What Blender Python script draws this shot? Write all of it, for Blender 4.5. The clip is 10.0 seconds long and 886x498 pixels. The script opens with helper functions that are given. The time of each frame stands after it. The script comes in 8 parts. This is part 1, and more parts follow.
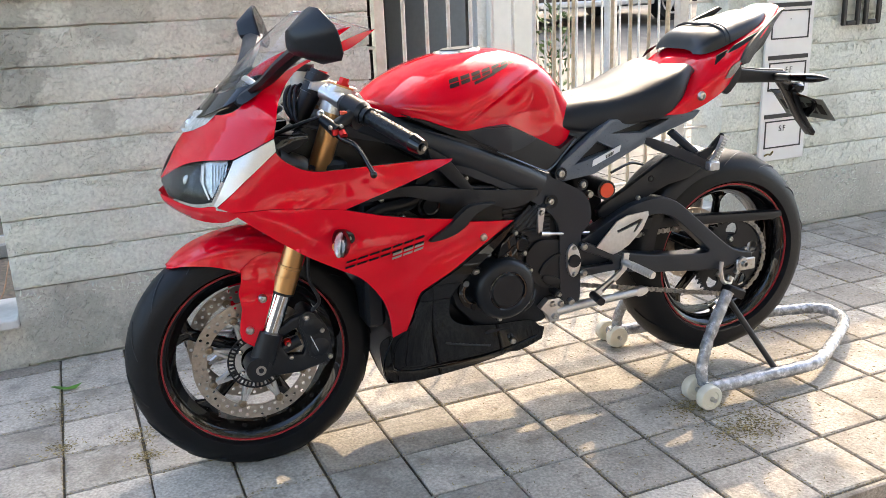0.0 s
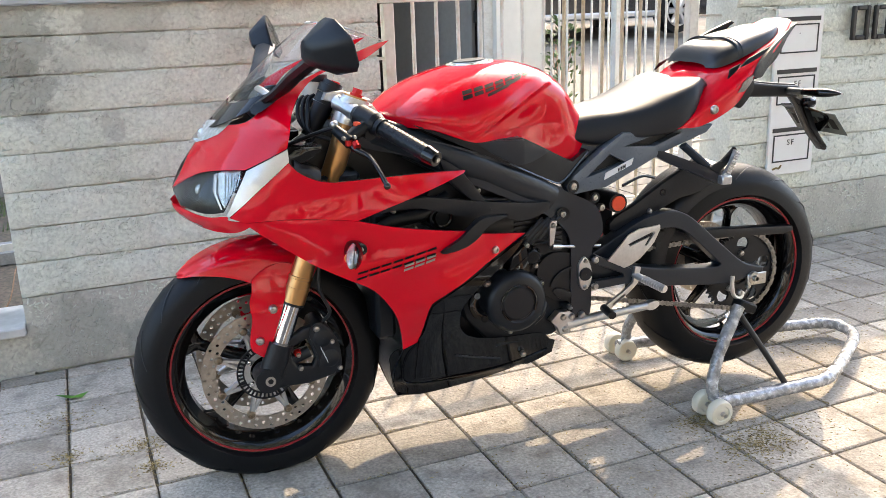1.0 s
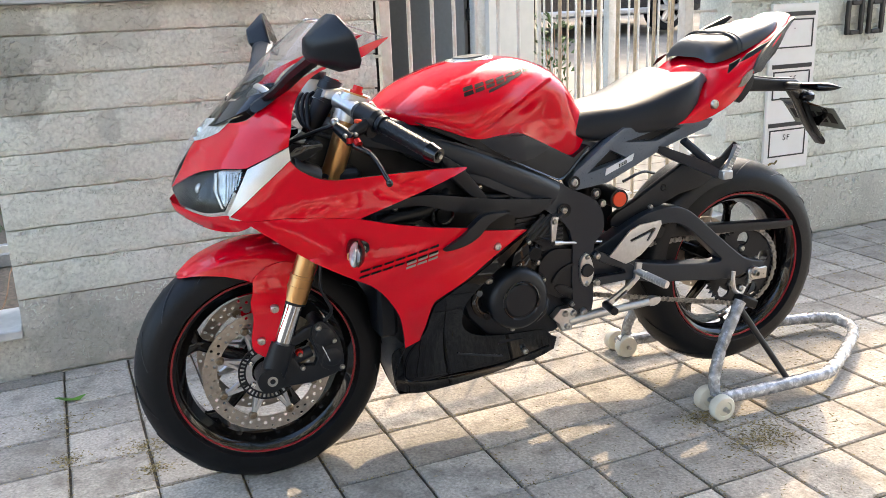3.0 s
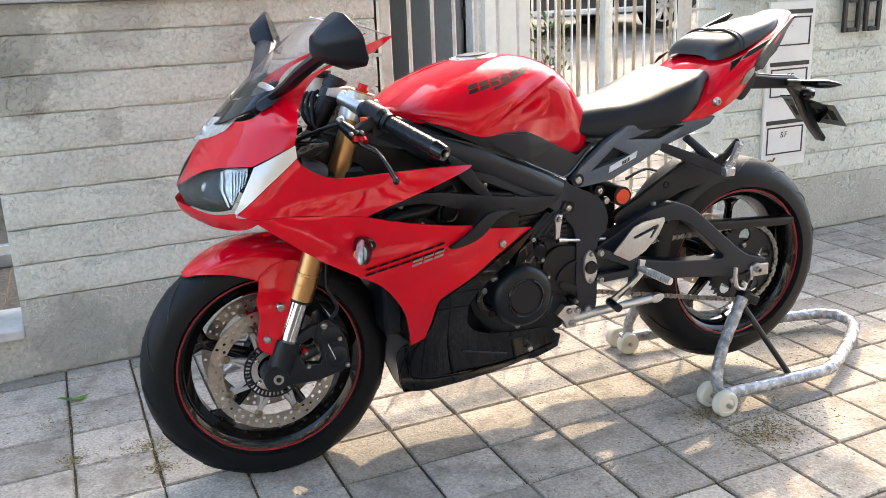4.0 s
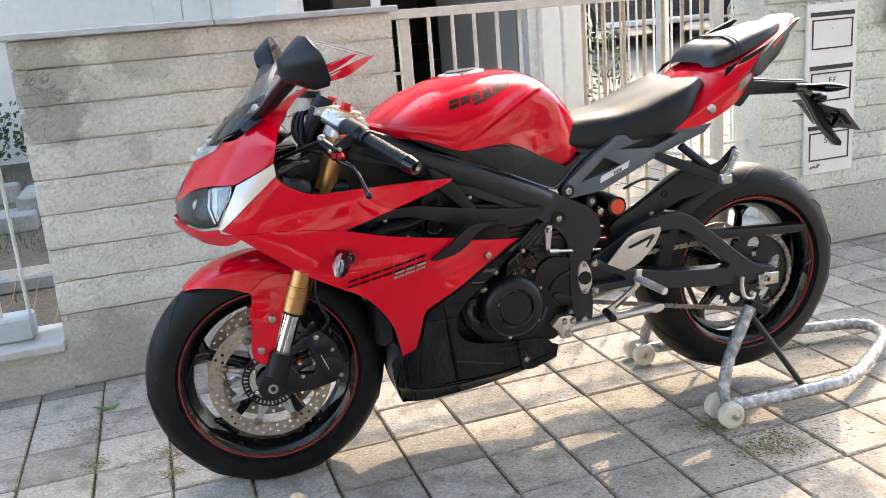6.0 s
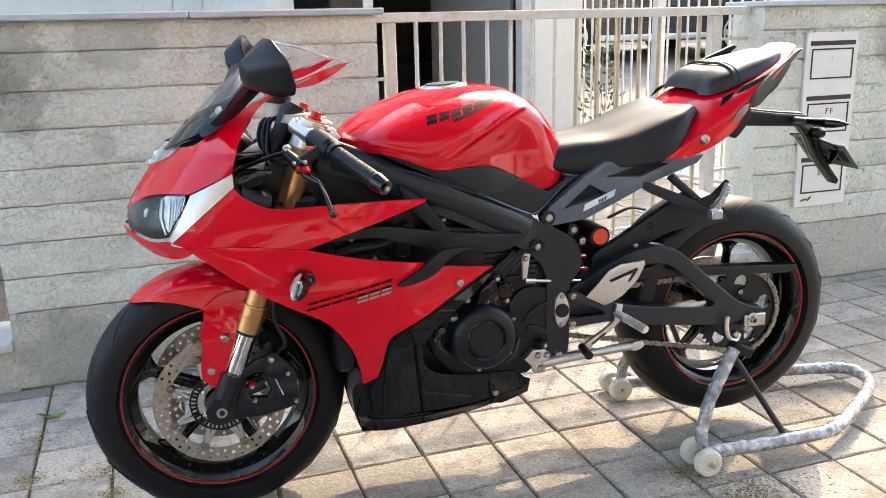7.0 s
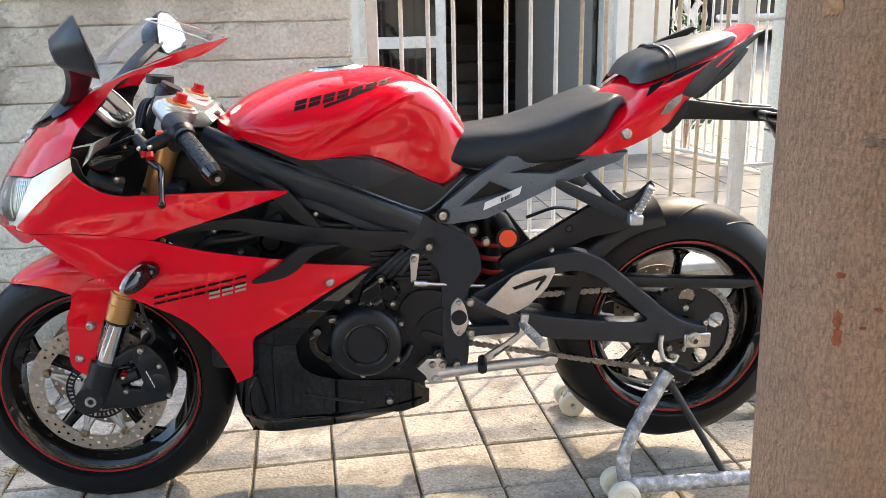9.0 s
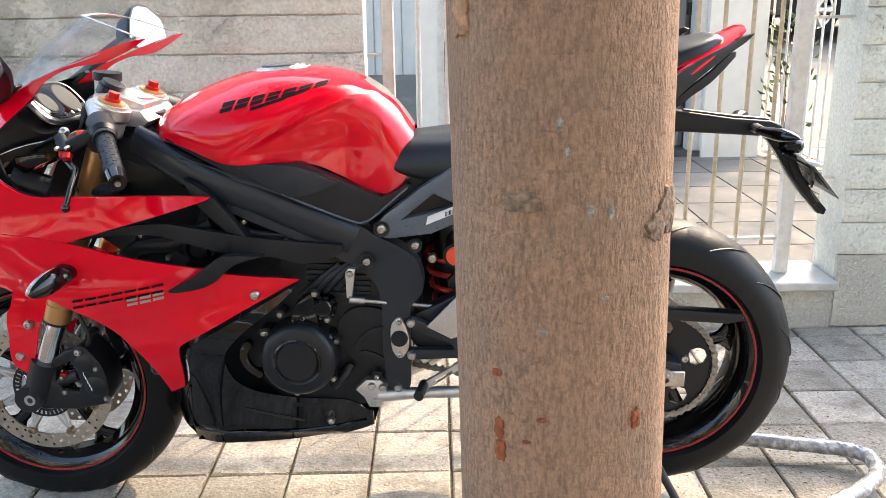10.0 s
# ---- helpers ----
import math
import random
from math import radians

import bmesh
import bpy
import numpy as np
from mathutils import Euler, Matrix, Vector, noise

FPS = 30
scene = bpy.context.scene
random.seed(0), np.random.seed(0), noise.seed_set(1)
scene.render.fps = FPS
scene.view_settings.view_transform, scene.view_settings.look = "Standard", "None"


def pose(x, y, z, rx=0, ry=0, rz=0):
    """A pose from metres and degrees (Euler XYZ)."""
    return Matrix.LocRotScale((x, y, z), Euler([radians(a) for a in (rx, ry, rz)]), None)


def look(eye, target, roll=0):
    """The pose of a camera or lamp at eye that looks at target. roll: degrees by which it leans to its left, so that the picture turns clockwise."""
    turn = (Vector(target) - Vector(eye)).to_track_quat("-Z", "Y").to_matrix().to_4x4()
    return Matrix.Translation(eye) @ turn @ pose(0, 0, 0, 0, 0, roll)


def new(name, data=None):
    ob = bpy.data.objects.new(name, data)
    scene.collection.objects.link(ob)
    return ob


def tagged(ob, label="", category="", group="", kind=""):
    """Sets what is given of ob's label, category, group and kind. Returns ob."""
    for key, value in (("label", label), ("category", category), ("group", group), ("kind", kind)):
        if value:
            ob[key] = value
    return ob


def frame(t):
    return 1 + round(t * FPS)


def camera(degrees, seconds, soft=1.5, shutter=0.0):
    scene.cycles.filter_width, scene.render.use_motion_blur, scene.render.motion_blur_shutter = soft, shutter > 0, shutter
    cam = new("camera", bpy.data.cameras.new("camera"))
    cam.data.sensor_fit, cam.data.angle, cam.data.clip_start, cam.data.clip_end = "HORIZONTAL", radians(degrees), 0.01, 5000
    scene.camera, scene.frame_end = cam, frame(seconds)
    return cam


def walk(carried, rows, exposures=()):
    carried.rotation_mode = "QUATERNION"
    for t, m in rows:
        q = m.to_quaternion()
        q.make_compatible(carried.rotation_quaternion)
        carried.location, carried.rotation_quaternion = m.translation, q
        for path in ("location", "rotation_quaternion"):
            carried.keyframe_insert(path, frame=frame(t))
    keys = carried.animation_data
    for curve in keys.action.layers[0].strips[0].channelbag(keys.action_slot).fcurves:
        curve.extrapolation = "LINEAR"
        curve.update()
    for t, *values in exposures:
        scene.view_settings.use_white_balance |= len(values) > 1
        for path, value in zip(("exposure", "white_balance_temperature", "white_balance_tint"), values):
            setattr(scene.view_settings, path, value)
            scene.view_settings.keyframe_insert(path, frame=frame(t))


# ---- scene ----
cam = camera(54.1, 10.0, soft=0.6)
PATH = [
    (0, (-0.044, 0.039, 1.132), (0.7, 1.804, 0.557), -2.3),
    (0.5, (-0.057, 0.049, 1.134), (0.686, 1.82, 0.573), -1.8),
    (1, (-0.062, 0.057, 1.135), (0.682, 1.829, 0.582), -1.8),
    (1.5, (-0.064, 0.066, 1.131), (0.678, 1.836, 0.569), -2.2),
    (2, (-0.066, 0.066, 1.127), (0.672, 1.838, 0.568), -2.3),
    (2.5, (-0.068, 0.07, 1.13), (0.681, 1.84, 0.574), -2.2),
    (4, (-0.108, 0.082, 1.128), (0.667, 1.839, 0.57), -2.3),
    (4.5, (-0.049, 0.039, 1.134), (0.644, 1.843, 0.62), -3.7),
    (5, (0.026, -0.004, 1.134), (0.649, 1.835, 0.652), -4.6),
    (5.5, (0.069, -0.044, 1.127), (0.653, 1.804, 0.634), -4.6),
    (5.7, (0.083, -0.053, 1.123), (0.668, 1.791, 0.618), -4.8),
    (6.8, (0.171, 0.024, 1.112), (0.793, 1.856, 0.603), -2.7),
    (7, (0.185, 0.073, 1.133), (0.804, 1.905, 0.623), -1.3),
    (7.5, (0.267, 0.178, 1.121), (0.843, 2.015, 0.58), -0.6),
    (8, (0.417, 0.154, 1.129), (0.922, 2.016, 0.6), -2.4),
    (8.5, (0.619, 0.058, 1.127), (1.044, 1.944, 0.616), -2.3),
    (9, (0.78, 0.097, 1.12), (1.08, 1.996, 0.57), -1.1),
    (9.5, (0.942, 0.21, 1.134), (1.105, 2.116, 0.548), 0.3),
    (10, (1.171, 0.212, 1.128), (1.187, 2.13, 0.56), -0.8),
]
walk(cam, [(t, look(eye, target, roll)) for t, eye, target, roll in PATH], [(0, 0.64, 6800, 9), (8.5, 0.64, 6800, 9), (9.5, 0.78, 6800, 9), (10, 0.80, 6800, 9)])

from mathutils.bvhtree import BVHTree

# ---- light ----
SUN_AZ, SUN_EL = 37.0, 44.0        # degrees from +y towards +x, and above the horizon
world = bpy.data.worlds.new("sky")
scene.world = world
world.use_nodes = True
wn = world.node_tree.nodes
sky = wn.new("ShaderNodeTexSky")
sky.sky_type, sky.sun_disc = "NISHITA", False
sky.sun_elevation, sky.sun_rotation = radians(SUN_EL), radians(SUN_AZ)
sky.air_density, sky.dust_density, sky.ozone_density = 1.0, 3.0, 1.0
wn["Background"].inputs["Strength"].default_value = 0.62
world.node_tree.links.new(sky.outputs["Color"], wn["Background"].inputs["Color"])
sun = new("sun", bpy.data.lights.new("sun", "SUN"))
sun.data.energy, sun.data.angle, sun.data.color = 3.1, radians(0.6), (1.0, 0.79, 0.55)
sun_dir = Vector((math.sin(radians(SUN_AZ)) * math.cos(radians(SUN_EL)), math.cos(radians(SUN_AZ)) * math.cos(radians(SUN_EL)), math.sin(radians(SUN_EL))))
sun.matrix_world = look(sun_dir * 30, (0, 0, 0))


# ---- materials ----
def material(name, color, rough=0.5, metal=0.0, var=0.12, scale=30.0, stain=0.0, stain_color=(0.1, 0.09, 0.07), stain_scale=3.0,
             bump=0.0, bump_scale=120.0, coat=0.0, island=0.0, stretch=(1, 1, 1), rough_var=0.1, per_object=0.0, spec=0.5):
    """A surface with grain and stains: fine noise varies colour and gloss, a coarse one mixes stains in."""
    m = bpy.data.materials.new(name)
    m.use_nodes = True
    n, l = m.node_tree.nodes, m.node_tree.links
    b = n["Principled BSDF"]
    b.inputs["Metallic"].default_value = metal
    b.inputs["Coat Weight"].default_value = coat
    b.inputs["Coat Roughness"].default_value = 0.015
    b.inputs["Specular IOR Level"].default_value = spec
    co = n.new("ShaderNodeTexCoord")
    mp = n.new("ShaderNodeMapping")
    mp.inputs["Scale"].default_value = stretch
    l.new(co.outputs["Object"], mp.inputs["Vector"])
    fine = n.new("ShaderNodeTexNoise")
    fine.inputs["Scale"].default_value, fine.inputs["Detail"].default_value = scale, 6
    l.new(mp.outputs["Vector"], fine.inputs["Vector"])
    ramp = n.new("ShaderNodeMapRange")
    ramp.inputs["From Min"].default_value, ramp.inputs["From Max"].default_value = 0.3, 0.7
    ramp.inputs["To Min"].default_value, ramp.inputs["To Max"].default_value = 1 - var, 1 + var
    l.new(fine.outputs["Fac"], ramp.inputs["Value"])
    last = ramp.outputs["Result"]
    if per_object:
        info = n.new("ShaderNodeObjectInfo")
        r2 = n.new("ShaderNodeMapRange")
        r2.inputs["To Min"].default_value, r2.inputs["To Max"].default_value = 1 - per_object, 1 + per_object
        l.new(info.outputs["Random"], r2.inputs["Value"])
        far = n.new("ShaderNodeVectorMath")
        far.operation = "SCALE"
        far.inputs[0].default_value = (37.0, 53.0, 71.0)
        l.new(info.outputs["Random"], far.inputs["Scale"])
        l.new(far.outputs["Vector"], mp.inputs["Location"])
        mul = n.new("ShaderNodeMath")
        mul.operation = "MULTIPLY"
        l.new(last, mul.inputs[0]), l.new(r2.outputs["Result"], mul.inputs[1])
        last = mul.outputs["Value"]
    if island:
        geo = n.new("ShaderNodeNewGeometry")
        r3 = n.new("ShaderNodeMapRange")
        r3.inputs["To Min"].default_value, r3.inputs["To Max"].default_value = 1 - island, 1 + island
        l.new(geo.outputs["Random Per Island"], r3.inputs["Value"])
        mul = n.new("ShaderNodeMath")
        mul.operation = "MULTIPLY"
        l.new(last, mul.inputs[0]), l.new(r3.outputs["Result"], mul.inputs[1])
        last = mul.outputs["Value"]
    hue = n.new("ShaderNodeVectorMath")
    hue.operation = "SCALE"
    hue.inputs[0].default_value = color[:3]
    l.new(last, hue.inputs["Scale"])
    out = hue.outputs["Vector"]
    if stain:
        big = n.new("ShaderNodeTexNoise")
        big.inputs["Scale"].default_value, big.inputs["Detail"].default_value, big.inputs["Roughness"].default_value = stain_scale, 8, 0.65
        l.new(mp.outputs["Vector"] if per_object else co.outputs["Object"], big.inputs["Vector"])
        sr = n.new("ShaderNodeMapRange")
        sr.inputs["From Min"].default_value, sr.inputs["From Max"].default_value = 0.48, 0.72
        sr.inputs["To Min"].default_value, sr.inputs["To Max"].default_value = 0.0, stain
        l.new(big.outputs["Fac"], sr.inputs["Value"])
        mix = n.new("ShaderNodeMix")
        mix.data_type = "RGBA"
        mix.inputs["B"].default_value = (*stain_color, 1)
        l.new(sr.outputs["Result"], mix.inputs["Factor"])
        l.new(out, mix.inputs["A"])
        out = mix.outputs["Result"]
    l.new(out, b.inputs["Base Color"])
    rr = n.new("ShaderNodeMapRange")
    rr.inputs["From Min"].default_value, rr.inputs["From Max"].default_value = 0.3, 0.7
    rr.inputs["To Min"].default_value, rr.inputs["To Max"].default_value = max(0.02, rough - rough_var * rough), min(1, rough + rough_var * rough)
    l.new(fine.outputs["Fac"], rr.inputs["Value"])
    l.new(rr.outputs["Result"], b.inputs["Roughness"])
    if bump:
        bn = n.new("ShaderNodeTexNoise")
        bn.inputs["Scale"].default_value, bn.inputs["Detail"].default_value = bump_scale, 5
        l.new(mp.outputs["Vector"], bn.inputs["Vector"])
        bp = n.new("ShaderNodeBump")
        bp.inputs["Strength"].default_value, bp.inputs["Distance"].default_value = bump, 0.004
        l.new(bn.outputs["Fac"], bp.inputs["Height"])
        l.new(bp.outputs["Normal"], b.inputs["Normal"])
    return m


def plaster_material(name, color):
    """Rough-cast painted plaster: raised worm-like flecks, grey weathering in patches."""
    m = material(name, color, 0.9, var=0.15, scale=90, stain=0.55, stain_color=(0.38, 0.385, 0.345), stain_scale=2.6)
    n, l = m.node_tree.nodes, m.node_tree.links
    co = n.new("ShaderNodeTexCoord")
    warp = n.new("ShaderNodeTexNoise")
    warp.inputs["Scale"].default_value = 18
    l.new(co.outputs["Object"], warp.inputs["Vector"])
    add = n.new("ShaderNodeMixRGB")
    add.blend_type, add.inputs["Fac"].default_value = "ADD", 0.09
    l.new(co.outputs["Object"], add.inputs["Color1"]), l.new(warp.outputs["Color"], add.inputs["Color2"])
    mp = n.new("ShaderNodeMapping")
    mp.inputs["Scale"].default_value = (1, 1, 1.35)
    l.new(add.outputs["Color"], mp.inputs["Vector"])
    vo = n.new("ShaderNodeTexNoise")
    vo.inputs["Scale"].default_value, vo.inputs["Detail"].default_value = 62, 2
    l.new(mp.outputs["Vector"], vo.inputs["Vector"])
    ridge = n.new("ShaderNodeMapRange")
    ridge.inputs["From Min"].default_value, ridge.inputs["From Max"].default_value = 0.52, 0.74
    l.new(vo.outputs["Fac"], ridge.inputs["Value"])
    fine = n.new("ShaderNodeTexNoise")
    fine.inputs["Scale"].default_value, fine.inputs["Detail"].default_value = 220, 4
    l.new(co.outputs["Object"], fine.inputs["Vector"])
    hsum = n.new("ShaderNodeMath")
    hsum.operation = "MULTIPLY_ADD"
    hsum.inputs[1].default_value = 0.3
    l.new(fine.outputs["Fac"], hsum.inputs[0]), l.new(ridge.outputs["Result"], hsum.inputs[2])
    bp = n.new("ShaderNodeBump")
    bp.inputs["Strength"].default_value, bp.inputs["Distance"].default_value = 1.0, 0.0028
    l.new(hsum.outputs["Value"], bp.inputs["Height"])
    b = n["Principled BSDF"]
    l.new(bp.outputs["Normal"], b.inputs["Normal"])
    old = b.inputs["Base Color"].links[0].from_socket
    for sc, lo, hi, amount, tint in ((3.4, 0.58, 0.63, 0.22, (0.32, 0.33, 0.29, 1)), (26, 0.60, 0.72, 0.3, (0.30, 0.29, 0.25, 1))):
        nz = n.new("ShaderNodeTexNoise")
        nz.inputs["Scale"].default_value, nz.inputs["Detail"].default_value, nz.inputs["Roughness"].default_value = sc, 9, 0.68
        l.new(co.outputs["Object"], nz.inputs["Vector"])
        up = n.new("ShaderNodeMapRange")
        up.inputs["From Min"].default_value, up.inputs["From Max"].default_value = lo, hi
        up.inputs["To Min"].default_value, up.inputs["To Max"].default_value = 0.0, amount
        l.new(nz.outputs["Fac"], up.inputs["Value"])
        mix = n.new("ShaderNodeMixRGB")
        mix.inputs["Color2"].default_value = tint
        l.new(up.outputs["Result"], mix.inputs["Fac"]), l.new(old, mix.inputs["Color1"])
        old = mix.outputs["Color"]
    ragged = n.new("ShaderNodeTexNoise")
    ragged.inputs["Scale"].default_value, ragged.inputs["Detail"].default_value, ragged.inputs["Roughness"].default_value = 14, 8, 0.7
    l.new(co.outputs["Object"], ragged.inputs["Vector"])
    for px, pz, size, amount in ((-0.20, 1.06, 0.20, 0.65), (-0.19, 0.90, 0.16, 0.65), (0.12, 1.11, 0.18, 0.4), (0.48, 1.10, 0.15, 0.3), (0.055, 0.78, 0.07, 0.4), (-0.12, 0.10, 0.20, 0.5), (0.10, 0.03, 0.14, 0.5), (3.2, 1.05, 0.2, 0.4)):
        gap = n.new("ShaderNodeVectorMath")
        gap.operation, gap.inputs[1].default_value = "DISTANCE", (px, 3.0, pz)
        l.new(co.outputs["Object"], gap.inputs[0])
        fall = n.new("ShaderNodeMath")
        fall.operation, fall.inputs[1].default_value = "MULTIPLY_ADD", 0.55 / size
        l.new(gap.outputs["Value"], fall.inputs[0]), l.new(ragged.outputs["Fac"], fall.inputs[2])
        up = n.new("ShaderNodeMapRange")
        up.inputs["From Min"].default_value, up.inputs["From Max"].default_value = 0.80, 0.90
        up.inputs["To Min"].default_value, up.inputs["To Max"].default_value = amount, 0.0
        l.new(fall.outputs["Value"], up.inputs["Value"])
        mix = n.new("ShaderNodeMixRGB")
        mix.inputs["Color2"].default_value = (0.29, 0.30, 0.265, 1)
        l.new(up.outputs["Result"], mix.inputs["Fac"]), l.new(old, mix.inputs["Color1"])
        old = mix.outputs["Color"]
    l.new(old, b.inputs["Base Color"])
    return m


def tile_material(name, *a, **k):
    """Worn concrete: dark damp blotches, pale chips and a pitted face over the common grain."""
    m = material(name, *a, **k)
    n, l = m.node_tree.nodes, m.node_tree.links
    b = n["Principled BSDF"]
    place = n["Mapping"].outputs["Vector"]
    last = b.inputs["Base Color"].links[0].from_socket
    for scale, lo, hi, amount, tint in ((5.5, 0.56, 0.70, 0.55, (0.120, 0.106, 0.086, 1)), (34, 0.60, 0.70, 0.60, (0.110, 0.098, 0.080, 1)), (150, 0.64, 0.72, 0.55, (0.07, 0.06, 0.05, 1)), (48, 0.70, 0.75, 0.7, (0.52, 0.47, 0.39, 1))):
        nz, up, mix = n.new("ShaderNodeTexNoise"), n.new("ShaderNodeMapRange"), n.new("ShaderNodeMixRGB")
        nz.inputs["Scale"].default_value, nz.inputs["Detail"].default_value, nz.inputs["Roughness"].default_value = scale, 8, 0.66
        up.inputs["From Min"].default_value, up.inputs["From Max"].default_value, up.inputs["To Max"].default_value = lo, hi, amount
        mix.inputs["Color2"].default_value = tint
        l.new(place, nz.inputs["Vector"]), l.new(nz.outputs["Fac"], up.inputs["Value"])
        l.new(up.outputs["Result"], mix.inputs["Fac"]), l.new(last, mix.inputs["Color1"])
        last = mix.outputs["Color"]
    l.new(last, b.inputs["Base Color"])
    return m


PLASTER = plaster_material("rough_plaster", (0.70, 0.725, 0.655))
PLASTER_LOW = plaster_material("rough_plaster_base", (0.50, 0.495, 0.44))
STONE_CAP = material("cap_stone", (0.47, 0.52, 0.55), 0.6, var=0.1, scale=25, stain=0.4, stain_color=(0.3, 0.3, 0.29), bump=0.15)
MARBLE = material("worn_marble_sill", (0.52, 0.52, 0.50), 0.4, var=0.12, scale=30, stain=0.7, stain_color=(0.30, 0.295, 0.275), stain_scale=6)
TILE = tile_material("concrete_tile", (0.370, 0.334, 0.283), 0.85, var=0.32, scale=130, stain=0.9, stain_color=(0.150, 0.130, 0.104), stain_scale=8, bump=0.9, bump_scale=120, per_object=0.26)
TILE_FAR = tile_material("concrete_tile_far", (0.370, 0.334, 0.283), 0.85, var=0.32, scale=130, stain=0.9, stain_color=(0.150, 0.130, 0.104), stain_scale=8, bump=0.9, bump_scale=120, island=0.20)
JOINT = material("joint_dirt", (0.075, 0.062, 0.045), 0.95, var=0.35, scale=90, bump=0.5)
ASPHALT = material("asphalt", (0.058, 0.057, 0.055), 0.9, var=0.2, scale=150, bump=0.6, bump_scale=300)
SOIL = material("soil", (0.125, 0.095, 0.065), 0.95, var=0.5, scale=60, stain=0.6, stain_color=(0.09, 0.085, 0.045), stain_scale=14, bump=0.9, bump_scale=70)
BUILDING = material("cream_render", (0.75, 0.725, 0.66), 0.85, var=0.04, scale=14, stain=0.2, stain_color=(0.55, 0.52, 0.46), bump=0.1)
WHITE_PAINT = material("old_white_paint", (0.70, 0.68, 0.63), 0.5, var=0.07, scale=60, stain=0.5, stain_color=(0.45, 0.36, 0.24), stain_scale=14, bump=0.1)
BRASS_PAINT = material("rusty_cream_paint", (0.50, 0.405, 0.275), 0.5, var=0.2, scale=50, stain=0.6, stain_color=(0.62, 0.55, 0.42), stain_scale=20)
GREY_DOOR = material("grey_door_paint", (0.235, 0.228, 0.212), 0.5, var=0.06, scale=30)
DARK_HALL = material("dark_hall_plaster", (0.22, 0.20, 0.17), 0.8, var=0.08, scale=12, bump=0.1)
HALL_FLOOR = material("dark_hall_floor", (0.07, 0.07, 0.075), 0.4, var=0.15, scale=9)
GARDEN_STONE = material("grey_garden_concrete", (0.31, 0.305, 0.285), 0.9, var=0.2, scale=45, stain=0.6, stain_color=(0.17, 0.165, 0.145), stain_scale=6, bump=0.5)
COURT = material("pale_court_paving", (0.176, 0.158, 0.133), 0.9, var=0.12, scale=25, stain=0.5, stain_color=(0.40, 0.36, 0.30), stain_scale=2, bump=0.25, per_object=0.08)


def bark_material():
    """Thin smooth-ridged bark: fine upright streaks, orange-brown with grey dust and dark flecks."""
    m = material("bark", (0.50, 0.292, 0.178), 0.9, var=0.16, scale=420, stain=0.6, stain_color=(0.33, 0.215, 0.15), stain_scale=13)
    n, l = m.node_tree.nodes, m.node_tree.links
    b = n["Principled BSDF"]
    co = n.new("ShaderNodeTexCoord")
    height, last = None, b.inputs["Base Color"].links[0].from_socket
    for zs, sc, lo, hi, amount, tint in ((0.26, 330, 0.38, 0.54, 0.40, (0.17, 0.105, 0.066, 1)), (0.42, 420, 0.38, 0.54, 0.40, (0.19, 0.11, 0.075, 1)), (2.2, 75, 0.28, 0.40, 0.5, (0.10, 0.07, 0.055, 1)), (0.45, 260, 0.68, 0.58, 0.45, (0.52, 0.32, 0.20, 1)), (1.0, 130, 0.76, 0.735, 0.8, (0.62, 0.60, 0.54, 1)), (1.0, 16, 0.66, 0.52, 0.25, (0.34, 0.255, 0.165, 1))):
        mp = n.new("ShaderNodeMapping")
        mp.inputs["Scale"].default_value = (1, 1, zs)
        l.new(co.outputs["Object"], mp.inputs["Vector"])
        nz = n.new("ShaderNodeTexNoise")
        nz.inputs["Scale"].default_value, nz.inputs["Detail"].default_value, nz.inputs["Roughness"].default_value = sc, 5, 0.6
        l.new(mp.outputs["Vector"], nz.inputs["Vector"])
        up = n.new("ShaderNodeMapRange")
        up.inputs["From Min"].default_value, up.inputs["From Max"].default_value = lo, hi
        up.inputs["To Min"].default_value, up.inputs["To Max"].default_value = amount, 0.0
        l.new(nz.outputs["Fac"], up.inputs["Value"])
        mix = n.new("ShaderNodeMixRGB")
        mix.inputs["Color2"].default_value = tint
        l.new(up.outputs["Result"], mix.inputs["Fac"]), l.new(last, mix.inputs["Color1"])
        last = mix.outputs["Color"]
        if height is None:
            height = nz.outputs["Fac"]
        else:
            add = n.new("ShaderNodeMath")
            add.operation = "ADD"
            l.new(height, add.inputs[0]), l.new(nz.outputs["Fac"], add.inputs[1])
            height = add.outputs["Value"]
    bp = n.new("ShaderNodeBump")
    bp.inputs["Strength"].default_value, bp.inputs["Distance"].default_value = 1.0, 0.0036
    l.new(height, bp.inputs["Height"])
    l.new(bp.outputs["Normal"], b.inputs["Normal"])
    l.new(last, b.inputs["Base Color"])
    return m


BARK = bark_material()
LEAF = material("leaf_green", (0.055, 0.10, 0.03), 0.55, var=0.3, scale=8, island=0.4)
GRASS = material("grass", (0.07, 0.10, 0.03), 0.7, var=0.4, scale=6, island=0.5)
DRY_LEAF = material("dry_litter", (0.24, 0.185, 0.075), 0.8, var=0.3, scale=20, island=0.6)
SIGN_WHITE = material("white_enamel", (0.80, 0.80, 0.78), 0.35, var=0.02, scale=10, stain=0.08, stain_color=(0.5, 0.45, 0.35), stain_scale=12)
INK = material("black_print", (0.02, 0.02, 0.022), 0.5, var=0.1)
LETTER_METAL = material("dark_metal_numeral", (0.035, 0.034, 0.033), 0.45, metal=0.4, var=0.2)


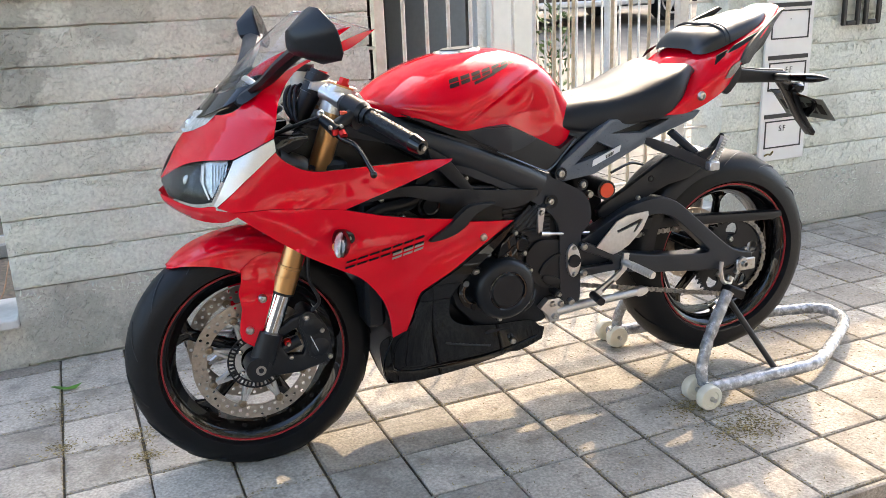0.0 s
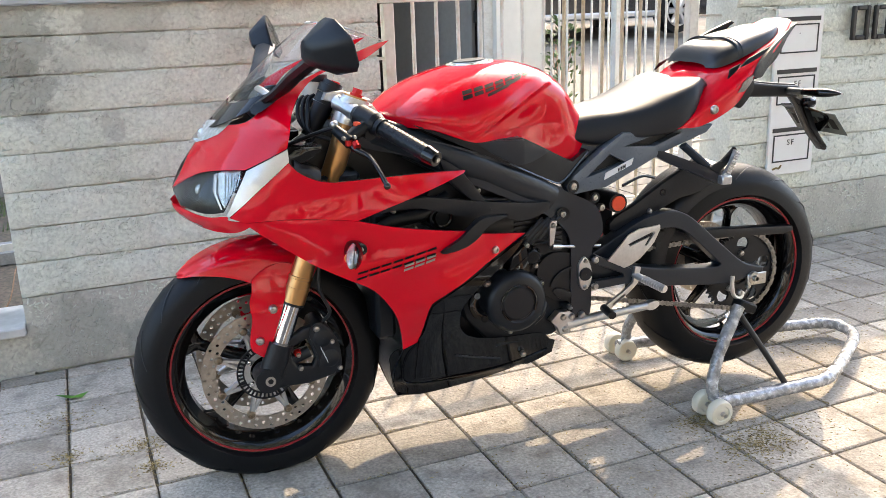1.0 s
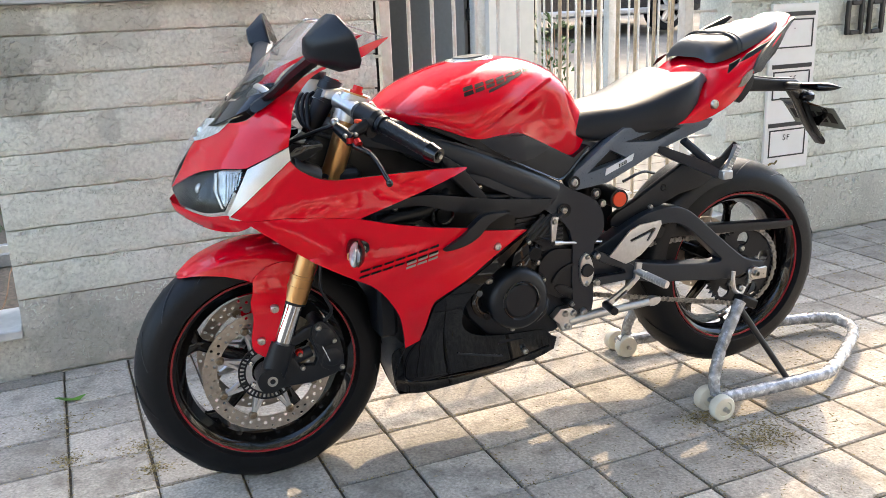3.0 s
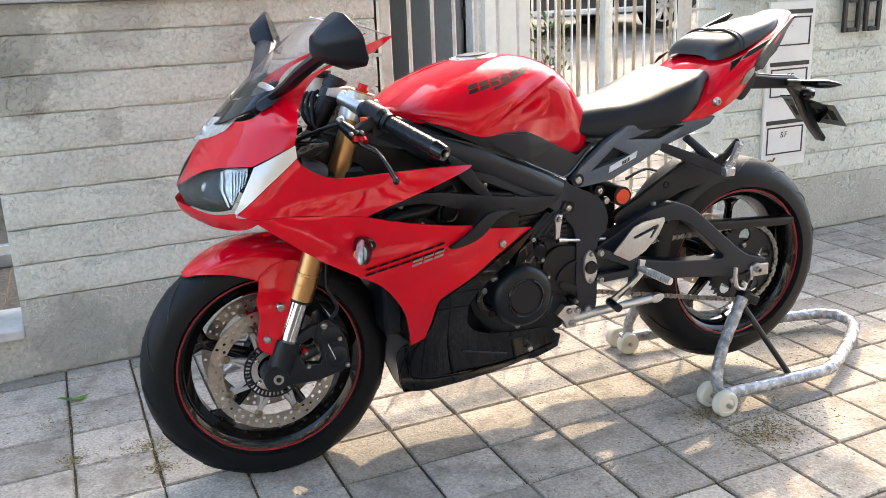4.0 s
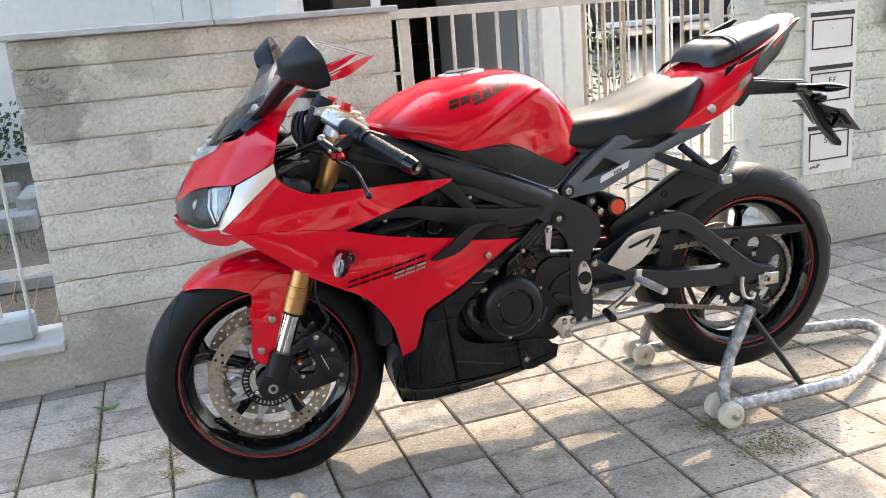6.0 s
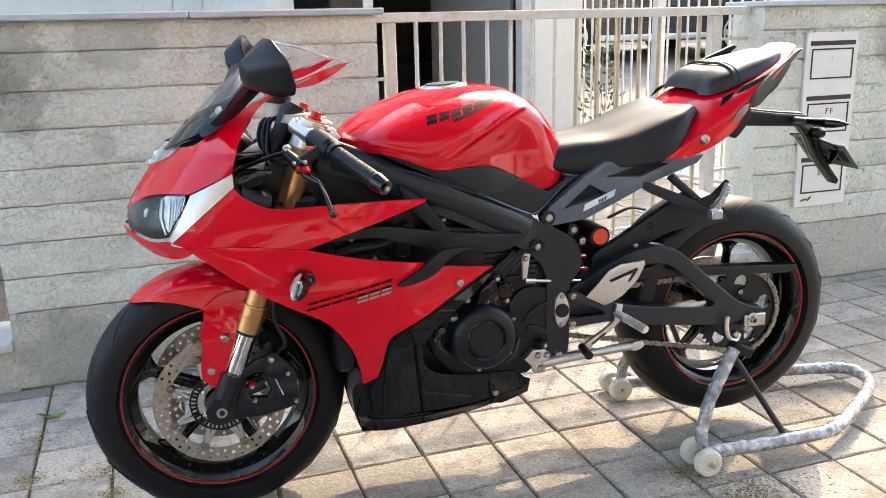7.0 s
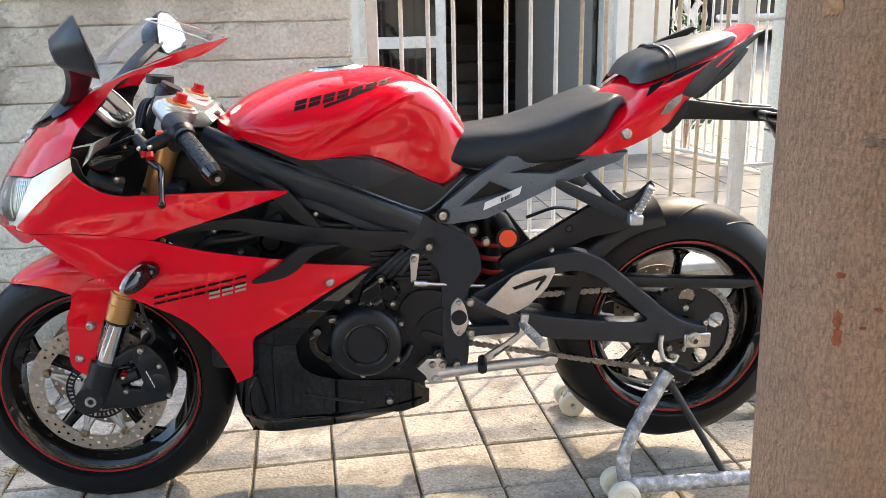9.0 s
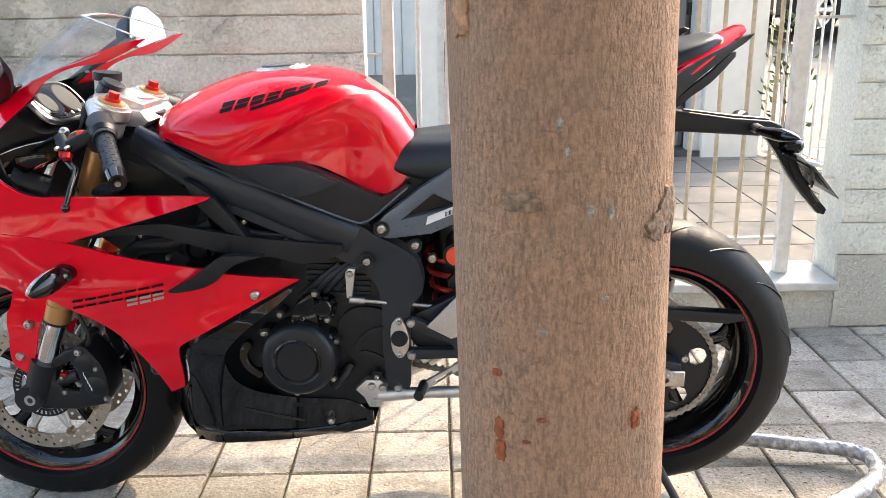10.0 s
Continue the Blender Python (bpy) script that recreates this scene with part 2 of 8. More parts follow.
def sheet_material(name, color, sheen):
    """A thin clear sheet: light passes straight through, gloss rises towards grazing."""
    m = bpy.data.materials.new(name)
    m.use_nodes = True
    n, l = m.node_tree.nodes, m.node_tree.links
    n.remove(n["Principled BSDF"])
    clear, gloss, mix, face = n.new("ShaderNodeBsdfTransparent"), n.new("ShaderNodeBsdfGlossy"), n.new("ShaderNodeMixShader"), n.new("ShaderNodeLayerWeight")
    steep, base = n.new("ShaderNodeMath"), n.new("ShaderNodeMath")
    clear.inputs["Color"].default_value = (*color, 1)
    gloss.inputs["Roughness"].default_value, face.inputs["Blend"].default_value = 0.01, 0.5
    steep.operation, steep.inputs[1].default_value = "POWER", 4.5
    base.operation, base.inputs[1].default_value, base.inputs[2].default_value = "MULTIPLY_ADD", 0.75, sheen
    l.new(face.outputs["Facing"], steep.inputs[0]), l.new(steep.outputs["Value"], base.inputs[0]), l.new(base.outputs["Value"], mix.inputs["Fac"])
    l.new(clear.outputs["BSDF"], mix.inputs[1]), l.new(gloss.outputs["BSDF"], mix.inputs[2])
    l.new(mix.outputs["Shader"], n["Material Output"].inputs["Surface"])
    return m


# ---- building blocks ----
def mesh_object(name, bm, mat, smooth=False):
    me = bpy.data.meshes.new(name)
    bm.normal_update()
    bm.to_mesh(me)
    bm.free()
    for m in (mat if isinstance(mat, (list, tuple)) else [mat]):
        me.materials.append(m)
    if smooth:
        me.polygons.foreach_set("use_smooth", [True] * len(me.polygons))
        if smooth != "all":
            me.set_sharp_from_angle(angle=radians(38))
    return new(name, me)


def part(name, bm, mat, parent, label="", smooth=True):
    ob = mesh_object(name, bm, mat, smooth)
    ob.parent = parent
    if label:
        ob["label"] = label
    return ob


def thing(name, m=None, label="", category="", group="", kind=""):
    ob = new(name)
    ob.empty_display_size = 0.05
    if m is not None:
        ob.matrix_world = m
    return tagged(ob, label, category, group, kind)


def box(bm, x0, x1, y0, y1, z0, z1, bevel=0.0, seg=1):
    r = bmesh.ops.create_cube(bm, size=1, matrix=Matrix.Translation(((x0 + x1) / 2, (y0 + y1) / 2, (z0 + z1) / 2)) @ Matrix.Diagonal((x1 - x0, y1 - y0, z1 - z0, 1)))
    if bevel:
        es = list({e for v in r["verts"] for e in v.link_edges})
        bmesh.ops.bevel(bm, geom=es, offset=bevel, segments=seg, affect="EDGES", profile=0.5)
    return bm


def boxed(*a, **k):
    return box(bmesh.new(), *a, **k)


def rod(bm, p, q, r, r2=None, seg=12, caps=True):
    """A straight round bar from p to q."""
    p, q = Vector(p), Vector(q)
    d = q - p
    m = Matrix.Translation((p + q) / 2) @ d.to_track_quat("Z", "Y").to_matrix().to_4x4()
    bmesh.ops.create_cone(bm, cap_ends=caps, segments=seg, radius1=r, radius2=r if r2 is None else r2, depth=d.length, matrix=m)
    return bm


def smooth_line(pts, steps=6, closed=False):
    """Catmull-Rom through points of any dimension."""
    P = [np.array(p, float) for p in pts]
    n, out = len(P), []
    for i in range(n if closed else n - 1):
        if closed:
            a, b, c, d = P[(i - 1) % n], P[i], P[(i + 1) % n], P[(i + 2) % n]
        else:
            b, c = P[i], P[i + 1]
            a = P[i - 1] if i else 2 * b - c
            d = P[i + 2] if i + 2 < n else 2 * c - b
        for k in range(steps):
            t = k / steps
            out.append(0.5 * (2 * b + (c - a) * t + (2 * a - 5 * b + 4 * c - d) * t * t + (3 * b - a - 3 * c + d) * t ** 3))
    if not closed:
        out.append(P[-1])
    return out


def tube(bm, pts, r, seg=10, steps=6, flat=1.0, taper=None):
    """A round bar bent along a smooth line."""
    line = [Vector(p) for p in smooth_line(pts, steps)] if steps > 1 else [Vector(p) for p in pts]
    rings, side = [], None
    for i, p in enumerate(line):
        d = (line[min(i + 1, len(line) - 1)] - line[max(i - 1, 0)]).normalized()
        if side is None:
            side = d.cross(Vector((0, 0, 1)) if abs(d.z) < 0.9 else Vector((0, 1, 0))).normalized()
        side = (side - d * side.dot(d)).normalized()
        up = d.cross(side)
        rr = r if taper is None else r * (taper[0] + (taper[1] - taper[0]) * i / (len(line) - 1))
        rings.append([bm.verts.new(p + (side * math.cos(a) + up * math.sin(a) * flat) * rr) for a in (2 * math.pi * k / seg for k in range(seg))])
    for a, b in zip(rings, rings[1:]):
        for k in range(seg):
            bm.faces.new((a[k], a[(k + 1) % seg], b[(k + 1) % seg], b[k]))
    bm.faces.new(rings[0][::-1]), bm.faces.new(rings[-1])
    return bm


# ---- setting: walls ----
WALL_Y, WALL_T, WALL_TOP, SILL_TOP = 3.0, 0.20, 1.155, 0.172
JOINTS = (0.258, 0.37, 0.484, 0.60, 0.716, 0.834, 0.95, 1.066)


def course(parent, x0, x1, z0, z1, mat, seed):
    """One plastered course: slightly uneven face, worn edges, joints left open below."""
    bm = bmesh.new()
    nx, nz = max(4, int((x1 - x0) / 0.025)), 5
    grid = []
    for j in range(nz + 1):
        row = []
        for i in range(nx + 1):
            x, v = x0 + (x1 - x0) * i / nx, j / nz
            w = noise.noise((x * 9, v * 2 + seed * 7.1, 0.3)) * 0.0035
            z = z0 + 0.0028 + (z1 - z0 - 0.0056) * v + (noise.noise((x * 16, seed * 3.7, v * 9)) * 0.0035 if j in (0, nz) else 0)
            y = WALL_Y + (0.005 if j in (0, nz) else 0) + w - 0.003 * (1 - v)
            row.append(bm.verts.new((x, y, z)))
        grid.append(row)
    for j in range(nz):
        for i in range(nx):
            bm.faces.new((grid[j][i], grid[j][i + 1], grid[j + 1][i + 1], grid[j + 1][i]))
    back = []
    for row in (grid[0], grid[-1]):
        back.append([bm.verts.new((v.co.x, WALL_Y + 0.02, v.co.z)) for v in row])
    for i in range(nx):
        bm.faces.new((back[0][i], back[0][i + 1], grid[0][i + 1], grid[0][i]))
        bm.faces.new((grid[-1][i], grid[-1][i + 1], back[1][i + 1], back[1][i]))
    for e in (0, nx):
        f = [g[e] for g in grid] + [back[1][e], back[0][e]]
        bm.faces.new(f if e else f[::-1])
    return part("course", bm, mat, parent)


def wall(name, x0, x1, label):
    w = tagged(mesh_object(name, boxed(x0 + 0.004, x1 - 0.004, WALL_Y + 0.016, WALL_Y + WALL_T, -0.25, WALL_TOP), PLASTER), label, "wall", kind="structure")
    edges = (0.0,) + JOINTS + (WALL_TOP,)
    for k, (a, b) in enumerate(zip(edges, edges[1:])):
        course(w, x0, x1, a, b, PLASTER if k else PLASTER_LOW, k + x0)
    return w


def flecks(parent, x0, x1, z0, z1, n, seed):
    """Raised crumbs of the rough-cast coat."""
    rnd = random.Random(seed)
    bm = bmesh.new()
    for k in range(n):
        x, z = rnd.uniform(x0 + 0.01, x1 - 0.01), rnd.uniform(z0, z1 - 0.01)
        if min(abs(z - j) for j in JOINTS) < 0.008:
            continue
        L, w, a, h = rnd.uniform(0.0030, 0.0115), rnd.uniform(0.0014, 0.0034), rnd.gauss(0.5, 0.9), rnd.uniform(0.0006, 0.0034)
        if noise.noise((x * 5, z * 7, seed)) < rnd.uniform(-0.6, 0.25):
            continue
        c, s = math.cos(a), math.sin(a)
        y = WALL_Y + 0.0015
        ring = [bm.verts.new((x + u * c - v * s, y, z + u * s + v * c)) for u, v in ((-L, 0), (-L * 0.3, w), (L * 0.6, w * 0.8), (L, 0), (L * 0.4, -w), (-L * 0.6, -w * 0.9))]
        top = [bm.verts.new((x + u * c - v * s, y - 0.003 - h, z + u * s + v * c)) for u, v in ((-L * 0.55, 0), (L * 0.5, 0))]
        t0, t1 = top
        for f in ((ring[0], ring[1], t0), (ring[1], ring[2], t1, t0), (ring[2], ring[3], t1), (ring[3], ring[4], t1), (ring[4], ring[5], t0, t1), (ring[5], ring[0], t0)):
            bm.faces.new(f)
    bmesh.ops.recalc_face_normals(bm, faces=bm.faces)
    ob = part("plaster_crumb", bm, PLASTER, parent, "crumbs of rough-cast plaster", smooth=False)
    ob["kind"] = "stuff"


wall("wall_left", -0.287, 0.955, "grey-white rough-plastered street wall with horizontal joints")
wall("wall_right", 2.53, 8.0, "grey-white rough-plastered street wall with horizontal joints")


def sill(name, x0, x1):
    base = tagged(mesh_object(name, boxed(x0, x1, WALL_Y + 0.003, WALL_Y + WALL_T, -0.25, SILL_TOP - 0.032), PLASTER_LOW), "low plastered wall under a marble sill", "wall", kind="structure")
    part("sill", boxed(x0 + 0.002, x1 - 0.002, WALL_Y - 0.035, WALL_Y + WALL_T + 0.02, SILL_TOP - 0.030, SILL_TOP, 0.004), MARBLE, base, "worn white marble slab", smooth=False)


flecks(bpy.data.objects["wall_left"], -0.287, 0.955, 0.03, WALL_TOP, 11000, 4)
flecks(bpy.data.objects["wall_right"], 2.53, 4.6, 0.03, WALL_TOP, 10000, 5)
sill("low_wall_left", -4.0, -0.287)
sill("low_wall_gate", 0.955, 2.53)
cap = tagged(mesh_object("wall_cap", boxed(-0.315, 0.345, WALL_Y - 0.03, WALL_Y + WALL_T + 0.03, WALL_TOP + 0.002, WALL_TOP + 0.024, 0.004), STONE_CAP), "pale grey stone capping on the street wall", "wall cap", kind="structure")
part("cap_slab", boxed(0.349, 0.975, WALL_Y - 0.03, WALL_Y + WALL_T + 0.03, WALL_TOP + 0.001, WALL_TOP + 0.023, 0.004), STONE_CAP, cap, smooth=False)
tagged(mesh_object("wall_cap", boxed(2.51, 8.0, WALL_Y - 0.03, WALL_Y + WALL_T + 0.03, WALL_TOP + 0.002, WALL_TOP + 0.024, 0.004), STONE_CAP), "pale grey stone capping on the street wall", "wall cap", kind="structure")

# ---- setting: ground ----
tagged(mesh_object("ground", boxed(-60, 60, -60, 60, -0.9, -0.30), ASPHALT), "dark ground under the street and the yards", "ground", kind="structure")
tagged(mesh_object("garden_ground", boxed(-20, -0.304, WALL_Y + WALL_T, 40, -0.29, 0.06), SOIL), "dry brown garden soil", "garden soil", kind="structure")
pavement = tagged(mesh_object("pavement", boxed(-8, 12, 1.285, WALL_Y + 0.01, -0.28, -0.009), JOINT), "worn square concrete paving with dirt in its joints", "pavement", kind="structure")
tagged(mesh_object("kerb", boxed(-8, 12, 1.270, 1.2845, -0.28, -0.004, 0.004), TILE_FAR), "pale concrete edge of the raised pavement", "kerb", kind="structure")
tagged(mesh_object("verge", boxed(-8, 12, 0.45, 1.2695, -0.28, -0.12), SOIL), "bare earth strip between kerb and road", "verge", kind="structure")
tagged(mesh_object("road_kerb", boxed(-60, 60, 0.302, 0.448, -0.28, -0.10, 0.012), STONE_CAP), "pale stone road kerb", "kerb", kind="structure")
tagged(mesh_object("road", boxed(-60, 60, -9, 0.30, -0.29, -0.22), ASPHALT), "dark asphalt road", "road", kind="structure")

# ---- motorcycle ----
BIKE = pose(0.285, 2.077, 0, 0, 0, -3.2)
# ---- motorcycle: materials ----
RED = material("red_lacquer", (0.70, 0.0012, 0.015), 0.5, var=0.02, scale=300, coat=0.9, rough_var=0.05, spec=0.0)
SILVER_PAINT = material("silver_paint", (0.64, 0.61, 0.56), 0.35, metal=0.5, var=0.04, scale=300, coat=0.8)
GLOSS_BLACK = material("gloss_black_plastic", (0.0040, 0.0040, 0.0045), 0.035, var=0.1, scale=80, spec=0.5)
MATT_BLACK = material("matt_black_plastic", (0.0072, 0.0092, 0.0125), 0.36, var=0.15, scale=200, bump=0.12, bump_scale=600, spec=0.34)
FRAME_PAINT = material("black_frame_paint", (0.0115, 0.0165, 0.0240), 0.34, var=0.08, scale=200, bump=0.06, bump_scale=500, spec=0.46)
DARK_GREY = material("graphite_plastic", (0.105, 0.130, 0.165), 0.30, metal=0.35, var=0.06, scale=250, bump=0.05, bump_scale=600)
RUBBER = material("tyre_rubber", (0.0045, 0.0052, 0.0064), 0.48, var=0.15, scale=90, stain=0.25, stain_color=(0.013, 0.0135, 0.014), stain_scale=14, bump=0.1, bump_scale=300, spec=0.24)
SEAT_VINYL = material("black_vinyl", (0.0120, 0.0150, 0.0195), 0.44, var=0.1, scale=200, bump=0.05, bump_scale=420, spec=0.36)
PILLION_VINYL = material("dark_vinyl_top", (0.0120, 0.0140, 0.0170), 0.34, var=0.06, scale=200, bump=0.02, bump_scale=420, spec=0.5)
ALU = material("bare_aluminium", (0.62, 0.62, 0.62), 0.32, metal=0.9, var=0.08, scale=120, stain=0.2, stain_color=(0.4, 0.39, 0.37), stain_scale=30)
STEEL = material("brushed_steel", (0.50, 0.49, 0.47), 0.3, metal=1.0, var=0.1, scale=160)
DISC_STEEL = material("worn_disc_steel", (0.44, 0.385, 0.32), 0.36, metal=0.9, var=0.15, scale=90, stretch=(1, 1, 1))
BOBBIN = material("bronze_bobbin", (0.30, 0.24, 0.17), 0.4, metal=0.9, var=0.2, scale=160)
MIRROR = material("mirror_glass", (0.52, 0.53, 0.54), 0.03, metal=1.0)
CHROME = material("chrome", (0.75, 0.75, 0.75), 0.08, metal=1.0, var=0.03, scale=60)
GOLD = material("gold_anodising", (0.52, 0.29, 0.12), 0.30, metal=0.85, var=0.015, scale=300, rough_var=0.03)
RED_ANOD = material("red_anodising", (0.55, 0.02, 0.02), 0.3, metal=0.6, var=0.08, scale=120)
RED_CAP = material("orange_red_cap", (0.75, 0.07, 0.02), 0.35, var=0.05, scale=80)
STRIPE_RED = material("red_rim_tape", (0.30, 0.010, 0.018), 0.35, var=0.06, scale=60)
BADGE = material("black_badge", (0.006, 0.006, 0.0065), 0.35, var=0.1, spec=0.1)
GREY_PRINT = material("grey_print", (0.30, 0.25, 0.23), 0.4, var=0.1)
PAPER = material("white_sticker", (0.72, 0.75, 0.78), 0.5, var=0.05, scale=60)
REFLECTOR = material("lamp_reflector", (0.50, 0.49, 0.46), 0.30, metal=0.75, var=0.35, scale=60, bump=0.7, bump_scale=50)
LENS_GREY = material("clear_lamp_lens", (0.62, 0.62, 0.60), 0.12, metal=0.5, var=0.35, scale=70, bump=0.3, bump_scale=60, coat=0.6)
SMOKE = material("dark_lamp_inside", (0.010, 0.012, 0.012), 0.3, var=0.2, scale=40, spec=0.15)
AMBER = material("amber_bulb", (0.75, 0.28, 0.06), 0.3, var=0.05)
CLEAR = sheet_material("clear_polycarbonate", (0.95, 0.96, 0.96), 0.012)
CHAIN_STEEL = material("oiled_chain_steel", (0.26, 0.25, 0.24), 0.35, metal=0.9, var=0.25, scale=200)
PLATE_BACK = material("plate_back", (0.12, 0.14, 0.13), 0.4, metal=0.3, var=0.1)
SPRING_RED = material("red_spring", (0.60, 0.03, 0.03), 0.3, var=0.06, scale=80, coat=0.5)
MILKY = material("milky_plastic", (0.62, 0.60, 0.52), 0.4, var=0.06, scale=60)
DIAL = material("grey_dial", (0.09, 0.095, 0.095), 0.45, var=0.05, spec=0.15)

# ---- motorcycle: shapes ----


def surf(ribs, nu=6, nv=5, mirror=False, bm=None):
    """A smooth skin through ribs, each a list of (x, y, z) from the centre line outwards."""
    bm = bm or bmesh.new()
    rows = [smooth_line(r, nv) for r in ribs]
    cols = [smooth_line([row[j] for row in rows], nu) for j in range(len(rows[0]))]
    for sgn in ((1, -1) if mirror else (1,)):
        vs = [[bm.verts.new((p[0], p[1] * sgn, p[2])) for p in col] for col in cols]
        for a, b in zip(vs, vs[1:]):
            for i in range(len(a) - 1):
                f = (a[i], a[i + 1], b[i + 1], b[i])
                bm.faces.new(f if sgn < 0 else f[::-1])
    bmesh.ops.remove_doubles(bm, verts=bm.verts, dist=1e-5)
    bmesh.ops.recalc_face_normals(bm, faces=bm.faces)
    return bm


def shell(bm, t):
    bmesh.ops.solidify(bm, geom=bm.faces[:], thickness=t)
    bmesh.ops.recalc_face_normals(bm, faces=bm.faces)
    return bm


def outline(pts, steps):
    """Smooth closed line; points with a third value stay sharp corners."""
    if steps < 2:
        return [tuple(p[:2]) for p in pts]
    n, out = len(pts), []
    for i in range(n):
        b, c = pts[i], pts[(i + 1) % n]
        a = b if len(b) > 2 else pts[i - 1]
        d = c if len(c) > 2 else pts[(i + 2) % n]
        a, b, c, d = (np.array(p[:2], float) for p in (a, b, c, d))
        for k in range(steps):
            t = k / steps
            out.append(tuple(0.5 * (2 * b + (c - a) * t + (2 * a - 5 * b + 4 * c - d) * t * t + (3 * b - a - 3 * c + d) * t ** 3)))
    return out


def plate(pts, y0, y1, bevel=0.0, holes=(), steps=1, cut=0.0, warp=None, seg=2):
    """A plate cut to an outline in x and z, between y0 (outer face) and y1, with holes, and bent by warp(x, z) added to y."""
    bm = bmesh.new()
    loops = [outline(pts, steps)] + [outline(h, steps) for h in holes]
    edges = []
    for lp in loops:
        vs = [bm.verts.new((x, y0, z)) for x, z in lp]
        edges += [bm.edges.new((vs[i], vs[(i + 1) % len(vs)])) for i in range(len(vs))]
    bmesh.ops.triangle_fill(bm, edges=edges, use_beauty=True, normal=(0, -1, 0))
    if cut:
        xs, zs = [p[0] for p in loops[0]], [p[1] for p in loops[0]]
        for lo, hi, no, k in ((min(xs), max(xs), (1, 0, 0), 0), (min(zs), max(zs), (0, 0, 1), 2)):
            v = lo + cut
            while v < hi:
                co = [0, 0, 0]
                co[k] = v
                bmesh.ops.bisect_plane(bm, geom=bm.verts[:] + bm.edges[:] + bm.faces[:], plane_co=co, plane_no=no, dist=1e-5)
                v += cut
    front = bm.faces[:]
    r = bmesh.ops.extrude_face_region(bm, geom=front)
    for v in (g for g in r["geom"] if isinstance(g, bmesh.types.BMVert)):
        v.co.y = y1
    bmesh.ops.recalc_face_normals(bm, faces=bm.faces)
    if bevel:
        es = [e for e in bm.edges if len(e.link_faces) == 2 and e.calc_face_angle() > 1.0 and abs(e.verts[0].co.y - e.verts[1].co.y) < 1e-6]
        bmesh.ops.bevel(bm, geom=es, offset=bevel, segments=seg, affect="EDGES", profile=0.6, clamp_overlap=True)
    if warp:
        for v in bm.verts:
            v.co.y += warp(v.co.x, v.co.z)
    return bm


def flip_y(bm):
    """The same shape for the other side of the machine."""
    for v in bm.verts:
        v.co.y = -v.co.y
    bmesh.ops.reverse_faces(bm, faces=bm.faces)
    return bm


def spin(profile, y_axis_at, seg=48, closed=True, bm=None):
    """Turn a profile of (radius, y) about a cross-wise axle at (x, z)."""
    bm = bm or bmesh.new()
    cx, cz = y_axis_at
    rings = []
    for k in range(seg):
        a = 2 * math.pi * k / seg
        rings.append([bm.verts.new((cx + r * math.cos(a), y, cz + r * math.sin(a))) for r, y in profile])
    m = len(profile)
    for k in range(seg):
        a, b = rings[k], rings[(k + 1) % seg]
        for i in range(m if closed else m - 1):
            j = (i + 1) % m
            bm.faces.new((a[i], a[j], b[j], b[i]))
    bmesh.ops.recalc_face_normals(bm, faces=bm.faces)
    return bm


def disc_plate(cx, cz, y0, y1, r_out, r_in, hole_r=0.0, rings=(), seg=64):
    """A flat ring across the axle with drilled holes: rings of (radius, count, phase)."""
    bm = bmesh.new()
    edges = []
    def loop(x, z, r, n):
        vs = [bm.verts.new((x + r * math.cos(2 * math.pi * k / n), y0, z + r * math.sin(2 * math.pi * k / n))) for k in range(n)]
        return [bm.edges.new((vs[i], vs[(i + 1) % n])) for i in range(n)]
    edges += loop(cx, cz, r_out, seg) + loop(cx, cz, r_in, seg)
    for rr, n, ph in rings:
        for k in range(n):
            a = 2 * math.pi * (k + ph) / n
            edges += loop(cx + rr * math.cos(a), cz + rr * math.sin(a), hole_r, 8)
    bmesh.ops.triangle_fill(bm, edges=edges, use_beauty=True, normal=(0, -1, 0))
    r = bmesh.ops.extrude_face_region(bm, geom=bm.faces[:])
    for v in (g for g in r["geom"] if isinstance(g, bmesh.types.BMVert)):
        v.co.y = y1
    bmesh.ops.recalc_face_normals(bm, faces=bm.faces)
    return bm


def bolt(parent, x, y, z, r=0.009, mat=None, side=-1, name="bolt"):
    """A domed socket screw on the side of the machine."""
    s = side
    prof = [(0.0005, y + s * 0.004), (r * 0.42, y + s * 0.004), (r * 0.45, y + s * 0.0075), (r * 0.75, y + s * 0.007), (r, y + s * 0.003), (r * 1.05, y), (r * 1.05, y - s * 0.006), (0.0005, y - s * 0.006)]
    return part(name, spin(prof, (x, z), 16), mat or STEEL, parent)


def ridge_front(z):
    return float(np.interp(z, (0.60, 0.64, 0.70, 0.736, 0.783, 0.868, 0.96, 1.04, 1.10), (-0.08, -0.118, -0.170, -0.164, -0.142, -0.078, 0.0, 0.074, 0.19)))


def flank(x, z):
    """Half width of the flank, before the nose rounds it off."""
    w2 = float(np.interp(x, (-0.2, 0.1, 0.2, 0.3, 0.4, 0.54, 0.63, 0.75), (0.25, 0.255, 0.265, 0.262, 0.257, 0.223, 0.20, 0.18)))
    if z < 0.56:
        w2 = min(w2, float(np.interp(z, (0.15, 0.25, 0.32, 0.38, 0.43, 0.48, 0.56), (0.055, 0.120, 0.150, 0.185, 0.214, 0.238, 0.27))))
    if z > 0.70 and x > 0.25:
        w2 -= 0.35 * (z - 0.70) * min(1, (x - 0.25) / 0.1)
    return w2


SMOOTH = [(0.015 * i, 0.012 * j) for i in range(-3, 4) for j in range(-3, 4)]


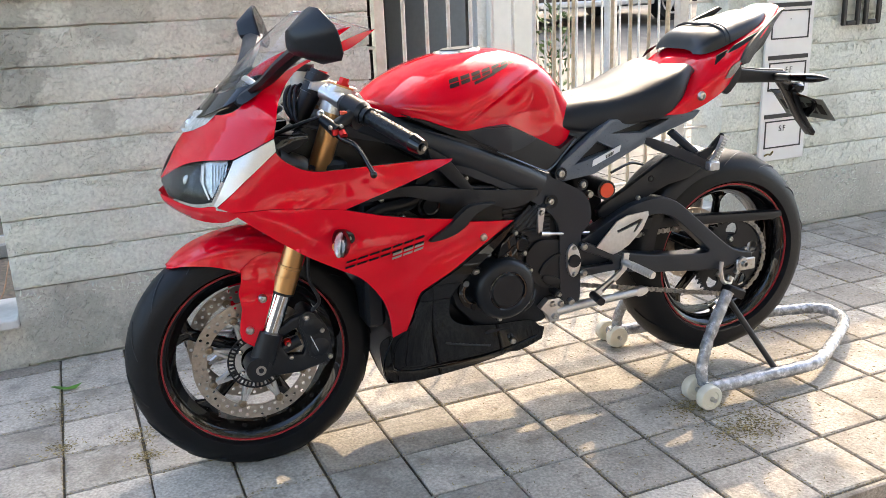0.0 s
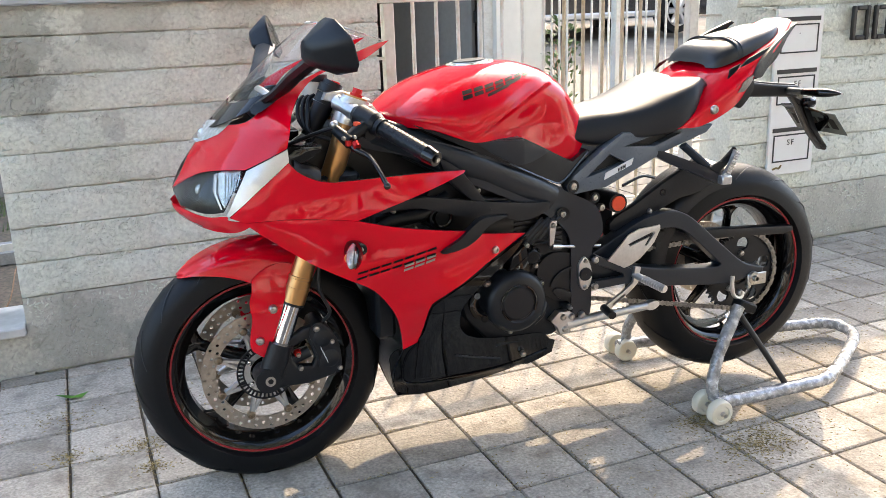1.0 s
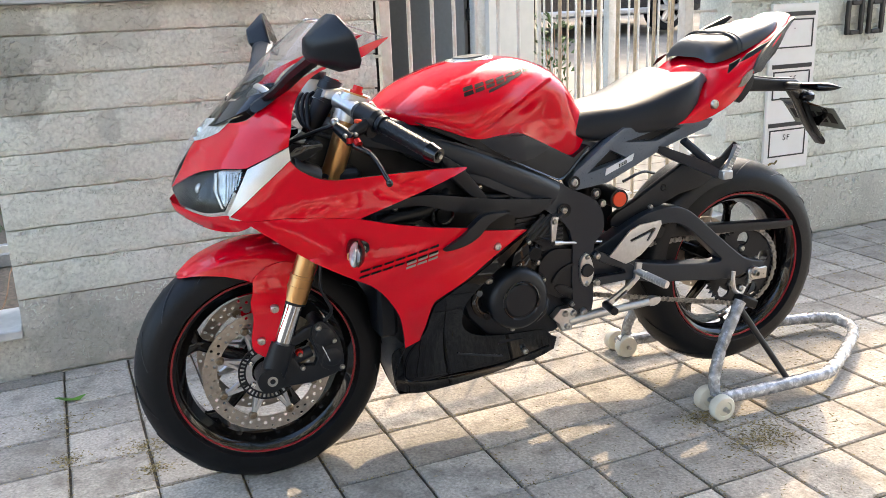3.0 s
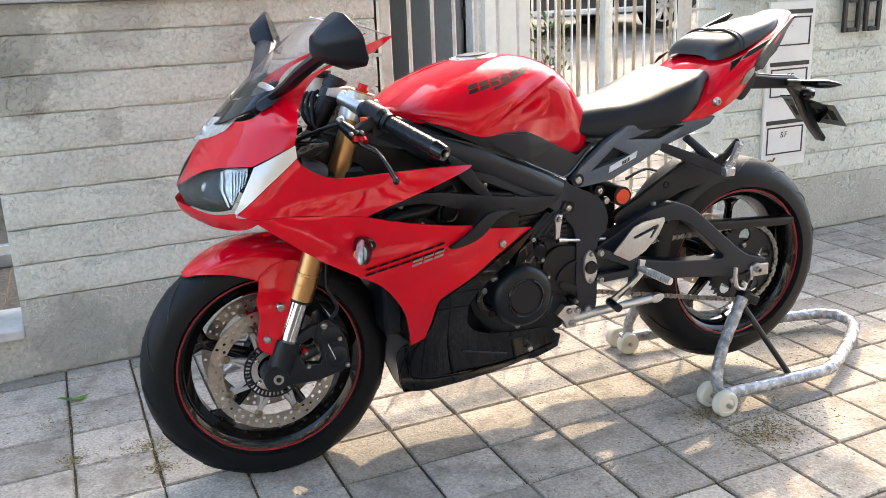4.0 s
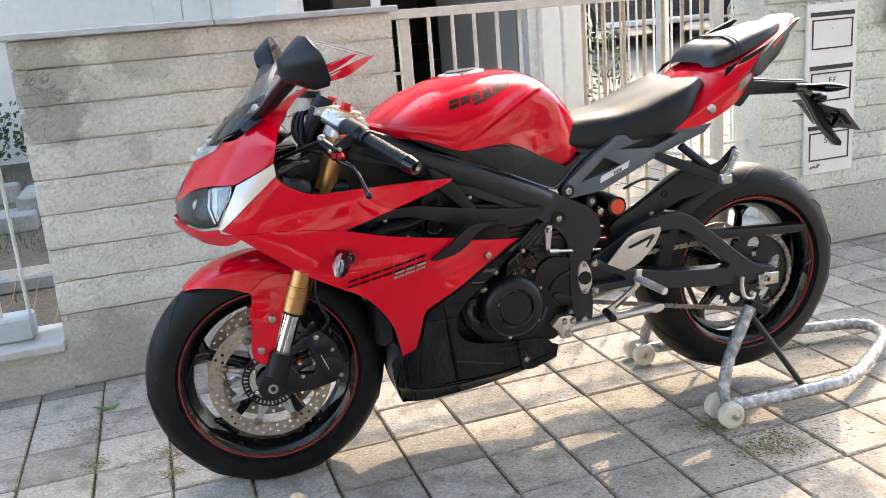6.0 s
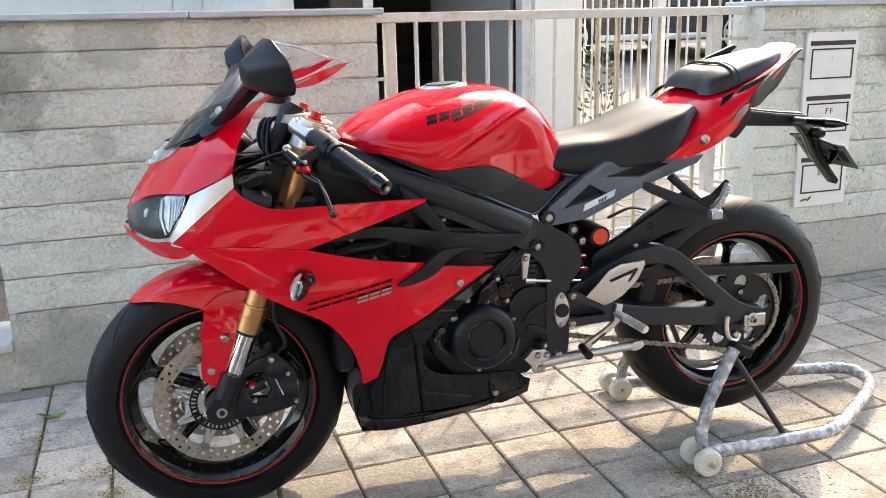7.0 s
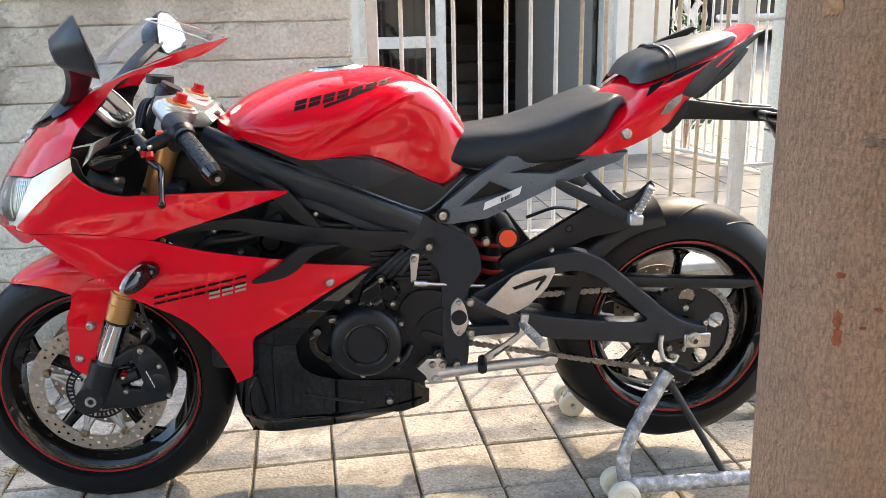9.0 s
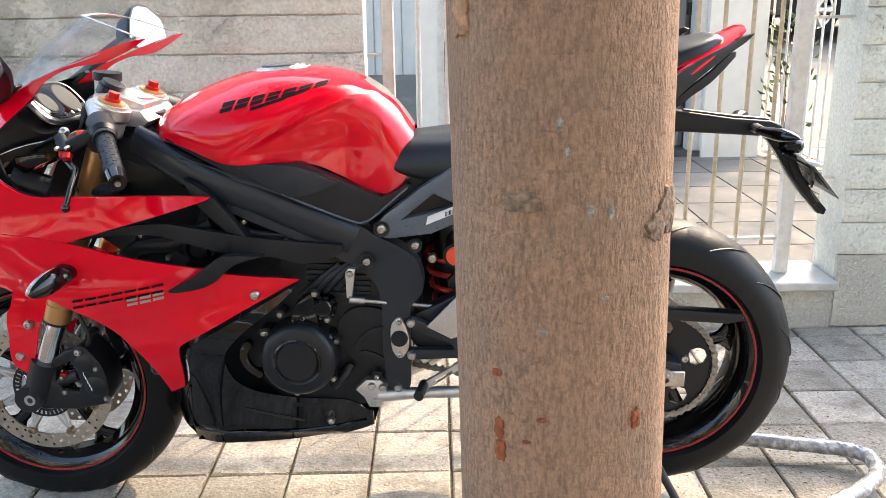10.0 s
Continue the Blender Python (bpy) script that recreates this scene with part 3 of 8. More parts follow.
def fairing_y(x, z):
    """Half width of the fairing's skin (negative: the machine's left)."""
    w2 = sum(flank(x + dx, z + dz) for dx, dz in SMOOTH) / len(SMOOTH)
    if x > 0:
        # below a seam the skin leans out to a sharp crease, then falls away; a hollow runs along the flank
        seam, crease = 0.716 + 0.105 * x, 0.690 - 0.06 * x
        lean = min(max((seam - z) / (seam - crease), 0.0), 1.0)
        drop = min(max((crease - z) / 0.13, 0.0), 1.0)
        w2 += 0.021 * lean * (1 - drop) * min(1.0, x / 0.10) - 0.007 * math.exp(-((z - 0.505 - 0.25 * (x - 0.33)) / 0.035) ** 2)
    if z > 0.60:
        d = min(max((x - ridge_front(z)) / 0.28, 0), 1)
        w1 = 0.004 + 0.262 * (1 - (1 - d) ** 3) ** 0.75
        w2 = 0.5 * (w1 + w2 - math.sqrt((w1 - w2) ** 2 + 0.0002)) + 0.004 * min(1, d * 8)
        w2 = max(w2, 0.002)
    return -w2


def skin(pts, proud=0.0, thick=0.004, steps=4, cut=0.018, holes=(), fn=None):
    """A panel that lies on the fairing's surface."""
    f = fn or fairing_y
    return plate(pts, -proud, -proud + thick, 0.0, holes, steps, cut, f)


def both(name, make, mat, parent, label=""):
    a = part(name, make(), mat, parent, label)
    b = part(name, flip_y(make()), mat, parent, label)
    return a, b


bike = thing("motorcycle", BIKE, "glossy red sport motorcycle with black frame on a paddock stand", "motorcycle")
F_AX, R_AX, NUT = (0.004, 0.287), (1.358, 0.356), (1.366, 0.3545)


# wheels
def wheel(name, ax, r_tyre, w_tyre, w_rim, r_rim, hub_w):
    cx, cz = ax
    hw = w_tyre / 2
    rim_p = [(r_rim - 0.003, -w_rim / 2), (r_rim + 0.012, -w_rim / 2 - 0.003), (r_rim + 0.012, -w_rim / 2 + 0.008), (r_rim - 0.006, -w_rim / 2 + 0.014),
             (r_rim - 0.022, -w_rim * 0.2), (r_rim - 0.022, w_rim * 0.2), (r_rim - 0.006, w_rim / 2 - 0.014), (r_rim + 0.012, w_rim / 2 - 0.008),
             (r_rim + 0.012, w_rim / 2 + 0.003), (r_rim - 0.003, w_rim / 2), (r_rim - 0.016, w_rim / 2 - 0.014), (r_rim - 0.032, w_rim * 0.2), (r_rim - 0.032, -w_rim * 0.2), (r_rim - 0.016, -w_rim / 2 + 0.014)]
    w = part(name, spin(rim_p, ax, 72), GLOSS_BLACK, bike, "black cast wheel with a red stripe")
    part("hub", spin([(0.018, -hub_w), (0.034, -hub_w), (0.042, -hub_w * 0.7), (0.038, 0), (0.042, hub_w * 0.7), (0.034, hub_w), (0.018, hub_w)], ax, 32), GLOSS_BLACK, w)
    for k in range(5):
        a = 2 * math.pi * k / 5 + radians(11)
        bm = tube(bmesh.new(), [(cx + r * math.cos(a), 0, cz + r * math.sin(a)) for r in (0.034, 0.09, 0.15, r_rim - 0.045)], 0.0095, 10, 4, flat=1.5, taper=(1.25, 0.9))
        for o in (-1, 1):
            tube(bm, [(cx + r * math.cos(a + o * q), 0, cz + r * math.sin(a + o * q)) for r, q in ((r_rim - 0.070, 0.0), (r_rim - 0.046, 0.045), (r_rim - 0.018, 0.17))], 0.0080, 8, 4, flat=1.7, taper=(0.9, 1.1))
        part("spoke", bm, GLOSS_BLACK, w)
    n = 14
    prof = []
    for k in range(n + 1):
        t = -1 + 2 * k / n
        ang = t * math.pi / 2
        prof.append((r_rim + 0.014 + (r_tyre - r_rim - 0.014) * (max(0, math.cos(ang)) ** 0.70), hw * math.sin(ang) * (1 - 0.06 * (1 - abs(t)))))
    prof = [(r_rim + 0.004, -w_rim / 2 + 0.006), *prof[0:1], *prof[1:-1], prof[-1], (r_rim + 0.004, w_rim / 2 - 0.006)]
    tyre = part("tyre", spin(prof, ax, 96), RUBBER, w, "black sport tyre, lightly worn")
    for k in range(14):
        a = 2 * math.pi * k / 14
        for s in (-1, 1):
            pts = []
            for u in np.linspace(0, 1, 6):
                ang = s * (0.35 + 0.75 * u)
                rr = r_rim + 0.014 + (r_tyre - r_rim - 0.014) * (math.cos(ang) ** 0.70) + 0.0006
                b = a + 0.30 * u + (0.1 if s > 0 else 0)
                pts.append((cx + rr * math.cos(b), hw * math.sin(ang) * 0.97, cz + rr * math.sin(b)))
            part("tread_groove", tube(bmesh.new(), pts, 0.0022, 4, 2, flat=0.5), MATT_BLACK, tyre)
    for s in (-1, 1):
        y = s * (w_rim / 2 + 0.0045)
        part("rim_stripe", spin([(r_rim + 0.001, y - s * 0.0035), (r_rim + 0.001, y), (r_rim + 0.0052, y), (r_rim + 0.0052, y - s * 0.003)], ax, 72), STRIPE_RED, w, "thin red rim stripe")
        part("rim_line", spin([(r_rim + 0.0085, y - s * 0.003), (r_rim + 0.0085, y - s * 0.0005), (r_rim + 0.0098, y - s * 0.0005), (r_rim + 0.0098, y - s * 0.003)], ax, 72), PLATE_BACK, w, "thin grey rim line")
    part("tyre_valve", rod(bmesh.new(), (cx + 0.01, 0, cz - r_rim + 0.03), (cx + 0.012, -0.03, cz - r_rim + 0.055), 0.005, seg=8), STEEL, w)
    return w


front = wheel("front_wheel", F_AX, 0.300, 0.122, 0.089, 0.2170, 0.055)
rear = wheel("rear_wheel", R_AX, 0.304, 0.174, 0.140, 0.2115, 0.080)
for s in (-1, 1):
    y = s * 0.066
    d = part("brake_disc", disc_plate(*F_AX, y - 0.0022, y + 0.0022, 0.152, 0.118, 0.0042, ((0.144, 24, 0), (0.135, 24, 0.5), (0.126, 24, 0.0))), DISC_STEEL, front, "drilled steel brake disc")
    part("disc_carrier", spin([(0.038, y - 0.003), (0.054, y - 0.003), (0.054, y + 0.003), (0.038, y + 0.003)], F_AX, 40), ALU, front)
    for k in range(8):
        a = 2 * math.pi * (k + 0.5) / 8
        for o in (-0.16, 0.16):
            part("carrier_arm", rod(bmesh.new(), (F_AX[0] + 0.050 * math.cos(a + 1.6 * o), y, F_AX[1] + 0.050 * math.sin(a + 1.6 * o)), (F_AX[0] + 0.114 * math.cos(a), y, F_AX[1] + 0.114 * math.sin(a)), 0.0058, seg=6), ALU, front)
    for k in range(8):
        a = 2 * math.pi * (k + 0.5) / 8
        bolt(front, F_AX[0] + 0.117 * math.cos(a), y + s * 0.002, F_AX[1] + 0.117 * math.sin(a), 0.0100, BOBBIN, s, "disc_bobbin")
    for k in range(5):
        a = 2 * math.pi * k / 5
        bolt(front, F_AX[0] + 0.047 * math.cos(a), y + s * 0.003, F_AX[1] + 0.047 * math.sin(a), 0.0075, CHROME, s, "disc_bolt")
bm = bmesh.new()
for k in range(40):
    a = 2 * math.pi * k / 40
    m = Matrix.Translation((F_AX[0] + 0.062 * math.cos(a), -0.0715, F_AX[1] + 0.062 * math.sin(a))) @ Matrix.Rotation(-a, 4, "Y")
    bmesh.ops.create_cube(bm, size=1, matrix=m @ Matrix.Diagonal((0.014, 0.003, 0.0046, 1)))
spin([(0.053, -0.073), (0.057, -0.073), (0.057, -0.070), (0.053, -0.070)], F_AX, 40, bm=bm)
spin([(0.067, -0.073), (0.071, -0.073), (0.071, -0.070), (0.067, -0.070)], F_AX, 40, bm=bm)
part("abs_ring", bm, MATT_BLACK, front)


# fork legs, axle feet, calipers
def leg(z):
    return 0.008 + 0.384 * (z - 0.288)


for s in (-1, 1):
    y = s * 0.108
    f = part("fork_tube", rod(rod(bmesh.new(), (leg(0.475), y, 0.475), (leg(0.93), y, 0.93), 0.0255, seg=28), (leg(0.466), y, 0.466), (leg(0.52), y, 0.52), 0.0275, seg=28), GOLD, bike, "gold fork tube")
    for z in (0.497, 0.522):
        part("fork_ring", rod(bmesh.new(), (leg(z), y, z), (leg(z + 0.004), y, z + 0.005), 0.0290, seg=28), GOLD, f)
    part("dust_seal", rod(bmesh.new(), (leg(0.460), y, 0.460), (leg(0.468), y, 0.468), 0.0265, seg=28), MATT_BLACK, f)
    part("fork_slider", rod(bmesh.new(), (leg(0.33), y, 0.33), (leg(0.48), y, 0.48), 0.0215, seg=28), CHROME, f, "chrome fork slider")
    bm = rod(bmesh.new(), (leg(0.275), y, 0.275), (leg(0.37), y, 0.37), 0.029, 0.031, seg=24)
    rod(bm, (0.0, y - s * 0.032, 0.288), (0.0, y + s * 0.028, 0.288), 0.030, seg=24)
    rod(bm, (leg(0.31) + 0.015, y, 0.31), (0.105, y - s * 0.004, 0.335), 0.014, seg=10)
    rod(bm, (0.02, y, 0.272), (0.10, y - s * 0.004, 0.272), 0.013, seg=10)
    foot = part("fork_foot", bm, MATT_BLACK, f, "black fork foot")
    part("axle_end", spin([(0.005, y + s * 0.026), (0.007, y + s * 0.030), (0.012, y + s * 0.030), (0.0125, y + s * 0.026)], F_AX, 20), STEEL, f)
    bolt(f, 0.008, y + s * 0.014, 0.262, 0.006, STEEL, s)
    cal = [(0.104, 0.385), (0.112, 0.406, 1), (0.131, 0.412), (0.155, 0.388), (0.173, 0.355), (0.178, 0.300), (0.170, 0.278, 1), (0.148, 0.283), (0.122, 0.300, 1), (0.120, 0.33), (0.110, 0.360)]
    bm = plate(cal, -0.128, -0.048, 0.009, steps=3)
    for cx, cz in ((0.136, 0.372), (0.150, 0.318)):
        spin([(0.0005, -0.131), (0.019, -0.131), (0.023, -0.128), (0.023, -0.12), (0.0005, -0.12)], (cx, cz), 24, bm=bm)
    br = plate([(0.020, 0.258), (0.020, 0.300), (0.034, 0.372), (0.068, 0.384), (0.088, 0.398), (0.128, 0.408), (0.140, 0.385), (0.150, 0.300), (0.168, 0.282), (0.160, 0.271), (0.098, 0.259), (0.045, 0.260)], -0.122, -0.098, 0.007, ([(0.060, 0.330), (0.066, 0.358), (0.098, 0.372), (0.108, 0.350), (0.116, 0.318), (0.108, 0.303), (0.072, 0.308)],), seg=3)
    part("caliper_bracket", br if s < 0 else flip_y(br), MATT_BLACK, bike)
    c = part("brake_caliper", bm if s < 0 else flip_y(bm), MATT_BLACK, bike, "black radial brake caliper")
    for k in range(5):
        u0, u1 = k / 5, (k + 0.72) / 5
        part("caliper_mark", plate([(0.128 + 0.016 * u, 0.348 - 0.042 * u + w) for u, w in ((u0, 0.0), (u0 + 0.02, 0.006), (u1 + 0.02, 0.006), (u1, 0.0))], s * 0.1325, s * 0.131), PAPER, c, "white bar of lettering")
    bolt(c, 0.157, s * 0.128, 0.360, 0.006, STEEL, s), bolt(c, 0.172, s * 0.128, 0.290, 0.006, STEEL, s), bolt(c, 0.076, s * 0.110, 0.335, 0.0095, RED_ANOD, s), bolt(c, 0.076, s * 0.120, 0.335, 0.005, STEEL, s), bolt(c, 0.079, s * 0.122, 0.302, 0.006, STEEL, s), bolt(c, 0.122, s * 0.128, 0.398, 0.008, STEEL, s)
    part("brake_hose", tube(bmesh.new(), [(0.14, s * 0.12, 0.41), (0.155, s * 0.135, 0.44), (0.135, s * 0.13, 0.50), (0.15, s * 0.12, 0.58), (0.2, s * 0.10, 0.68)], 0.0045, 8), MATT_BLACK, c)
part("front_axle", rod(bmesh.new(), (0, -0.13, 0.288), (0, 0.13, 0.288), 0.0095, seg=16), STEEL, bike)

# front mudguard: a beak over the tyre that widens rearwards, and a leg down each fork
ribs = []
for a, r0, hw, low in ((35.5, 0.306, 0.012, 0.304), (33, 0.3085, 0.034, 0.301), (29, 0.311, 0.055, 0.293), (24, 0.313, 0.068, 0.281), (17, 0.314, 0.077, 0.264), (9, 0.315, 0.083, 0.244), (2, 0.316, 0.086, 0.229), (-8, 0.316, 0.088, 0.226), (-19, 0.315, 0.088, 0.232), (-29, 0.313, 0.086, 0.242)):
    c, sn = math.sin(radians(-a)), math.cos(radians(a))
    ribs.append([(F_AX[0] + c * rr, -y, F_AX[1] + sn * rr) for rr, y in ((r0, 0), (r0 - 0.002, hw * 0.42), (r0 - 0.010, hw * 0.78), (r0 - 0.010 - 0.30 * (r0 - 0.01 - low), hw * 1.0), (low, hw * 1.10))])
guard = part("front_mudguard", shell(surf(ribs, 6, 6, True), 0.003), RED, bike, "glossy red front mudguard")
for s in (-1, 1):
    def guard_y(x, z):
        return -float(np.interp(z, (0.33, 0.38, 0.455, 0.50, 0.535, 0.575), (0.112, 0.118, 0.129, 0.112, 0.100, 0.094)))
    side_pts = [(-0.014, 0.528, 1), (-0.018, 0.500), (-0.026, 0.478), (-0.024, 0.44), (-0.032, 0.39), (-0.028, 0.362), (-0.003, 0.340, 1), (0.014, 0.362), (0.044, 0.45), (0.068, 0.515), (0.086, 0.552, 1), (0.060, 0.560), (0.020, 0.552)]
    bm = plate(side_pts, 0, 0.004, 0, (), 4, 0.012, guard_y)
    g = part("mudguard_side", bm if s < 0 else flip_y(bm), RED, guard)
    bolt(g, 0.025, s * 0.131, 0.462, 0.010, STEEL, s), bolt(g, -0.010, s * 0.1195, 0.385, 0.010, STEEL, s)

# nose, lamps, trim
nose_pts = [(ridge_front(0.745) + 0.001, 0.745, 1), (-0.115, 0.784), (-0.072, 0.80), (-0.019, 0.806, 1), (0.067, 0.848, 1), (0.075, 0.875), (0.088, 0.905), (0.118, 0.945), (0.150, 0.977), (0.20, 0.998), (0.255, 1.006), (0.30, 1.026), (0.338, 1.050, 1),
            (0.29, 1.040), (0.20, 1.008), (0.12, 0.975), (0.055, 0.935, 1), (0.0, 0.895), (-0.055, 0.885, 1), (ridge_front(0.868) + 0.001, 0.868, 1), (ridge_front(0.81) + 0.001, 0.81)]


def cowl_y(x, z):
    y = fairing_y(x, z)
    if z > 0.87:
        k = min(1.0, (z - 0.87) / 0.08)
        k = k * k * (3 - 2 * k)
        edge = -float(np.interp(x, (0.0, 0.06, 0.12, 0.2, 0.28, 0.34), (0.125, 0.148, 0.150, 0.143, 0.126, 0.108)))
        y = y + k * (max(y, edge) - y)
    return y


nose = both("upper_cowl", lambda: skin(nose_pts, fn=cowl_y, cut=0.014), RED, bike, "glossy red nose cowl")
both("cowl_liner", lambda: skin([p for p in nose_pts if p[1] < 0.965], -0.007, 0.003, fn=cowl_y, cut=0.016), MATT_BLACK, bike, "black inside of the nose cowl")
chin = [(ridge_front(0.712) + 0.001, 0.712, 1), (-0.148, 0.711), (-0.104, 0.704), (-0.066, 0.710), (-0.062, 0.702), (-0.034, 0.699), (-0.02, 0.690, 1), (-0.05, 0.672), (-0.10, 0.668), (ridge_front(0.682) + 0.001, 0.682, 1)]
both("chin_panel", lambda: skin(chin, cut=0.012), RED, bike)
trim = [(-0.066, 0.712, 1), (-0.038, 0.765), (-0.017, 0.804, 1), (0.067, 0.846, 1), (0.068, 0.8200, 1), (0.0, 0.7640, 1), (-0.0605, 0.7100, 1)]
both("cowl_trim", lambda: skin(trim, 0.001, cut=0.014, steps=3), SILVER_PAINT, bike, "silver trim beside the headlamp")
lamp = [(ridge_front(0.735) + 0.006, 0.735, 1), (-0.146, 0.762), (-0.112, 0.783), (-0.07, 0.799), (-0.021, 0.803, 1), (-0.04, 0.765), (-0.067, 0.713, 1), (-0.104, 0.705), (-0.148, 0.711, 1)]
for s in (-1, 1):
    bm = skin(lamp, -0.030, 0.004, cut=0.014)
    h = part("headlamp", bm if s < 0 else flip_y(bm), SMOKE, bike, "dark clear-lensed headlamp")
    bm = skin([(-0.072, 0.792), (-0.026, 0.801, 1), (-0.045, 0.765), (-0.066, 0.725, 1), (-0.078, 0.755)], -0.016, 0.003, cut=0.014)
    part("reflector", bm if s < 0 else flip_y(bm), REFLECTOR, h)
    bm = skin([(-0.145, 0.755), (-0.10, 0.782), (-0.088, 0.77), (-0.105, 0.735), (-0.14, 0.72)], -0.024, 0.003, cut=0.014)
    part("projector", bm if s < 0 else flip_y(bm), SMOKE, h)
    part("projector_lens", spin([(0.0005, s * 0.120), (0.012, s * 0.121), (0.017, s * 0.116), (0.017, s * 0.105), (0.0005, s * 0.105)], (-0.10, 0.750), 20), REFLECTOR, h)
    for k in range(6):
        x0 = -0.069 + 0.006 * k
        rib = [(x0, 0.728 + 0.008 * k), (x0 + 0.0022, 0.730 + 0.008 * k), (x0 + 0.012, 0.792 + 0.001 * k), (x0 + 0.0095, 0.792 + 0.001 * k)]
        bm = skin(rib, -0.0125, 0.004, steps=1, cut=0.02)
        part("reflector_rib", bm if s < 0 else flip_y(bm), LENS_GREY, h)
    bm = skin([(-0.0745, 0.722), (-0.071, 0.722), (-0.079, 0.755), (-0.073, 0.790), (-0.077, 0.789), (-0.084, 0.756)], -0.010, 0.012, steps=1, cut=0.02)
    part("lamp_divider", bm if s < 0 else flip_y(bm), SILVER_PAINT, h)
    bm = skin(lamp, 0.0005, 0.002, cut=0.012)
    g = part("lens", bm if s < 0 else flip_y(bm), CLEAR, h, "clear headlamp lens")
    g.visible_shadow = False
    bm = skin([(-0.112, 0.841, 1), (-0.090, 0.866), (-0.066, 0.889, 1), (-0.024, 0.897, 1), (-0.054, 0.868), (-0.098, 0.842, 1)], 0.004, 0.006, cut=0.01, steps=2, fn=cowl_y)
    part("position_lamp", bm if s < 0 else flip_y(bm), LENS_GREY, bike, "small clear position lamp")

# windscreen
scr = []
for xc, zc, xe, ye, ze in ((-0.070, 0.872, 0.058, 0.146, 0.936), (-0.02, 0.922, 0.10, 0.149, 0.962), (0.045, 0.985, 0.165, 0.146, 0.993), (0.11, 1.043, 0.225, 0.138, 1.012), (0.172, 1.092, 0.325, 0.108, 1.050)):
    scr.append([(xc, 0, zc), (xc + (xe - xc) * 0.10, -ye * 0.45, zc + (ze - zc) * 0.06 + 0.004), (xc + (xe - xc) * 0.42, -ye * 0.82, zc + (ze - zc) * 0.38 + 0.006), (xe, -ye, ze)])
SCREEN = sheet_material("screen_polycarbonate", (0.93, 0.94, 0.95), 0.05)
screen = part("windscreen", surf(scr, 6, 6, True), SCREEN, bike, "clear double-curved windscreen")
screen.visible_shadow = False
for s in (-1, 1):
    # pale tubes stand in for the bright line light draws round the sheet
    part("screen_edge_glint", tube(bmesh.new(), [(x, s * abs(y), z) for x, y, z in smooth_line(scr[-1], 6)], 0.0017, 6, 1), LENS_GREY, screen, "pale rim drawn for the glint along the screen's edge")
    part("screen_edge_glint", tube(bmesh.new(), [(r[-1][0], s * abs(r[-1][1]), r[-1][2] + 0.001) for r in scr], 0.0015, 6, 5), LENS_GREY, screen, "pale rim drawn for the glint along the screen's edge")
low = [[tuple(np.array(p) + np.array((-0.0015, 0, 0.0015))) for p in r] for r in scr[:2]]
part("screen_band", shell(surf(low, 6, 6, True), 0.0015), GLOSS_BLACK, screen, "black band along the foot of the screen")
part("cowl_nose_band", surf([[(-0.084, 0, 0.862), (-0.06, -0.05, 0.875), (-0.05, -0.10, 0.885)], [(-0.066, 0, 0.878), (-0.045, -0.05, 0.886), (0.0, -0.125, 0.905)]], 3, 4, True), SILVER_PAINT, bike)

# side fairings
side = [(-0.035, 0.697, 1), (0.05, 0.699), (0.13, 0.692), (0.203, 0.681, 1), (0.29, 0.657), (0.37, 0.641), (0.456, 0.627, 1), (0.47, 0.619), (0.629, 0.589, 1), (0.545, 0.545), (0.47, 0.505), (0.395, 0.462), (0.376, 0.44), (0.368, 0.38), (0.360, 0.335, 1), (0.326, 0.318, 1), (0.314, 0.373), (0.290, 0.440), (0.236, 0.512), (0.172, 0.552), (0.096, 0.598), (0.023, 0.651)]
upper = [(-0.060, 0.708, 1), (0.0, 0.762), (0.067, 0.818, 1), (0.085, 0.797), (0.118, 0.778), (0.155, 0.769), (0.215, 0.769), (0.389, 0.765), (0.470, 0.760, 1), (0.455, 0.752), (0.34, 0.721), (0.27, 0.702), (0.203, 0.682, 1), (0.13, 0.6935), (0.05, 0.7005), (-0.033, 0.6985, 1)]
fairings = both("side_fairing", lambda: skin(side, cut=0.0125), RED, bike, "glossy red side fairing")
both("spear_fairing", lambda: skin(upper, 0.001, cut=0.0115), RED, bike, "glossy red upper side panel")
both("spear_liner", lambda: skin(upper, -0.006, 0.003), MATT_BLACK, bike, "black inside of the upper side panel")
both("fairing_liner", lambda: skin(side, -0.006, 0.003), MATT_BLACK, bike, "black inside of the side fairing")
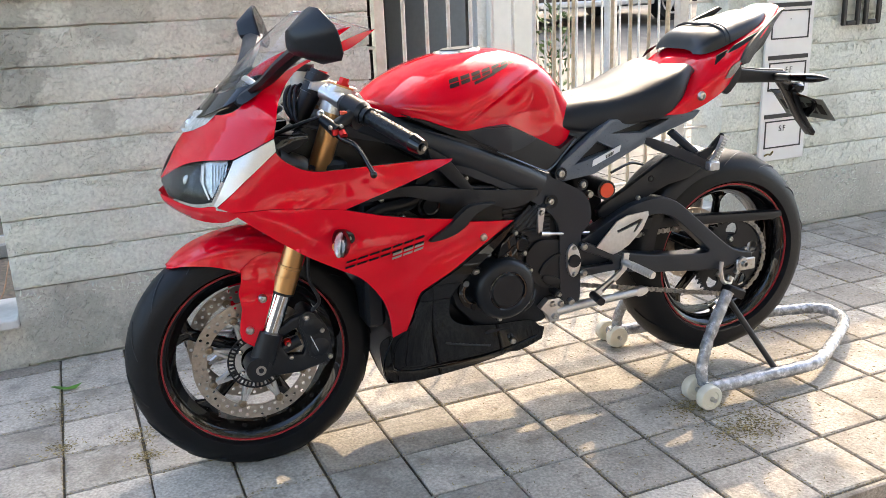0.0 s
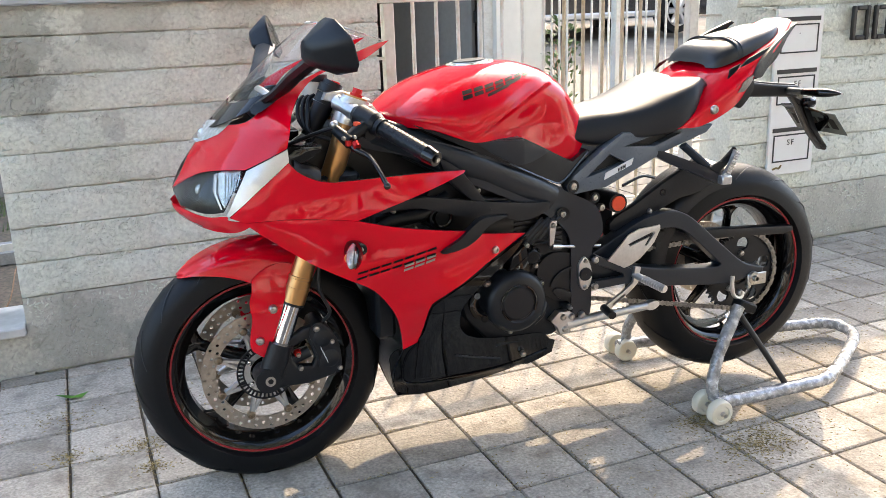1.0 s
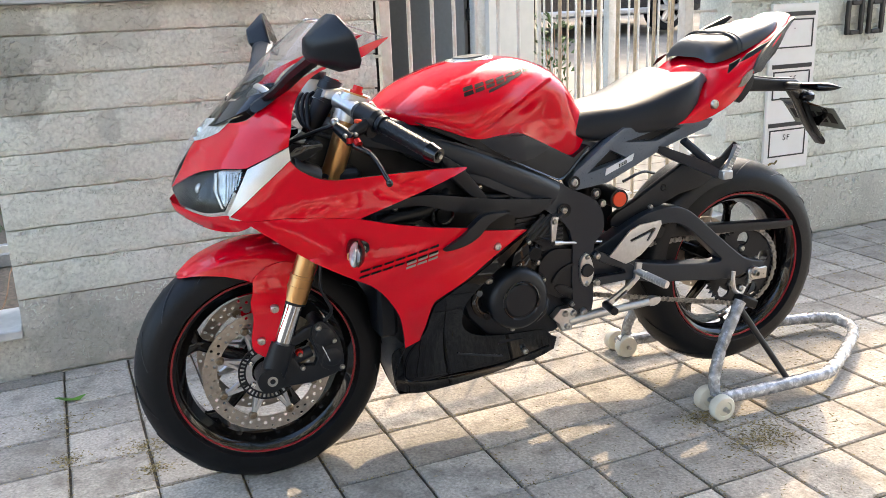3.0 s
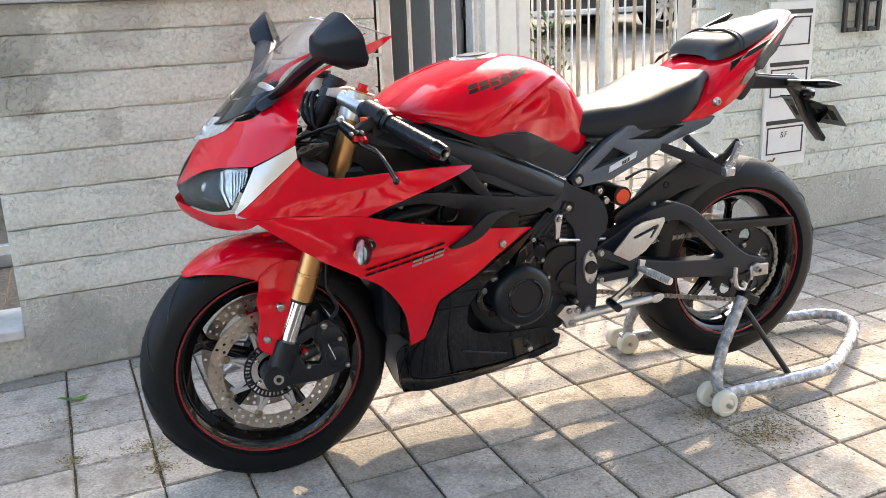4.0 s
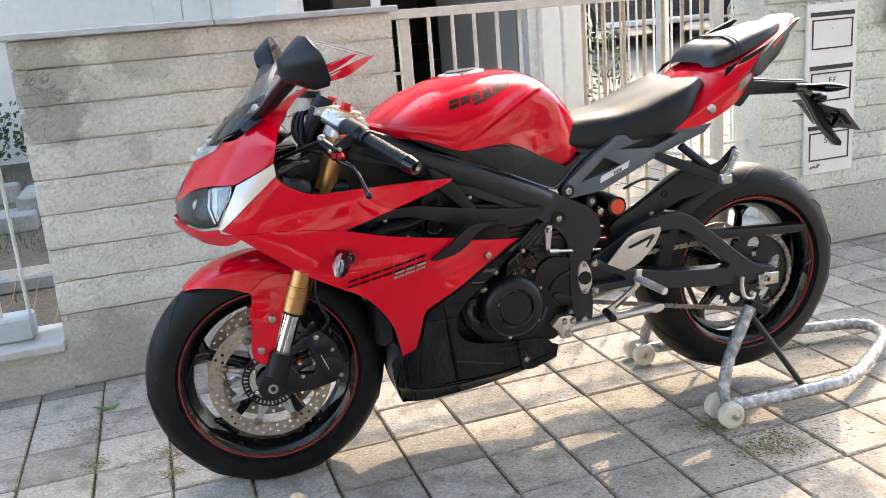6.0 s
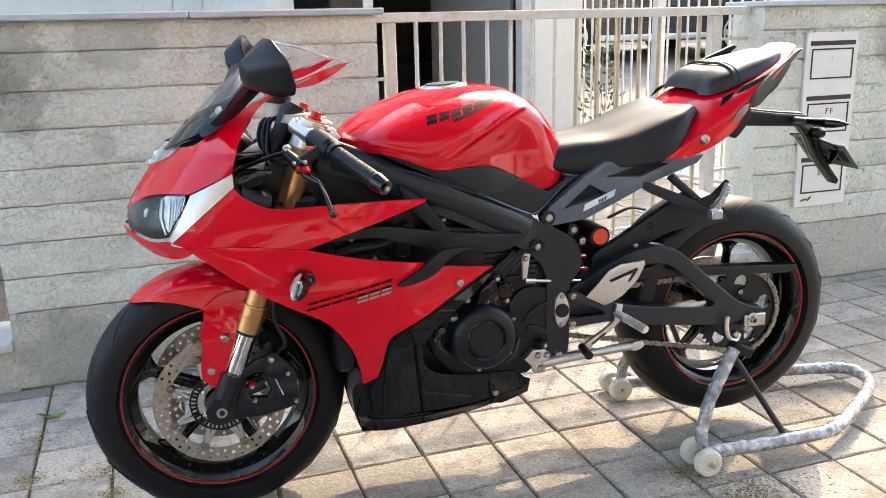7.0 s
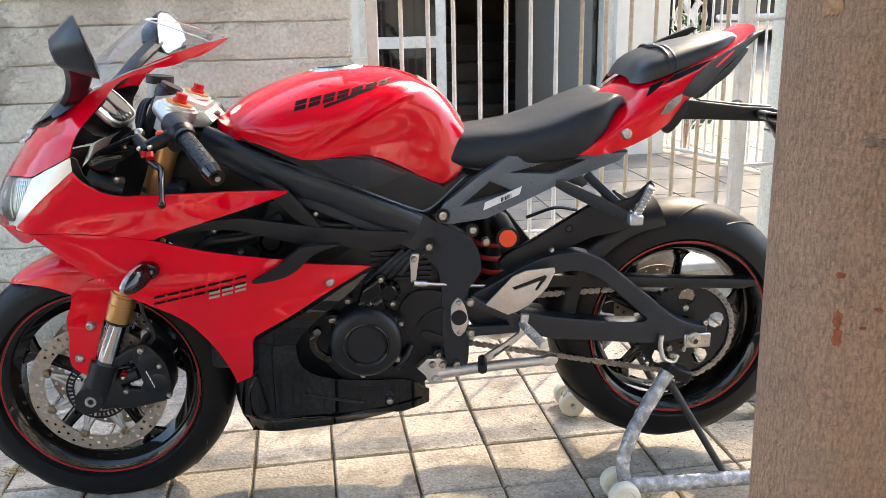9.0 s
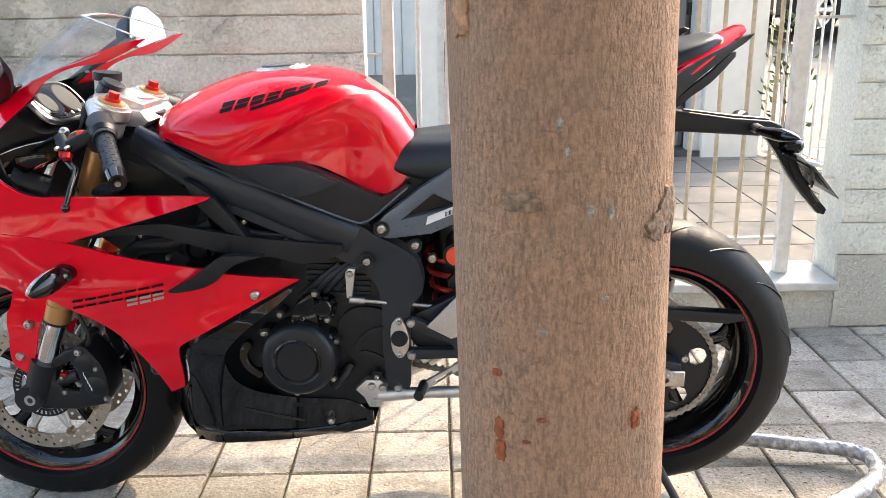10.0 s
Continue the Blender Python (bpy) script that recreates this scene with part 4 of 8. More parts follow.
for f, s in zip(fairings, (-1, 1)):
    bolt(f, 0.542, s * (abs(fairing_y(0.542, 0.563)) + 0.001), 0.563, 0.010, STEEL, s, "fairing_bolt")
    # the indicator: a black drop that stands out from the flank, its front face a clear lens
    yo = abs(fairing_y(0.19, 0.615))

    def drop(bm, x, y0, y1, rx, rz, cut):
        rings = []
        for k in range(11):
            t = k / 10
            w = (1 - t ** 2.6) ** 0.6 * (0.80 + 0.35 * t * (1 - t) * 2)
            y, dz = y0 + (y1 - y0) * t, -0.012 * t
            ring = []
            for j in range(20):
                a = 2 * math.pi * j / 20
                dx = rx * w * math.cos(a)
                ring.append(bm.verts.new((x - 0.026 * t + (max(dx, cut) if cut is not None else dx), s * y, 0.622 + dz + rz * w * math.sin(a))))
            rings.append(ring)
        for p, q in zip(rings, rings[1:]):
            for j in range(20):
                bm.faces.new((p[j], p[(j + 1) % 20], q[(j + 1) % 20], q[j]))
        bm.faces.new(rings[0])
        bmesh.ops.remove_doubles(bm, verts=bm.verts, dist=1e-5)
        bmesh.ops.recalc_face_normals(bm, faces=bm.faces)
        return bm

    ind = part("indicator", drop(bmesh.new(), 0.190, yo + 0.020, yo + 0.098, 0.019, 0.024, 0.002), GLOSS_BLACK, f, "front indicator with a clear lens")
    bm = drop(bmesh.new(), 0.1855, yo + 0.022, yo + 0.095, 0.0165, 0.0225, None)
    bmesh.ops.bisect_plane(bm, geom=bm.verts[:] + bm.edges[:] + bm.faces[:], plane_co=(0.184, s * (yo + 0.02), 0.62), plane_no=(1, -s * 0.16, 0), clear_outer=True)
    part("indicator_lens", bm, LENS_GREY, f, "clear indicator lens")
    bm = bmesh.new()
    bmesh.ops.create_uvsphere(bm, u_segments=14, v_segments=10, radius=1, matrix=Matrix.Translation((0.1655, s * (yo + 0.048), 0.615)) @ Matrix.Diagonal((0.0075, 0.012, 0.010, 1)))
    part("indicator_bulb", bm, AMBER, f, "amber bulb behind the lens")
    part("indicator_foot", plate([(0.168, 0.612), (0.176, 0.638), (0.196, 0.640), (0.212, 0.632), (0.213, 0.616), (0.198, 0.608), (0.18, 0.602)], s * (yo + 0.024), s * (yo - 0.006), 0.004, steps=3), GLOSS_BLACK, f)
    bolt(f, 0.201, s * (yo + 0.024), 0.624, 0.005, STEEL, s)


def bar_word(parent, strokes, origin, du, dv, y_of, mat, name, proud=0.0028, side=-1):
    """A row of plain bars that stands for a name: strokes of (u0, v0, u1, v1) on a surface."""
    for u0, v0, u1, v1 in strokes:
        bm = bmesh.new()
        nseg = max(1, int((u1 - u0) * abs(Vector((*du, 0)).length) / 0.012))
        for k in range(nseg):
            ua, ub = u0 + (u1 - u0) * k / nseg, u0 + (u1 - u0) * (k + 1) / nseg
            co = [(origin[0] + du[0] * u + dv[0] * v, origin[1] + du[1] * u + dv[1] * v) for u, v in ((ua, v0), (ub, v0), (ub, v1), (ua, v1))]
            bm.faces.new([bm.verts.new((x, -side * (y_of(x, z) - proud), z)) for x, z in co])
        bmesh.ops.remove_doubles(bm, verts=bm.verts, dist=1e-5)
        bmesh.ops.recalc_face_normals(bm, faces=bm.faces)
        bmesh.ops.solidify(bm, geom=bm.faces[:], thickness=0.0006)
        part(name, bm, mat, parent, "dark bar of lettering", smooth=False)


word = [(i * 1.0 + a, b, i * 1.0 + c, d) for i in range(7) for a, b, c, d in ((0.0, 0.0, 0.84, 0.26), (0.0, 0.74, 0.84, 1.0))]
for f, s in zip(fairings, (-1, 1)):
    bar_word(f, word, (0.194, 0.547), (0.0268, 0.0054), (0.0030, 0.0185), fairing_y, BADGE, "name_bar", side=s)
    bar_word(f, [(i + a, b, i + c, d) for i in range(3) for a, b, c, d in ((0, 0, 0.84, 0.36), (0, 0.64, 0.84, 1))], (0.302, 0.553), (0.0262, 0.0058), (0.0025, 0.0155), fairing_y, GREY_PRINT, "number_bar", side=s)

# belly pan
pan_pts = [(0.338, 0.315, 1), (0.362, 0.335), (0.376, 0.36), (0.384, 0.42), (0.40, 0.448), (0.49, 0.503), (0.56, 0.545), (0.628, 0.583, 1), (0.59, 0.545), (0.515, 0.485), (0.470, 0.435), (0.462, 0.40), (0.472, 0.352), (0.515, 0.318), (0.60, 0.302), (0.70, 0.296), (0.735, 0.270, 1), (0.752, 0.262, 1), (0.752, 0.222, 1), (0.70, 0.200), (0.56, 0.165), (0.42, 0.150), (0.335, 0.148, 1), (0.318, 0.20), (0.31, 0.28)]


def pan_y(x, z):
    w = 0.0
    for k in range(-4, 5):
        w += float(np.interp(z + 0.007 * k, (0.19, 0.21, 0.26, 0.32, 0.43, 0.50, 0.58), (0.093, 0.101, 0.121, 0.150, 0.208, 0.228, 0.212))) / 9
    if z < 0.192:
        w -= 0.010 + 0.42 * (0.192 - z)
    t = max(0.0, 0.42 - x)
    return -w + 1.1 * t * t / 0.1 * 0.30


pans = both("belly_pan", lambda: skin(pan_pts, fn=pan_y, cut=0.0125), GLOSS_BLACK, bike, "glossy black belly pan")
part("pan_floor", surf([[(0.335, 0, 0.146), (0.335, -0.050, 0.149)], [(0.56, 0, 0.160), (0.56, -0.070, 0.165)], [(0.752, 0, 0.215), (0.752, -0.098, 0.224)]], 4, 3, True), GLOSS_BLACK, bike)
part("pan_front", surf([[(0.335, 0, 0.148), (0.335, -0.036, 0.149)], [(0.322, 0, 0.22), (0.318, -0.08, 0.22)], [(0.335, 0, 0.30), (0.336, -0.125, 0.312)]], 4, 3, True), MATT_BLACK, bike)
for f, s in zip(pans, (-1, 1)):
    bolt(f, 0.66, s * 0.122, 0.238, 0.008, STEEL, s)
    rim = [(0.366, 0.330), (0.345, 0.285), (0.340, 0.23), (0.352, 0.196), (0.45, 0.192), (0.56, 0.198), (0.66, 0.214), (0.735, 0.236)]
    part("pan_crease", tube(bmesh.new(), [(x, s * (abs(pan_y(x, z)) + 0.001), z) for x, z in rim], 0.0028, 6, 4), GLOSS_BLACK, f)
    part("pan_slot", tube(bmesh.new(), [(x, s * (abs(pan_y(x, z)) + 0.0005), z) for x, z in ((0.47, 0.268), (0.53, 0.250), (0.60, 0.232))], 0.0030, 6, 3), MATT_BLACK, f)

# tank
TANK = ((0.316, ((0, 0.886), (0.018, 0.885), (0.034, 0.882), (0.045, 0.877), (0.050, 0.870), (0.050, 0.862))),
        (0.355, ((0, 0.915), (0.050, 0.912), (0.098, 0.900), (0.128, 0.885), (0.138, 0.870), (0.136, 0.856))),
        (0.410, ((0, 0.946), (0.070, 0.940), (0.135, 0.918), (0.172, 0.893), (0.184, 0.872), (0.180, 0.850))),
        (0.500, ((0, 0.977), (0.090, 0.966), (0.163, 0.928), (0.198, 0.885), (0.206, 0.850), (0.200, 0.818))),
        (0.580, ((0, 0.988), (0.092, 0.977), (0.160, 0.936), (0.196, 0.894), (0.192, 0.852), (0.180, 0.815))),
        (0.650, ((0, 0.989), (0.090, 0.973), (0.148, 0.938), (0.174, 0.893), (0.156, 0.852), (0.150, 0.808))),
        (0.710, ((0, 0.979), (0.080, 0.966), (0.132, 0.938), (0.143, 0.900), (0.130, 0.850), (0.128, 0.780))),
        (0.765, ((0, 0.954), (0.065, 0.945), (0.108, 0.918), (0.117, 0.880), (0.118, 0.825), (0.117, 0.748))),
        (0.810, ((0, 0.917), (0.050, 0.908), (0.085, 0.885), (0.100, 0.850), (0.110, 0.800), (0.114, 0.744))),
        (0.848, ((0, 0.862), (0.040, 0.856), (0.065, 0.842), (0.080, 0.825), (0.090, 0.800), (0.095, 0.785))))


def tank_skin(mirrored):
    """The tank's skin, with a crease that climbs rearwards and the knee hollow under it."""
    bm = surf([[(x, -y, z) for y, z in r] for x, r in TANK], 14, 12, mirrored)
    inner = [v for v in bm.verts if not v.is_boundary]
    for k in range(36):
        bmesh.ops.smooth_vert(bm, verts=inner, factor=0.5, use_axis_x=True, use_axis_y=True, use_axis_z=True)
    for v in bm.verts:
        x, z = v.co.x, v.co.z
        crease = float(np.interp(x, KNEE_X, KNEE_Z))
        t = min(max((crease - z) / 0.022, 0), 1)
        low = min(max((z - 0.775) / 0.06, 0), 1)
        dent = 0.013 * t * t * (3 - 2 * t) * low * float(np.interp(x, (0.50, 0.58, 0.72, 0.79), (0, 1, 1, 0)))
        lip = 0.004 * math.exp(-((z - crease - 0.004) / 0.012) ** 2) * float(np.interp(x, (0.46, 0.54, 0.72, 0.78), (0, 1, 1, 0)))
        if abs(v.co.y) > 0.06:
            v.co.y -= math.copysign(dent - lip, v.co.y)
    return bm


KNEE_X, KNEE_Z = (0.48, 0.54, 0.60, 0.66, 0.72, 0.78), (0.822, 0.854, 0.887, 0.916, 0.940, 0.948)
tank = part("fuel_tank", tank_skin(True), RED, bike, "glossy red fuel tank")


tank_tree = BVHTree.FromBMesh(tank_skin(False))


def tank_y(x, z):
    hit = tank_tree.ray_cast(Vector((x, -0.5, z)), Vector((0, 1, 0)))[0]
    return hit.y if hit else -0.1


for s in (-1, 1):
    for i in range(7):
        stems = [(0.04, 0, 0.86, 0.43), (0.04, 0.57, 0.86, 1)]
        bar_word(tank, stems, (0.487 + 0.0288 * i, 0.912 + 0.0068 * i), (0.0288, 0.0068), (0.0045, 0.0180 - 0.0015 * i), tank_y, BADGE, "badge_bar", 0.0020, s)
    bar_word(tank, [(0, 0, 2.6, 0.9), (2.6, 0.2, 4.2, 1.2)], (0.548, 0.917), (0.024, 0.0072), (0.001, 0.006), tank_y, BADGE, "badge_underline", 0.0018, s)
cap_m = Matrix.Translation((0.575, 0, 0.9800)) @ Matrix.Rotation(radians(-4), 4, "Y")
bm = bmesh.new()
for r, z0, z1 in ((0.062, -0.006, 0.004), (0.046, 0.004, 0.007), (0.030, 0.007, 0.009)):
    bmesh.ops.create_cone(bm, cap_ends=True, segments=40, radius1=r, radius2=r - 0.003, depth=z1 - z0, matrix=cap_m @ Matrix.Translation((0, 0, (z0 + z1) / 2)))
fcap = part("filler_cap", bm, ALU, tank, "round aluminium filler cap")
part("cap_lid", rod(bmesh.new(), cap_m @ Vector((0, 0, 0.0055)), cap_m @ Vector((0, 0, 0.0100)), 0.043, 0.040, seg=36), DIAL, fcap, "dark grey cap lid")
for k in range(7):
    a = 2 * math.pi * k / 7
    part("cap_screw", rod(bmesh.new(), cap_m @ Vector((0.054 * math.cos(a), 0.054 * math.sin(a), 0.002)), cap_m @ Vector((0.054 * math.cos(a), 0.054 * math.sin(a), 0.006)), 0.004, seg=8), STEEL, fcap)
part("tank_pad", shell(surf([[(0.752, 0, 0.9635), (0.750, -0.036, 0.9595)], [(0.79, 0, 0.939), (0.786, -0.042, 0.933)], [(0.824, 0, 0.902), (0.819, -0.034, 0.897)], [(0.848, 0, 0.866), (0.845, -0.022, 0.863)]], 5, 4, True), 0.003), DIAL, tank, "grey tank pad")

# covers under the tank, seat, tail
cover = [(0.372, 0.862), (0.41, 0.850), (0.45, 0.834), (0.515, 0.816), (0.575, 0.816), (0.635, 0.815, 1), (0.70, 0.783), (0.770, 0.747), (0.790, 0.737, 1), (0.812, 0.748), (0.838, 0.762, 1), (0.842, 0.752), (0.770, 0.695), (0.737, 0.690), (0.60, 0.755), (0.52, 0.790), (0.42, 0.838)]
both("tank_cover", lambda: plate(cover, -0.012, 0.02, 0.004, (), 3, 0.03, lambda x, z: -float(np.interp(x, (0.37, 0.5, 0.63, 0.7, 0.78, 0.85), (0.155, 0.178, 0.168, 0.150, 0.128, 0.110)))), MATT_BLACK, bike, "matt black cover under the tank")
for s in (-1, 1):
    edge_line = [(0.60, 0.757), (0.66, 0.727), (0.733, 0.693), (0.752, 0.691), (0.772, 0.700), (0.806, 0.728), (0.840, 0.756)]
    part("cover_edge", tube(bmesh.new(), [(x, s * (0.0135 + float(np.interp(x, (0.37, 0.5, 0.63, 0.7, 0.78, 0.85), (0.155, 0.178, 0.168, 0.150, 0.128, 0.110)))), z) for x, z in edge_line], 0.0022, 6, 4), DARK_GREY, bike)
wedge = [(0.515, 0.812), (0.635, 0.811, 1), (0.708, 0.776, 1), (0.66, 0.757), (0.615, 0.752, 1)]
both("cover_wedge", lambda: plate(wedge, -0.030, 0.0, 0.006, (), 2, 0.03, lambda x, z: -float(np.interp(x, (0.5, 0.63, 0.72), (0.158, 0.163, 0.142)))), FRAME_PAINT, bike)
SEAT = ((0.812, ((0, 0.846), (0.050, 0.844), (0.084, 0.830), (0.104, 0.806), (0.108, 0.786))),
        (0.880, ((0, 0.850), (0.060, 0.850), (0.100, 0.838), (0.122, 0.806), (0.120, 0.773))),
        (0.950, ((0, 0.858), (0.070, 0.858), (0.120, 0.845), (0.140, 0.813), (0.138, 0.781))),
        (1.020, ((0, 0.875), (0.080, 0.876), (0.135, 0.862), (0.155, 0.828), (0.152, 0.790))),
        (1.080, ((0, 0.892), (0.085, 0.894), (0.142, 0.886), (0.166, 0.846), (0.165, 0.801))),
        (1.130, ((0, 0.906), (0.082, 0.910), (0.138, 0.906), (0.157, 0.880), (0.158, 0.838))),
        (1.166, ((0, 0.914), (0.070, 0.919), (0.118, 0.920), (0.133, 0.910), (0.138, 0.888))),
        (1.188, ((0, 0.908), (0.058, 0.914), (0.100, 0.915), (0.117, 0.908), (0.122, 0.897))))
seat = part("rider_seat", surf([[(x, -y, z) for y, z in r] + [(x, -r[-1][0] + 0.03, r[-1][1] - 0.012)] for x, r in SEAT], 6, 6, True), SEAT_VINYL, bike, "black vinyl rider seat")
TAIL = [[(1.140, 0, 0.895), (1.140, -0.098, 0.880), (1.100, -0.122, 0.832), (1.045, -0.132, 0.792)],
        [(1.172, 0, 0.922), (1.188, -0.110, 0.902), (1.150, -0.158, 0.850), (1.078, -0.166, 0.800)],
        [(1.205, 0, 0.935), (1.232, -0.112, 0.935), (1.205, -0.168, 0.880), (1.155, -0.162, 0.803)],
        [(1.280, 0, 0.962), (1.285, -0.116, 0.953), (1.272, -0.168, 0.912), (1.258, -0.152, 0.845)],
        [(1.360, 0, 1.000), (1.362, -0.108, 0.988), (1.352, -0.145, 0.955), (1.335, -0.128, 0.912)],
        [(1.430, 0, 1.028), (1.432, -0.090, 1.018), (1.424, -0.115, 1.000), (1.405, -0.100, 0.968)],
        [(1.505, 0, 1.058), (1.500, -0.045, 1.055), (1.492, -0.070, 1.046), (1.472, -0.062, 1.030)]]
tail = part("tail_cowl", shell(surf(TAIL, 7, 8, True), 0.003), RED, bike, "glossy red tail cowl")


def tail_skin(x, z):
    """Half width of the tail by its length and height."""
    w = float(np.interp(x, (1.08, 1.18, 1.28, 1.36, 1.43, 1.50), (0.167, 0.172, 0.170, 0.146, 0.116, 0.072)))
    mid = float(np.interp(x, (1.08, 1.2, 1.28, 1.36, 1.43, 1.50), (0.82, 0.88, 0.912, 0.955, 1.0, 1.045)))
    return -(w - 3.6 * max(0, abs(z - mid) - 0.01) ** 2 * 2.2)


for s in (-1, 1):
    bolt(tail, 1.180, s * 0.170, 0.842, 0.012, STEEL, s, "tail_bolt")
    for flash in ([(1.219, 0.918), (1.230, 0.940), (1.262, 0.953), (1.248, 0.938)], [(1.258, 0.944), (1.284, 0.963), (1.334, 0.980), (1.373, 0.992), (1.338, 0.972), (1.296, 0.956)]):
        bm = plate(flash, -0.002, 0.003, 0, (), 1, 0.012, tail_skin)
        part("tail_decal", bm if s < 0 else flip_y(bm), BADGE, tail, "dark flash on the tail")
    bm = plate([(1.250, 0.881), (1.264, 0.905), (1.280, 0.916), (1.299, 0.923), (1.296, 0.908), (1.268, 0.882)], -0.003, 0.003, 0, (), 1, 0.01, tail_skin)
    part("tail_grille", bm if s < 0 else flip_y(bm), CHAIN_STEEL, tail, "fine steel mesh grille")
    grey = [(1.513, 1.044, 1), (1.469, 1.029), (1.414, 1.006), (1.357, 0.975), (1.319, 0.946), (1.298, 0.921, 1), (1.314, 0.915), (1.334, 0.914), (1.350, 0.925), (1.386, 0.955), (1.422, 0.981), (1.463, 1.008), (1.498, 1.028)]
    bm = plate(grey, -0.006, 0.014, 0.004, (), 3, 0.02, lambda x, z: -float(np.interp(x, (1.29, 1.32, 1.36, 1.43, 1.50), (0.166, 0.156, 0.138, 0.106, 0.064))))
    part("tail_side_panel", bm if s < 0 else flip_y(bm), MATT_BLACK, bike, "dark grey tail side panel")
    bm = plate([(1.255, 0.868), (1.296, 0.905), (1.318, 0.912), (1.318, 0.880), (1.290, 0.842), (1.272, 0.838)], -0.004, 0.012, 0.003, (), 2, 0.0, lambda x, z: -0.142)
    part("tail_bracket", bm if s < 0 else flip_y(bm), MATT_BLACK, bike)
    bm = plate([(1.345, 0.912), (1.365, 0.908), (1.395, 0.930), (1.431, 0.953), (1.480, 1.000), (1.470, 1.008), (1.43, 0.975)], -0.006, 0.012, 0.003, (), 2, 0.0, lambda x, z: -float(np.interp(x, (1.34, 1.43, 1.5), (0.112, 0.088, 0.055))))
    part("tail_lower_edge", bm if s < 0 else flip_y(bm), MATT_BLACK, bike)
part("tail_underside", surf([[(1.10, 0, 0.80), (1.10, -0.13, 0.81)], [(1.26, 0, 0.86), (1.26, -0.12, 0.87)], [(1.36, 0, 0.925), (1.36, -0.09, 0.935)], [(1.48, 0, 1.02), (1.47, -0.05, 1.03)]], 4, 3, True), MATT_BLACK, bike)
PIL = ((1.208, ((0, 0.952), (0.046, 0.952), (0.078, 0.947), (0.086, 0.941))),
       (1.228, ((0, 0.985), (0.060, 0.983), (0.100, 0.966), (0.110, 0.941))),
       (1.268, ((0, 1.005), (0.070, 1.003), (0.113, 0.985), (0.122, 0.954))),
       (1.330, ((0, 1.021), (0.070, 1.019), (0.106, 1.003), (0.116, 0.976))),
       (1.400, ((0, 1.035), (0.065, 1.033), (0.094, 1.023), (0.102, 1.001))),
       (1.440, ((0, 1.043), (0.050, 1.042), (0.074, 1.036), (0.080, 1.022))),
       (1.456, ((0, 1.038), (0.040, 1.038), (0.058, 1.034), (0.064, 1.026))))
pil = part("pillion_seat", surf([[(x, -y, z) for y, z in r] for x, r in PIL], 6, 6, True), PILLION_VINYL, bike, "black vinyl pillion seat with a strap")
for dx in (0.0, 0.014):
    part("seat_strap", tube(bmesh.new(), [(1.285 + dx, -0.119, 0.966), (1.285 + dx, -0.108, 0.996), (1.283 + dx, -0.06, 1.0125), (1.28 + dx, 0, 1.0125), (1.283 + dx, 0.06, 1.0125), (1.285 + dx, 0.108, 0.996), (1.285 + dx, 0.119, 0.966)], 0.0035, 6), SEAT_VINYL, pil)
part("grab_edge", plate([(1.275, 0.994), (1.335, 1.024), (1.410, 1.052), (1.424, 1.047), (1.39, 1.024), (1.30, 0.994)], 0.080, 0.094, 0.004), MATT_BLACK, pil)

# frame, side covers of the rear frame
frame_pts = [(0.225, 0.846), (0.325, 0.850), (0.40, 0.828), (0.52, 0.790), (0.735, 0.688), (0.765, 0.668), (0.835, 0.632), (0.862, 0.60), (0.869, 0.560), (0.862, 0.538), (0.844, 0.515), (0.840, 0.485), (0.840, 0.36), (0.832, 0.326), (0.812, 0.318), (0.79, 0.335), (0.782, 0.42), (0.782, 0.52), (0.762, 0.572), (0.69, 0.625), (0.58, 0.680), (0.466, 0.735), (0.394, 0.782), (0.25, 0.815)]


def frame_y(x, z):
    return -float(np.interp(x, (0.22, 0.30, 0.40, 0.52, 0.65, 0.76, 0.87), (0.075, 0.115, 0.165, 0.180, 0.165, 0.142, 0.152))) + (0.0 if z > 0.58 else 0.0)


frames = both("frame_beam", lambda: plate(frame_pts, -0.006, 0.045, 0.015, (), 3, 0.04, frame_y, 4), FRAME_PAINT, bike, "satin black twin-spar frame beam")
spar = [(0.295, 0.848), (0.36, 0.822), (0.43, 0.787), (0.50, 0.757), (0.58, 0.722), (0.66, 0.683), (0.725, 0.648)]
for f, s in zip(frames, (-1, 1)):
    part("frame_spar", tube(bmesh.new(), [(x, s * (abs(frame_y(x, z)) - 0.008), z) for x, z in spar], 0.022, 20, 5, flat=1.75, taper=(0.9, 1.0)), FRAME_PAINT, f)
brace = [(0.415, 0.790, 1), (0.47, 0.755), (0.545, 0.655, 1), (0.525, 0.655), (0.44, 0.735)]
both("frame_brace", lambda: plate(brace, -0.205, -0.165, 0.005, steps=2), MATT_BLACK, bike)
inner_trim = [(0.205, 0.676, 1), (0.30, 0.702), (0.37, 0.706), (0.42, 0.698), (0.50, 0.682), (0.60, 0.664), (0.712, 0.649, 1), (0.700, 0.628), (0.635, 0.615), (0.576, 0.632), (0.50, 0.642), (0.42, 0.664), (0.36, 0.683), (0.29, 0.685)]
both("intake_trim", lambda: plate(inner_trim, -0.006, 0.014, 0.005, (), 3, 0.03, lambda x, z: -float(np.interp(x, (0.18, 0.3, 0.5, 0.72), (0.225, 0.222, 0.205, 0.165)))), MATT_BLACK, bike, "matt black intake trim")
blade = [(0.392, 0.590), (0.402, 0.584), (0.45, 0.590), (0.48, 0.604), (0.515, 0.634), (0.568, 0.648, 1), (0.50, 0.652), (0.465, 0.634), (0.435, 0.612)]
